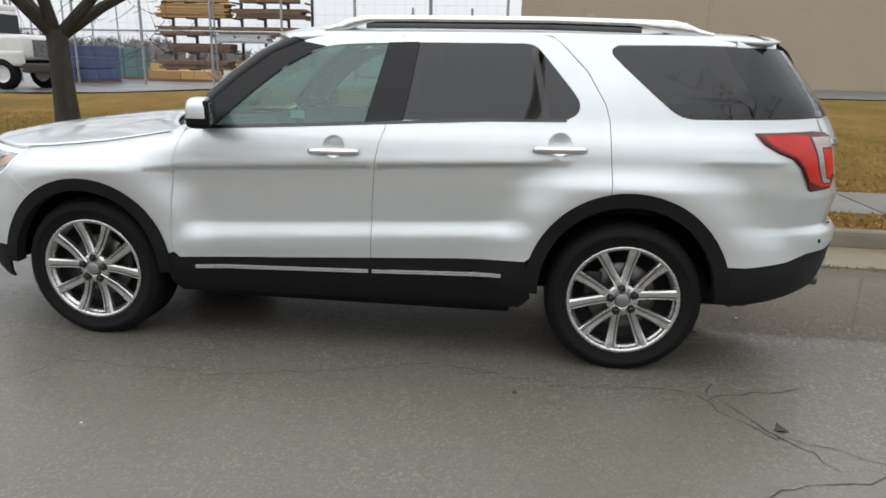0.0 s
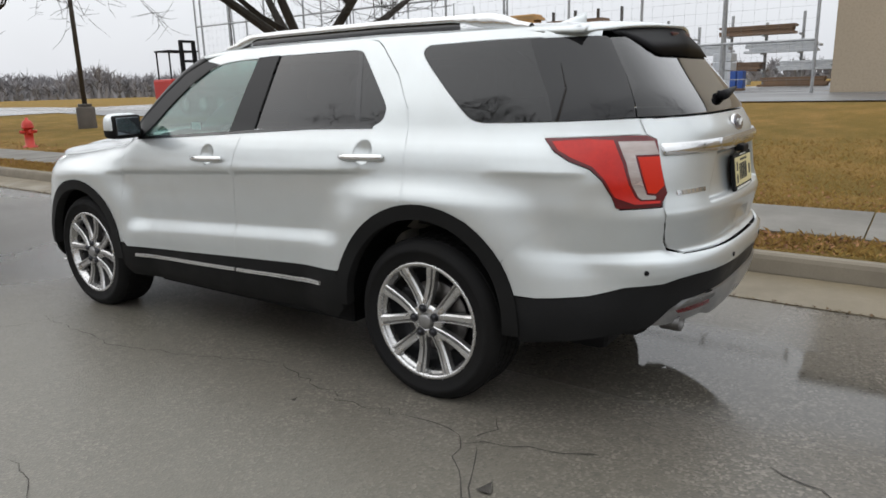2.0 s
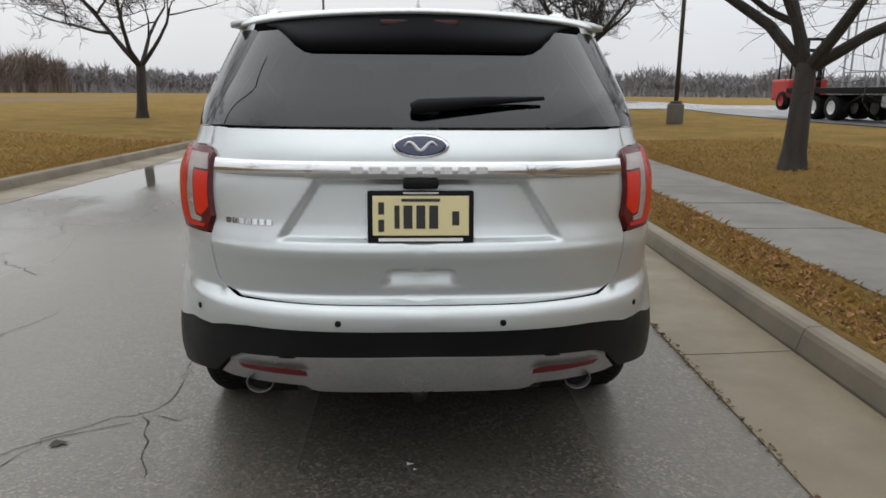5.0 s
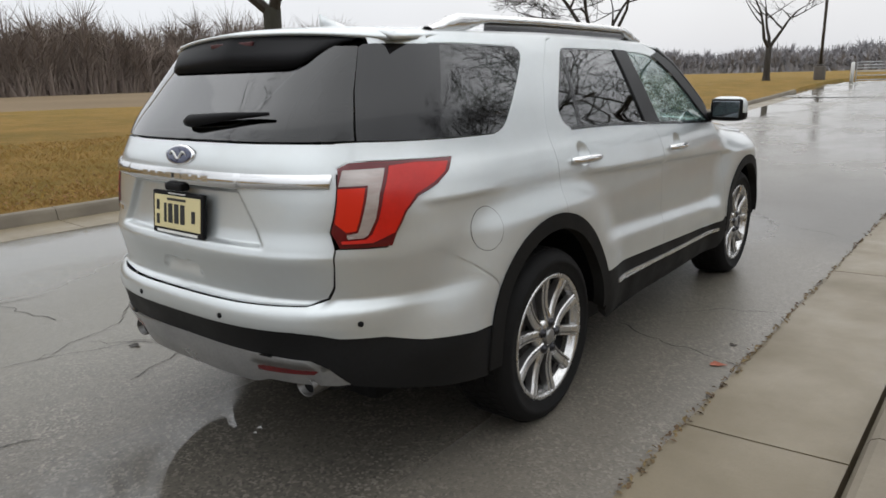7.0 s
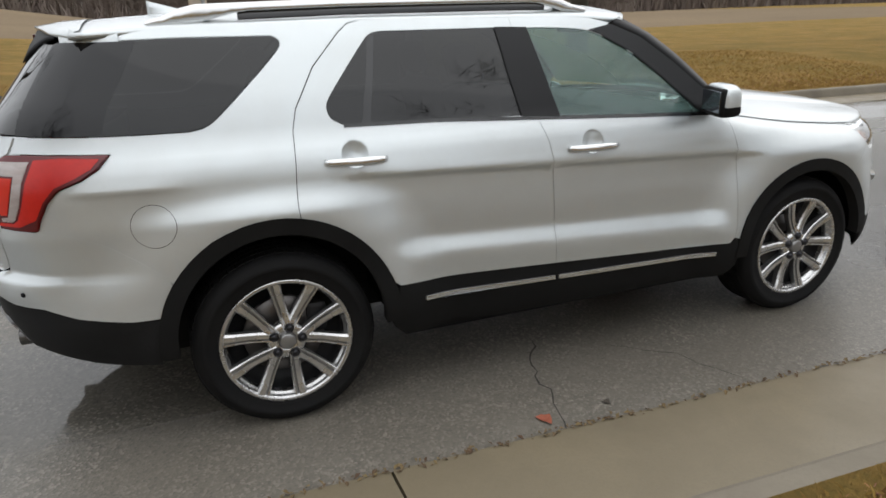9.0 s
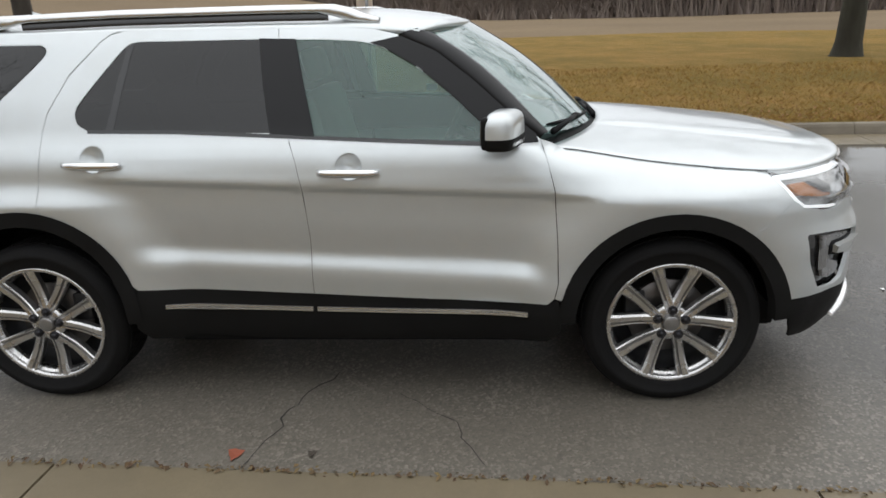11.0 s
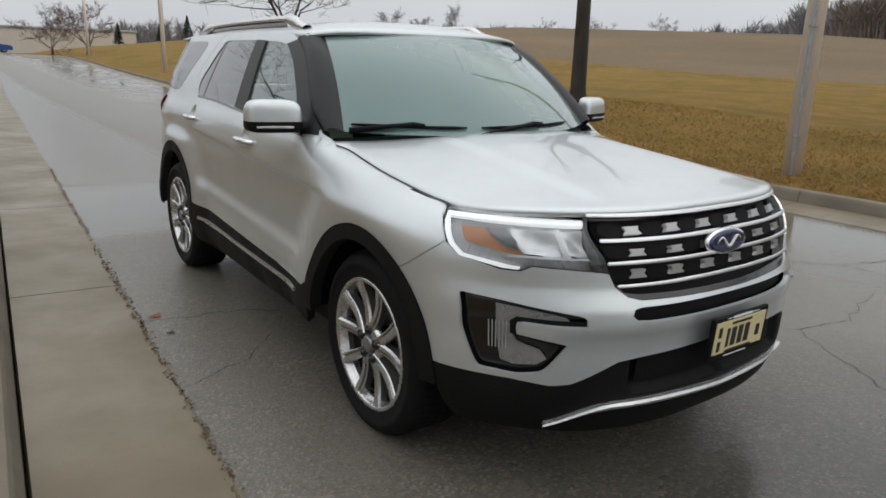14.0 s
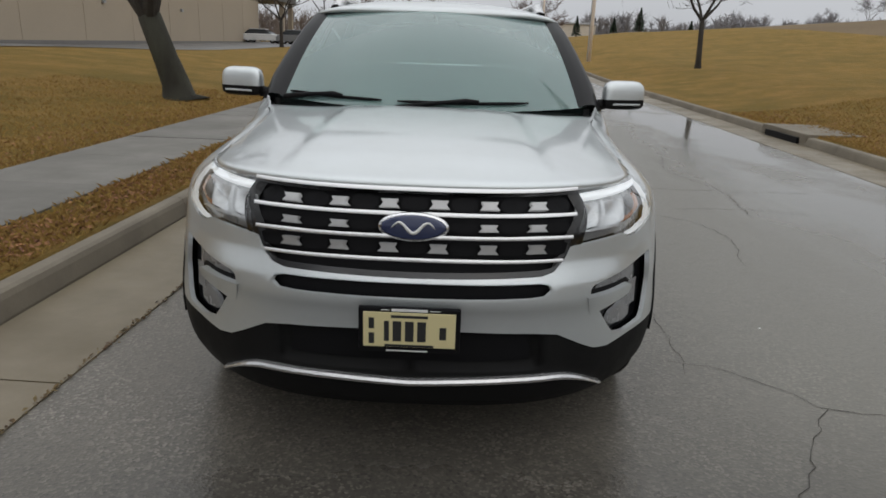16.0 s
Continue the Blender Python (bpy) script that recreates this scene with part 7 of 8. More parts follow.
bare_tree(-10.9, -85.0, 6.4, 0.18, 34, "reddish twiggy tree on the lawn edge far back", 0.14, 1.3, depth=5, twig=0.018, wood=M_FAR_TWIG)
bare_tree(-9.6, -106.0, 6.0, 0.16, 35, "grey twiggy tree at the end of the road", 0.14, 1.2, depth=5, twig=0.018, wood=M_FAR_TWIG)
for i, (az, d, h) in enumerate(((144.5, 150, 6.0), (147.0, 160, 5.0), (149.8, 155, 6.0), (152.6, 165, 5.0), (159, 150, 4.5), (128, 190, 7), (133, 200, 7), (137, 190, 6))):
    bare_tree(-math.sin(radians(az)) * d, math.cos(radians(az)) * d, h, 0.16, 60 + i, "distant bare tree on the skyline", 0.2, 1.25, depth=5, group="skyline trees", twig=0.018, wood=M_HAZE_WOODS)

# ---- street furniture ----
def light_pole(x, y, h):
    z = land(x, y)
    top = thing("street_lamp", "dark bronze light pole on a round concrete base", "street lamp", "lamps", at=Matrix.Translation((x, y, z)))
    bm = bmesh.new()
    lathe(bm, [(0.31, -0.1), (0.31, 0.70), (0.27, 0.76), (0.0, 0.76)], 24)
    part("concrete_base", bm, mottled("stained_dark_concrete", (0.075, 0.064, 0.054), (0.105, 0.09, 0.075), 4.0, 50.0, 0.85), top, "", True)
    bm = bmesh.new()
    box(bm, (-0.17, -0.17, 0.76), (0.17, 0.17, 0.86), 0.02)
    tube(bm, [(0, 0, 0.8), (0, 0, h)], [0.085, 0.065], 12)
    part("pole", bm, M_DARK_STEEL, top, "", True)
    for s in (-1, 1):
        bm = bmesh.new()
        tube(bm, [(0, 0, h - 0.05), (s * 0.45, 0, h)], [0.03, 0.03], 8)
        box(bm, (s * 0.35, -0.18, h - 0.06), (s * 0.95, 0.18, h + 0.08), 0.03)
        part("lamp_head", bm, M_DARK_STEEL, top)
    return top


light_pole(10.0, 21.6, 8.8)
light_pole(30.0, 38.0, 9.0)


def hydrant(x, y):
    top = thing("fire_hydrant", "red cast-iron fire hydrant on the lawn", "hydrant", at=Matrix.Translation((x, y, land(x, y))))
    bm = bmesh.new()
    lathe(bm, [(0.17, -0.05), (0.17, 0.03), (0.11, 0.05), (0.105, 0.48), (0.15, 0.49), (0.15, 0.53), (0.12, 0.55)], 20)
    part("barrel", bm, M_HYDRANT, top, "", True)
    bm = bmesh.new()
    lathe(bm, [(0.14, 0.55), (0.13, 0.62), (0.09, 0.68), (0.04, 0.70), (0.035, 0.76), (0.0, 0.76)], 20)
    part("bonnet", bm, M_HYDRANT, top, "", True)
    for a in (0, 90, 180):
        d = Vector((math.cos(radians(a)), -math.sin(radians(a)), 0))
        bm = bmesh.new()
        tube(bm, [d * 0.09 + Vector((0, 0, 0.40)), d * 0.17 + Vector((0, 0, 0.40)), d * 0.21 + Vector((0, 0, 0.40))], [0.06, 0.06, 0.05] if a == 90 else [0.045, 0.045, 0.035], 12)
        part("outlet", bm, M_HYDRANT, top)


hydrant(5.40, 16.0)


def utility_pole(x, y, h, r, seed):
    z = land(x, y)
    top = thing("utility_pole", "weathered wooden utility pole with a grey conduit", "pole", "poles", at=Matrix.Translation((x, y, z)))
    bm = bmesh.new()
    tube(bm, [(0, 0, -0.1), (0.0, 0, h * 0.5), (0.02, 0, h)], [r, r * 0.92, r * 0.8], 16)
    part("shaft", bm, M_POLE_WOOD, top, "", True)
    bm = bmesh.new()
    tube(bm, [(r + 0.02, 0.06, 0.0), (r + 0.015, 0.06, h * 0.9)], 0.024, 8)
    part("conduit", bm, M_STEEL, top)
    for k in range(4):
        bm = bmesh.new()
        box(bm, (r - 0.03, 0.02, 0.5 + 1.4 * k), (r + 0.05, 0.10, 0.53 + 1.4 * k), 0.004)
        part("strap", bm, M_STEEL, top)
    bm = bmesh.new()
    box(bm, (-1.1, -0.05, h - 0.5), (1.1, 0.05, h - 0.38), 0.01)
    part("crossarm", bm, M_POLE_WOOD, top)
    return top


utility_pole(-7.05, -1.2, 9.5, 0.125, 1)
utility_pole(-9.2, -44.0, 9.0, 0.13, 2)
utility_pole(-10.2, -80.0, 9.0, 0.13, 3)
light_pole(-5.6, 42.0, 9.0)

# storm drain mouth in the far kerb, with its concrete pad
inlet = thing("storm_drain", "dark storm drain mouth under a concrete slab in the kerb", "drain", at=Matrix.Translation((bend(-8.4) + 0.05, -8.4, 0)))
bm = bmesh.new()
box(bm, (-6.02, -0.65, 0.0), (-5.955, 0.65, 0.115), 0.01)
part("opening", bm, M_BLACK, inlet, "black opening")
bm = bmesh.new()
box(bm, (-7.1, -0.9, 0.02), (-6.0, 0.9, 0.20), 0.02)
part("slab", bm, M_CONCRETE, inlet, "concrete slab")


# ---- the store, its yard and the truck ----
def wall_block(name, a, b, mat, parent, bevel=0.02, label=""):
    bm = bmesh.new()
    box(bm, a, b, bevel)
    return part(name, bm, mat, parent, label)


store = thing("store_building", "large windowless tan store with a cream upper band", "building")
wall_block("base_wall", (24.0, -84.0, 0.0), (62.0, -0.3, 5.9), M_TAN, store, 0.03, "tan wall")
wall_block("upper_wall", (24.02, -83.98, 5.9), (61.98, -0.32, 9.2), M_CREAM, store, 0.03, "cream upper wall")
wall_block("plinth", (23.94, -84.05, 0.0), (24.06, -0.25, 0.75), mottled("grey_plinth", (0.16, 0.15, 0.14), (0.2, 0.185, 0.17), 2, 30, 0.8), store, 0.01, "dark plinth")
wall_block("parapet_cap", (23.9, -84.1, 9.2), (62.1, -0.2, 9.4), M_DARK_STEEL, store, 0.02)
for k in range(1, 12):
    wall_block("panel_joint", (23.975, -0.3 - 7.0 * k - 0.03, 0.75), (24.01, -0.3 - 7.0 * k + 0.03, 9.1), M_TAN, store, 0.0)
for k in range(5):
    wall_block("wall_light", (23.82, -3.1 - 14 * k, 3.2), (24.0, -2.8 - 14 * k, 3.45), M_STEEL, store, 0.03)
wall_block("canopy_roof", (22.0, -96.0, 5.6), (34.0, -84.0, 6.6), M_DARK_STEEL, store, 0.05, "dark entrance canopy")
for x, y in ((22.6, -95), (22.6, -90), (33, -95)):
    wall_block("canopy_post", (x - 0.3, y - 0.3, 0.2), (x + 0.3, y + 0.3, 5.6), M_TAN, store, 0.03)
for y in (-4.2, -5.2, -6.3, -20.0, -21.2):
    b = thing("bollard", "yellow steel bollard in front of the store wall", "bollard", "bollards", at=Matrix.Translation((22.9, y, land(22.9, y))))
    bm = bmesh.new()
    lathe(bm, [(0.09, -0.1), (0.09, 1.15), (0.07, 1.21), (0.0, 1.23)], 16)
    part("post", bm, M_YELLOW, b, "", True)

lane = thing("service_lane", "wet dark service lane between lawn and store", "road", kind="structure")
verts, faces = [], []
for j in range(41):
    y = -90 + 3.5 * j
    for x in (15.2, 18.5, 21.5, 23.95 if y < 0 else 27.0):
        verts.append((x, y, land(x, y) + 0.03))
for j in range(40):
    for i in range(3):
        a = j * 4 + i
        faces.append((a, a + 1, a + 5, a + 4))
M_LANE = mottled("wet_lane_asphalt", (0.10, 0.10, 0.10), (0.14, 0.14, 0.14), 0.4, 40, 0.4, strength=0.2)
part("lane_surface", mesh_of("lane_surface", verts, faces, M_LANE), None, lane)
yard_floor = thing("yard_floor", "dark asphalt yard behind the fence", "ground", kind="structure")
verts, faces = [], []
for j in range(13):
    for x in (27.0, 34.0, 45.0, 75.0):
        verts.append((x, -0.2 + 3.1 * j, land(x, -0.2 + 3.1 * j) + 0.03))
for j in range(12):
    for i in range(3):
        a = j * 4 + i
        faces.append((a, a + 1, a + 5, a + 4))
part("yard_surface", mesh_of("yard_surface", verts, faces, M_LANE), None, yard_floor)

fence = thing("yard_fence", "tall galvanised pole fence with netting round the lumber yard", "fence")
for k in range(12):
    y = 0.2 + 3.0 * k
    bm = bmesh.new()
    tube(bm, [(23.6, y, 0.2), (23.6, y, 8.6)], 0.055, 8)
    part("fence_post", bm, M_STEEL, fence)
    if k % 3 == 1:
        bm = bmesh.new()
        tube(bm, [(24.1, y, 0.2), (23.7, y, 8.4)], 0.04, 8)
        for q in range(9):
            tube(bm, [(24.1 - 0.045 * q, y, 0.8 + 0.85 * q), (23.6, y, 1.2 + 0.85 * q)], 0.018, 5)
        part("brace", bm, M_STEEL, fence)
for z in (2.6, 5.2, 8.4):
    bm = bmesh.new()
    tube(bm, [(23.6, 0.2, z), (23.6, 33.2, z)], 0.045, 8)
    part("fence_rail", bm, M_STEEL, fence)
bm = bmesh.new()
for k in range(82):
    y = 0.2 + 0.4 * k
    tube(bm, [(23.62, y, 0.5), (23.62, y, 8.4)], 0.0032, 3, False)
for k in range(20):
    tube(bm, [(23.62, 0.2, 0.5 + 0.4 * k), (23.62, 33.2, 0.5 + 0.4 * k)], 0.0032, 3, False)
tagged(part("netting", bm, M_NET, fence, "fine grey netting"), kind="stuff")
for k in range(10):
    x = 24.0 + 3.4 * k
    bm = bmesh.new()
    tube(bm, [(x, 33.2, 0.2), (x, 33.2, 8.6)], 0.055, 8)
    part("fence_post", bm, M_STEEL, fence)

rack = thing("lumber_rack", "steel cantilever rack loaded with stacked lumber", "rack", at=Matrix.Translation((38.0, 12.4, 0.55)))
for k in range(7):
    y = 0.2 + 1.5 * k
    wall_block("upright", (0.5, y, 0.0), (0.68, y + 0.14, 5.2), M_DARK_STEEL, rack, 0.01)
    for z in (0.35, 1.35, 2.35, 3.4, 4.3):
        wall_block("arm", (-0.7, y + 0.02, z - 0.1), (0.5, y + 0.12, z), M_DARK_STEEL, rack, 0.01)
rng = random.Random(5)
for z, y0, y1, mat, n in ((3.4, 5.2, 9.6, M_LUMBER, 3), (4.3, 5.4, 9.4, M_LUMBER, 3), (2.35, 6.4, 9.8, M_BROWN_LUMBER, 2), (2.35, 1.0, 5.6, M_BROWN_LUMBER, 2), (3.4, 0.4, 4.8, M_BROWN_LUMBER, 2), (4.3, 0.8, 4.6, M_BROWN_LUMBER, 1), (1.95, 2.6, 6.2, M_WRAP, 2), (1.35, 5.0, 9.0, M_BROWN_LUMBER, 2), (0.35, 0.5, 4.6, M_LUMBER, 2), (0.35, 5.2, 9.6, M_BROWN_LUMBER, 2)):
    for k in range(n):
        stack = thing("lumber_bundle", "banded bundle of boards on the rack" if mat is not M_WRAP else "white-wrapped bundle on the rack", "lumber", "lumber bundles", at=Matrix.Translation((38.0, 12.4, 0.55)))
        for q in range(3):
            wall_block("board_layer", (-0.62 + rng.uniform(-0.04, 0.04), y0 + rng.uniform(-0.2, 0.2), z + 0.27 * k + 0.09 * q + 0.002), (0.46, y1 + rng.uniform(-0.25, 0.25), z + 0.27 * k + 0.09 * q + 0.082), mat, stack, 0.006)
M_TEAL = shader("teal_paint", (0.10, 0.17, 0.18), 0.6)
for x, y, w, d, h, mat, lab in ((24.6, 18.4, 1.7, 2.0, 1.55, M_BLUE_PALLET, "stack of dark blue crates in the yard"), (31.0, 20.2, 1.4, 1.4, 1.6, M_TEAL, "teal container in the yard"), (29.0, 16.2, 1.0, 3.4, 0.55, M_LUMBER, "low pile of pale boards in the yard"),
                                (33.0, 7.6, 1.6, 1.2, 1.5, M_WRAP, "wrapped white pallet in the yard"), (33.5, 5.4, 1.2, 0.9, 1.8, M_WRAP, "stack of white window frames"), (39.0, 9.6, 1.2, 1.0, 2.2, M_LUMBER, "pale boxed pallet in the yard"), (31.0, 4.2, 0.6, 0.6, 0.9, shader("blue_drum", (0.03, 0.09, 0.35), 0.5), "blue drum in the yard")):
    pile = thing("yard_pallet", lab, "pallet", "yard goods", at=Matrix.Translation((x, y, land(x, y) + 0.03)))
    n = max(1, int(h / 0.45))
    for k in range(n):
        for q in range(2):
            wall_block("layer", (-w / 2, -d / 2 + q * d / 2 + 0.02, 0.1 + k * (h - 0.1) / n + 0.01), (w / 2, -d / 2 + (q + 1) * d / 2 - 0.02, 0.1 + (k + 1) * (h - 0.1) / n - 0.02), mat, pile, 0.03)
    wall_block("pallet_base", (-w / 2, -d / 2, 0.0), (w / 2, d / 2, 0.1), M_BROWN_LUMBER, pile, 0.01)
back_rack = thing("lumber_rack", "low grey steel rack with wrapped goods in the yard", "rack", at=Matrix.Translation((41.0, 1.0, land(41, 3) + 0.03)))
for k in range(6):
    y = 0.2 + 1.9 * k
    wall_block("upright", (0.5, y, 0.0), (0.66, y + 0.14, 3.6 + 0.5 * (k % 2)), M_STEEL, back_rack, 0.01)
    for z in (0.9, 1.9, 2.9):
        wall_block("arm", (-0.6, y + 0.02, z - 0.1), (0.5, y + 0.12, z), M_STEEL, back_rack, 0.01)
for z, y0, y1, mat in ((0.9, 0.4, 3.2, M_WRAP), (0.9, 4.2, 7.6, M_BROWN_LUMBER), (1.9, 1.2, 5.0, M_WRAP), (1.9, 5.8, 9.0, M_WRAP), (2.9, 2.4, 6.4, M_BROWN_LUMBER), (0.02, 0.6, 4.0, M_BROWN_LUMBER), (0.02, 4.8, 9.2, M_WRAP)):
    goods = thing("lumber_bundle", "wrapped bundle of boards on the low rack", "lumber", "lumber bundles", at=Matrix.Translation((41.0, 1.0, land(41, 3) + 0.03)))
    for q in range(4):
        wall_block("board_layer", (-0.56 + rng.uniform(-0.04, 0.04), y0 + rng.uniform(-0.2, 0.2), z + 0.13 * q + 0.002), (0.46, y1 + rng.uniform(-0.25, 0.25), z + 0.13 * q + 0.122), mat, goods, 0.01)


def far_wheel(parent, x, y, z, r, w, rim=M_STEEL):
    bm = bmesh.new()
    lathe(bm, [(r * 0.55, -w / 2), (r * 0.95, -w / 2), (r, -w / 3), (r, w / 3), (r * 0.95, w / 2), (r * 0.55, w / 2)], 20, Matrix.Translation((x, y, z)), "x")
    ob = part("wheel", bm, M_RUBBER, parent, "", True)
    bm = bmesh.new()
    lathe(bm, [(0.0, w / 2 - 0.10), (r * 0.2, w / 2 - 0.04), (r * 0.35, w / 2 - 0.09), (r * 0.56, w / 2 + 0.0)], 20, Matrix.Translation((x, y, z)), "x")
    part("rim", bm, rim, ob, "", True)
    bm = bmesh.new()
    lathe(bm, [(0.0, -w / 2 + 0.10), (r * 0.2, -w / 2 + 0.04), (r * 0.35, -w / 2 + 0.09), (r * 0.56, -w / 2)], 20, Matrix.Translation((x, y, z)), "x")
    part("rim", bm, rim, ob, "", True)


truck = thing("flatbed_truck", "white conventional-cab flatbed truck standing on the lane", "truck", at=Matrix.Translation((17.8, 21.0, land(17.8, 21.0) + 0.03)))
bm = bmesh.new()
box(bm, (-1.0, -4.1, 1.0), (1.0, -2.6, 2.55), 0.12)
box(bm, (-0.85, -5.6, 0.95), (0.85, -4.0, 1.75), 0.16)
part("cab", bm, M_TRUCK_WHITE, truck, "white cab", True)
wall_block("cab_roof", (-0.98, -4.05, 2.5), (0.98, -2.65, 2.75), M_TRUCK_WHITE, truck, 0.08)
for sx in (-1, 1):
    wall_block("side_window", (sx * 0.99, -3.95, 1.75), (sx * 1.012, -3.0, 2.40), M_FAR_GLASS, truck, 0.0)
    wall_block("front_fender", (sx * 0.80, -5.55, 0.75), (sx * 1.08, -4.25, 1.22), M_TRUCK_WHITE, truck, 0.10)
    far_wheel(truck, sx * 0.95, -4.85, 0.50, 0.50, 0.28, M_TRUCK_WHITE)
    for y in (1.6, 2.9, 4.2):
        far_wheel(truck, sx * 0.90, y, 0.50, 0.50, 0.5, M_TRUCK_WHITE)
    wall_block("fuel_tank", (sx * 0.70, -2.4, 0.55), (sx * 1.05, -1.2, 1.0), M_STEEL, truck, 0.08)
    wall_block("door_mark", (sx * 1.002, -3.7, 1.35), (sx * 1.016, -3.2, 1.5), M_INK, truck, 0.0)
wall_block("windscreen", (-0.9, -4.13, 1.80), (0.9, -4.08, 2.42), M_FAR_GLASS, truck, 0.0)
wall_block("truck_grille", (-0.5, -5.64, 1.05), (0.5, -5.58, 1.6), M_LAMP_DARK, truck, 0.02)
wall_block("truck_bumper", (-1.1, -5.78, 0.55), (1.1, -5.6, 0.85), M_DARK_STEEL, truck, 0.05)
wall_block("chassis", (-0.5, -5.4, 0.7), (0.5, 5.0, 1.0), M_BLACK, truck, 0.03)
wall_block("flat_bed", (-1.2, -2.4, 1.05), (1.2, 5.0, 1.28), M_BLACK, truck, 0.03, "black flat bed")
wall_block("headboard", (-1.2, -2.5, 1.2), (1.2, -2.4, 2.9), M_BLACK, truck, 0.02)
forklift = thing("truck_forklift", "red piggyback forklift mounted on the truck's tail", "forklift", at=Matrix.Translation((17.8, 26.6, land(17.8, 26.0) + 0.45)))
wall_block("forklift_body", (-0.9, -0.2, 0.3), (0.9, 1.3, 1.25), M_RED, forklift, 0.1, "red body")
for sx in (-0.35, 0.35):
    wall_block("mast_rail", (sx - 0.06, -0.5, 0.2), (sx + 0.06, -0.3, 3.0), M_BLACK, forklift, 0.02)
for z in (1.2, 2.0, 2.9):
    wall_block("mast_bar", (-0.4, -0.46, z), (0.4, -0.34, z + 0.12), M_BLACK, forklift, 0.02)
for sx in (-0.75, 0.75):
    for y in (0.0, 1.0):
        wall_block("cage_post", (sx - 0.03, y - 0.03, 1.2), (sx + 0.03, y + 0.03, 2.5), M_BLACK, forklift, 0.01)
wall_block("cage_roof", (-0.8, -0.1, 2.5), (0.8, 1.1, 2.58), M_BLACK, forklift, 0.02)
for sx in (-0.85, 0.85):
    far_wheel(forklift, sx, 0.2, 0.30, 0.42, 0.28, M_RED)


# ---- far traffic ----
def small_car(x, y, yaw, paint, label, pickup=False):
    top = thing("parked_car", label, "car", "cars in the parking lot", at=pose(x, y, land(x, y) + 0.02, 0, 0, yaw))
    bm = bmesh.new()
    prof = [(-2.35, 0.35), (-2.4, 0.75), (-2.2, 0.95), (-1.0, 1.0), (-0.4, 1.02), (1.0, 1.02), (2.1, 0.92), (2.4, 0.7), (2.35, 0.35)]
    rows = [[bm.verts.new((x0, p[0], p[1])) for p in prof] for x0 in (-0.9, -0.8, 0.8, 0.9)]
    for r in (rows[0], rows[-1]):
        for v in r:
            v.co.z -= 0.04
    for a, b in zip(rows, rows[1:]):
        for k in range(len(prof)):
            bm.faces.new((a[k], a[(k + 1) % len(prof)], b[(k + 1) % len(prof)], b[k]))
    bm.faces.new(rows[0])
    bm.faces.new(list(reversed(rows[-1])))
    bmesh.ops.recalc_face_normals(bm, faces=bm.faces[:])
    part("body", bm, paint, top)
    bm = bmesh.new()
    lo, hi = ((-0.3, 1.2), (-0.1, 0.7)) if pickup else ((-1.9, 1.3), (-1.3, 0.5))
    vs = [bm.verts.new(p) for p in ((-0.82, lo[0], 1.0), (0.82, lo[0], 1.0), (0.82, lo[1], 1.0), (-0.82, lo[1], 1.0), (-0.66, hi[0], 1.5), (0.66, hi[0], 1.5), (0.66, hi[1], 1.5), (-0.66, hi[1], 1.5))]
    for q in ((0, 1, 5, 4), (1, 2, 6, 5), (2, 3, 7, 6), (3, 0, 4, 7)):
        bm.faces.new([vs[i] for i in q])
    part("glasshouse", bm, M_FAR_GLASS, top)
    bm = bmesh.new()
    box(bm, (-0.68, hi[0], 1.49), (0.68, hi[1], 1.56), 0.03)
    part("roof", bm, paint, top)
    for sx in (-0.78, 0.78):
        for yy in (-1.4, 1.45):
            far_wheel(top, sx, yy, 0.33, 0.33, 0.22)
    return top


small_car(-2.0, -97, 92, M_BLUE_PAINT, "blue pickup truck crossing the road far behind", True)
for i, (x, y, yaw, paint, lab) in enumerate(((12.5, -76, 80, M_DARK_PAINT, "dark pickup in the far parking lot"), (17.5, -76.5, 78, M_GREY_PAINT, "grey car in the far parking lot"), (22, -78, 85, M_TRUCK_WHITE, "white car in the far parking lot"), (27, -82, 82, M_MAROON, "maroon car in the far parking lot"),
                                              (9.0, -84, 88, M_TRUCK_WHITE, "white car in the far parking lot"), (15, -90, 85, M_GREY_PAINT, "silver car in the far parking lot"), (21, -92, 85, M_DARK_PAINT, "black car in the far parking lot"), (28, -95, 85, M_GREY_PAINT, "grey car in the far parking lot"))):
    small_car(x, y, yaw, paint, lab, i == 0)
far_store = thing("far_building", "low pale building at the end of the road", "building", at=Matrix.Translation((-16, -190, 1.5)))
wall_block("far_wall", (-20, -4, 0), (26, 8, 5.5), M_CREAM, far_store, 0.1)
wall_block("far_roof", (-20.3, -4.3, 5.5), (26.3, 8.3, 6.0), M_STEEL, far_store, 0.1)

# ---- junction, gate and field ahead ----
cross = thing("junction", "pale worn asphalt junction before the field gate", "road", kind="structure")
verts, faces = [], []
columns = [-7, -3.5, 0, 2.7, 3.5, 5, 7, 9.5, 12, 15, 18, 21, 24, 27, 30, 34, 38, 43, 48, 54, 60, 65, 70]
for x in columns:
    y0 = float(np.interp(x, (-7, 3.4, 12, 70), (29.5, 29.5, 33.5, 41)))
    y1 = float(np.interp(x, (-7, 3.4, 12, 70), (41.5, 41.5, 40.5, 50)))
    for j in range(7):
        y = y0 + (y1 - y0) * j / 6
        verts.append((x, y, max(rise(y) + 0.012, land(x, y) + 0.035) if x > 3 else rise(y) + 0.012))
for i in range(len(columns) - 1):
    for j in range(6):
        a = i * 7 + j
        faces.append((a, a + 7, a + 8, a + 1))
part("junction_surface", mesh_of("junction_surface", verts, faces, M_ASPHALT, True), None, cross)
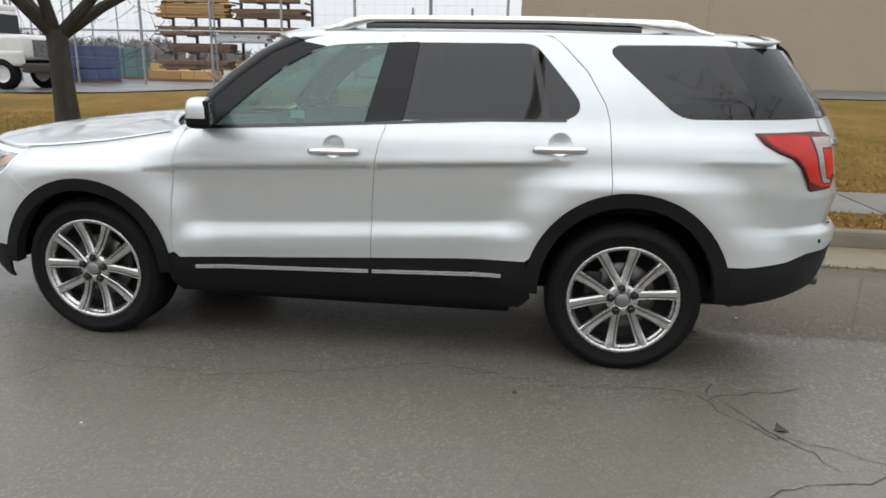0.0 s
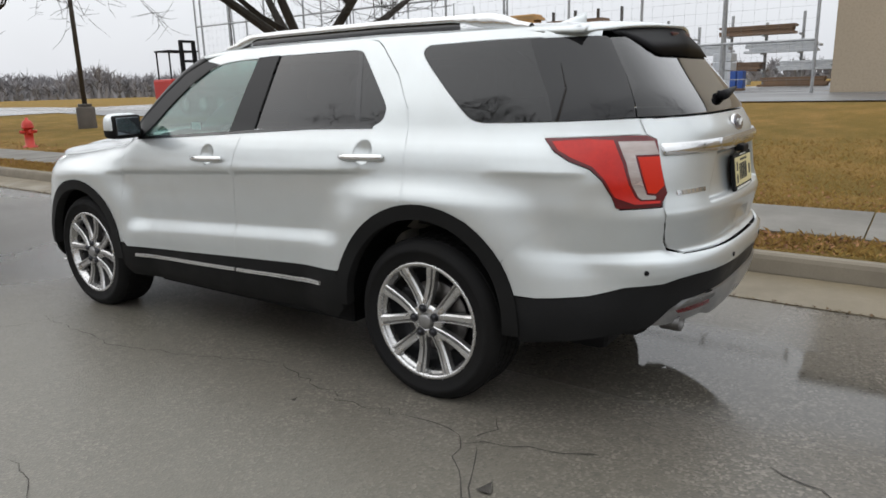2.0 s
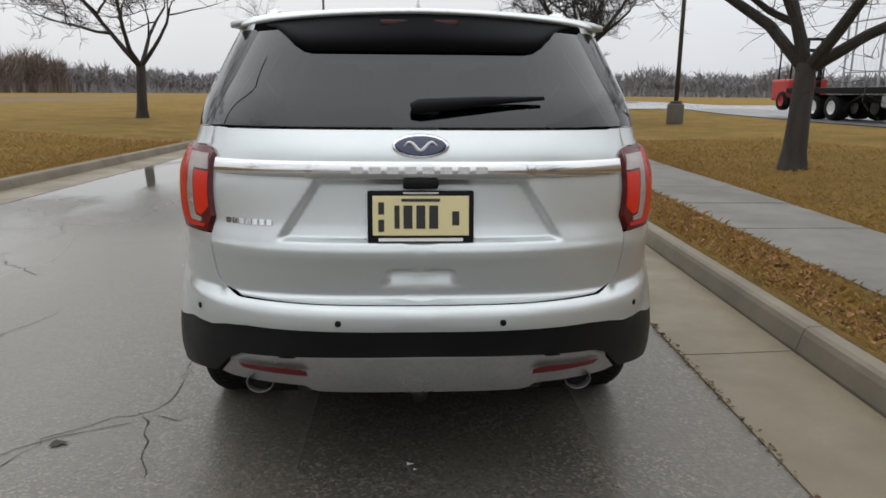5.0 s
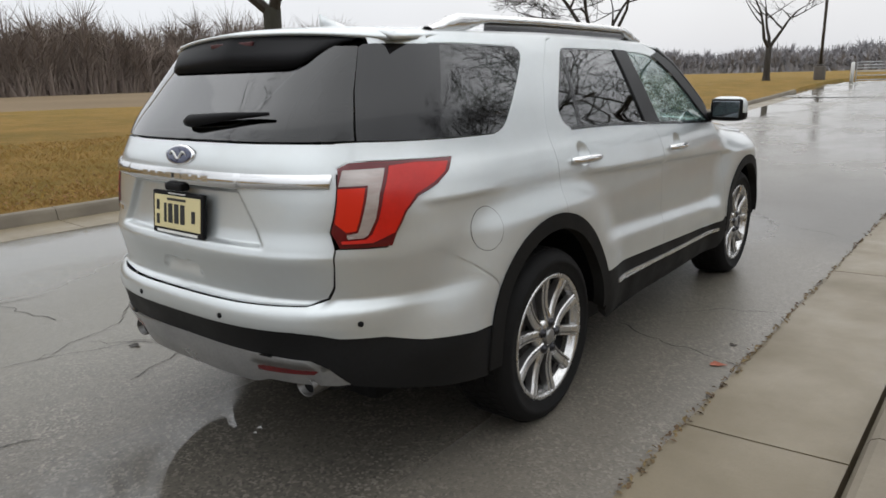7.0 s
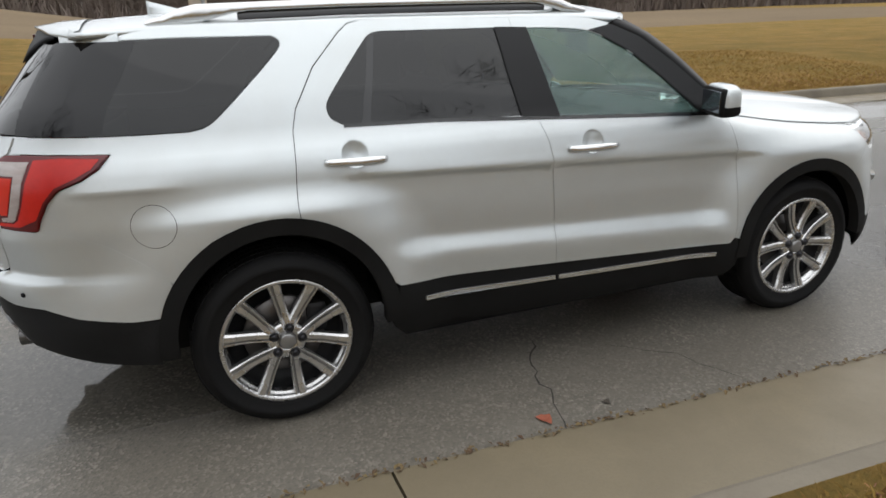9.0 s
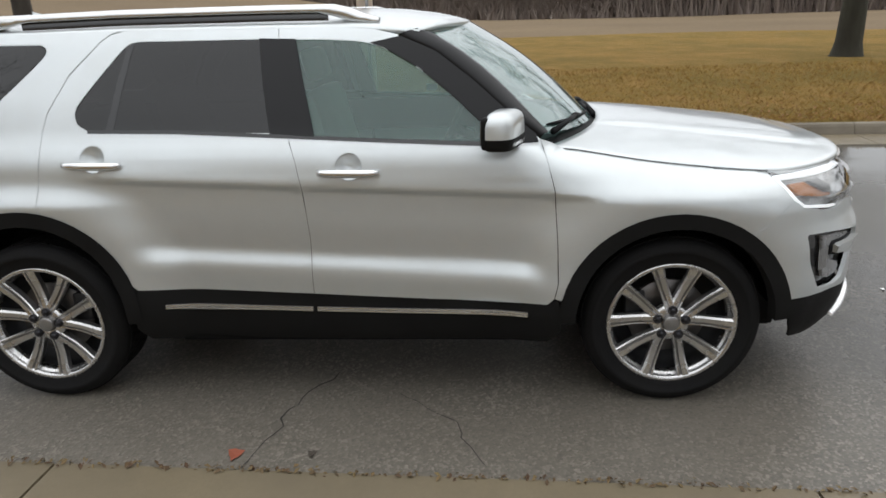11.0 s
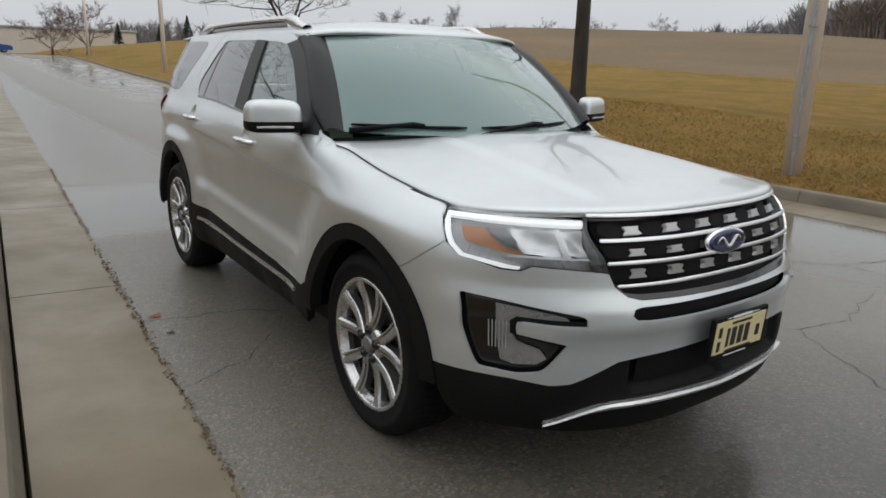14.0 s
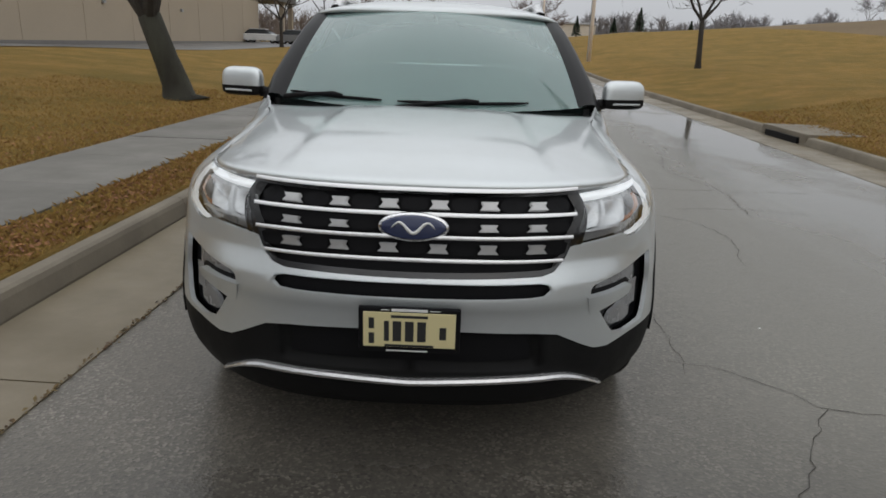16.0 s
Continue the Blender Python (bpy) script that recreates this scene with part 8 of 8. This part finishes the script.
gate = thing("field_gate", "galvanised double field gate with red discs", "gate", at=Matrix.Translation((0, 42.0, rise(42.0))))
for x0, x1, disc in ((-3.75, 0.05, -1.2), (0.15, 3.85, 1.4)):
    for z in (0.12, 0.36, 0.58, 0.76, 0.92, 1.08):
        bm = bmesh.new()
        tube(bm, [(x0, 0, z), (x1, 0, z)], 0.026, 8)
        part("gate_bar", bm, M_STEEL, gate)
    for x in (x0, (x0 + x1) / 2, x1):
        bm = bmesh.new()
        tube(bm, [(x, 0, 0.05), (x, 0, 1.11)], 0.032, 8)
        part("gate_stile", bm, M_STEEL, gate)
    bm = bmesh.new()
    lathe(bm, [(0.0, -0.02), (0.27, -0.02), (0.27, 0.02), (0.0, 0.02)], 8, Matrix.Translation((disc, -0.06, 0.78)) @ Matrix.Rotation(radians(90), 4, "X"))
    part("gate_disc", bm, M_RED, gate, "red disc")
for x in (-3.95, 4.02):
    bm = bmesh.new()
    lathe(bm, [(0.0, -0.2), (0.10, -0.2), (0.10, 1.02), (0.07, 1.08), (0.0, 1.10)], 12, Matrix.Translation((x, 0, 0)))
    part("gate_post", bm, M_WHITE_INK, gate, "white gate post", True)
bm = bmesh.new()
box(bm, (-0.85, -0.08, 0.82), (-0.05, -0.04, 1.10), 0.0)
part("gate_sign", bm, M_WHITE_INK, gate, "small white sign")


# ---- fields and woods in the distance ----
def woods(name, label, spots, seed, h0, h1, mat, density=60, thin=0.0004):
    """A belt of bare trees: trunks, upswept branches and undergrowth as fine slivers, joined."""
    rng = random.Random(seed)
    verts, faces = [], []

    def sliver(p, q, w, side):
        k = len(verts)
        verts.extend((p - side * w, p + side * w, q))
        faces.append((k, k + 1, k + 2))

    for x, y in spots:
        z, d = land(x, y) - 0.3, math.hypot(x, y)
        h = rng.uniform(h0, h1) * (0.95 + 0.75 * noise.noise((x * 0.045, y * 0.045, seed)))
        w = d * thin
        side = Vector((-y, x, 0)).normalized()
        foot, lean = Vector((x, y, z)), Vector((rng.gauss(0, 0.5), rng.gauss(0, 0.5), 0))
        sliver(foot, foot + lean + Vector((0, 0, h * 0.82)), w * 2.2, side)
        for _ in range(density):
            s = rng.uniform(0.12, 0.68)
            base = foot + lean * s + Vector((0, 0, h * s))
            reach = h * 0.27 * rng.random() ** 0.6
            a = rng.uniform(0, math.tau)
            base += Vector((math.cos(a), math.sin(a), 0)) * reach * 0.4 * rng.random()
            tip = base + Vector((math.cos(a) * reach, math.sin(a) * reach, h * rng.uniform(0.08, 0.36) * (1.1 - 1.6 * reach / h)))
            sliver(base, tip, w * rng.uniform(0.6, 1.3), (side + Vector((0, 0, rng.uniform(-1, 1)))).normalized())
        for _ in range(density // 3):
            a, q = rng.uniform(0, math.tau), rng.uniform(0.2, 2.8)
            base = foot + Vector((math.cos(a) * q, math.sin(a) * q, 0))
            sliver(base, base + Vector((rng.gauss(0, 0.8), rng.gauss(0, 0.8), h * rng.uniform(0.12, 0.42))), w * 2.4, side)
    return tagged(new(name, mesh_of(name, verts, faces, mat)), label, "woods", kind="stuff")


def belt(seed, line, depth, n):
    """Spots behind a line of (bearing to the left of ahead, distance)."""
    rng = random.Random(seed)
    out = []
    for _ in range(n):
        az = rng.uniform(line[0][0], line[-1][0])
        d = float(np.interp(az, [p[0] for p in line], [p[1] for p in line])) + depth * rng.random() ** 1.3
        out.append((-math.sin(radians(az)) * d, math.cos(radians(az)) * d))
    return out


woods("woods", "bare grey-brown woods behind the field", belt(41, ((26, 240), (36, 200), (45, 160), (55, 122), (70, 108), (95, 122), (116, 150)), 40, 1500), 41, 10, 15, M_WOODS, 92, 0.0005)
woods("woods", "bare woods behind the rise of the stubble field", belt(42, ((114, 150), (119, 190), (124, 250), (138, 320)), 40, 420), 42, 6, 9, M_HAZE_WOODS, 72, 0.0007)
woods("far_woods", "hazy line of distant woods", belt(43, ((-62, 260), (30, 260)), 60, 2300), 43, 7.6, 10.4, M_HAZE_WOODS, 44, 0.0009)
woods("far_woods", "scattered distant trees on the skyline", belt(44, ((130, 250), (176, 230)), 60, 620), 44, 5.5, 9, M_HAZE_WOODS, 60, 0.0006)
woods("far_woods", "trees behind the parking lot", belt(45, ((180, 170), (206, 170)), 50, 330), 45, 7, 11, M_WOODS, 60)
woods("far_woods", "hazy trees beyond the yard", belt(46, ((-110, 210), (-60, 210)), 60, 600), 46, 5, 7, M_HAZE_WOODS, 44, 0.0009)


def evergreen(x, y, h, seed):
    rng = random.Random(seed)
    top = thing("evergreen", "small dark evergreen on the skyline", "tree", "evergreens", at=Matrix.Translation((x, y, land(x, y))))
    bm = bmesh.new()
    tube(bm, [(0, 0, 0), (0, 0, h * 0.9)], [0.12, 0.03], 6)
    part("trunk", bm, M_BARK, top)
    verts, faces = [], []
    for k in range(420):
        s = rng.random() ** 0.8
        a = rng.uniform(0, math.tau)
        reach = h * 0.28 * (1.02 - s) * rng.uniform(0.6, 1.1)
        b = Vector((0, 0, h * (0.08 + 0.9 * s)))
        t = b + Vector((math.cos(a) * reach, math.sin(a) * reach, -reach * 0.15))
        sd = Vector((-math.sin(a), math.cos(a), 0)) * 0.16
        i = len(verts)
        verts += [b, t - sd, t + Vector((0, 0, 0.12)), t + sd]
        faces += [(i, i + 1, i + 2), (i, i + 2, i + 3)]
    part("crown", mesh_of("crown", verts, faces, M_EVERGREEN), None, top)


for i, (az, d, h) in enumerate(((165.3, 130, 4.3), (167.3, 135, 2.9), (170.2, 135, 3.8), (161.5, 140, 2.2))):
    a = radians(az)
    evergreen(-math.sin(a) * d, math.cos(a) * d, h, i)
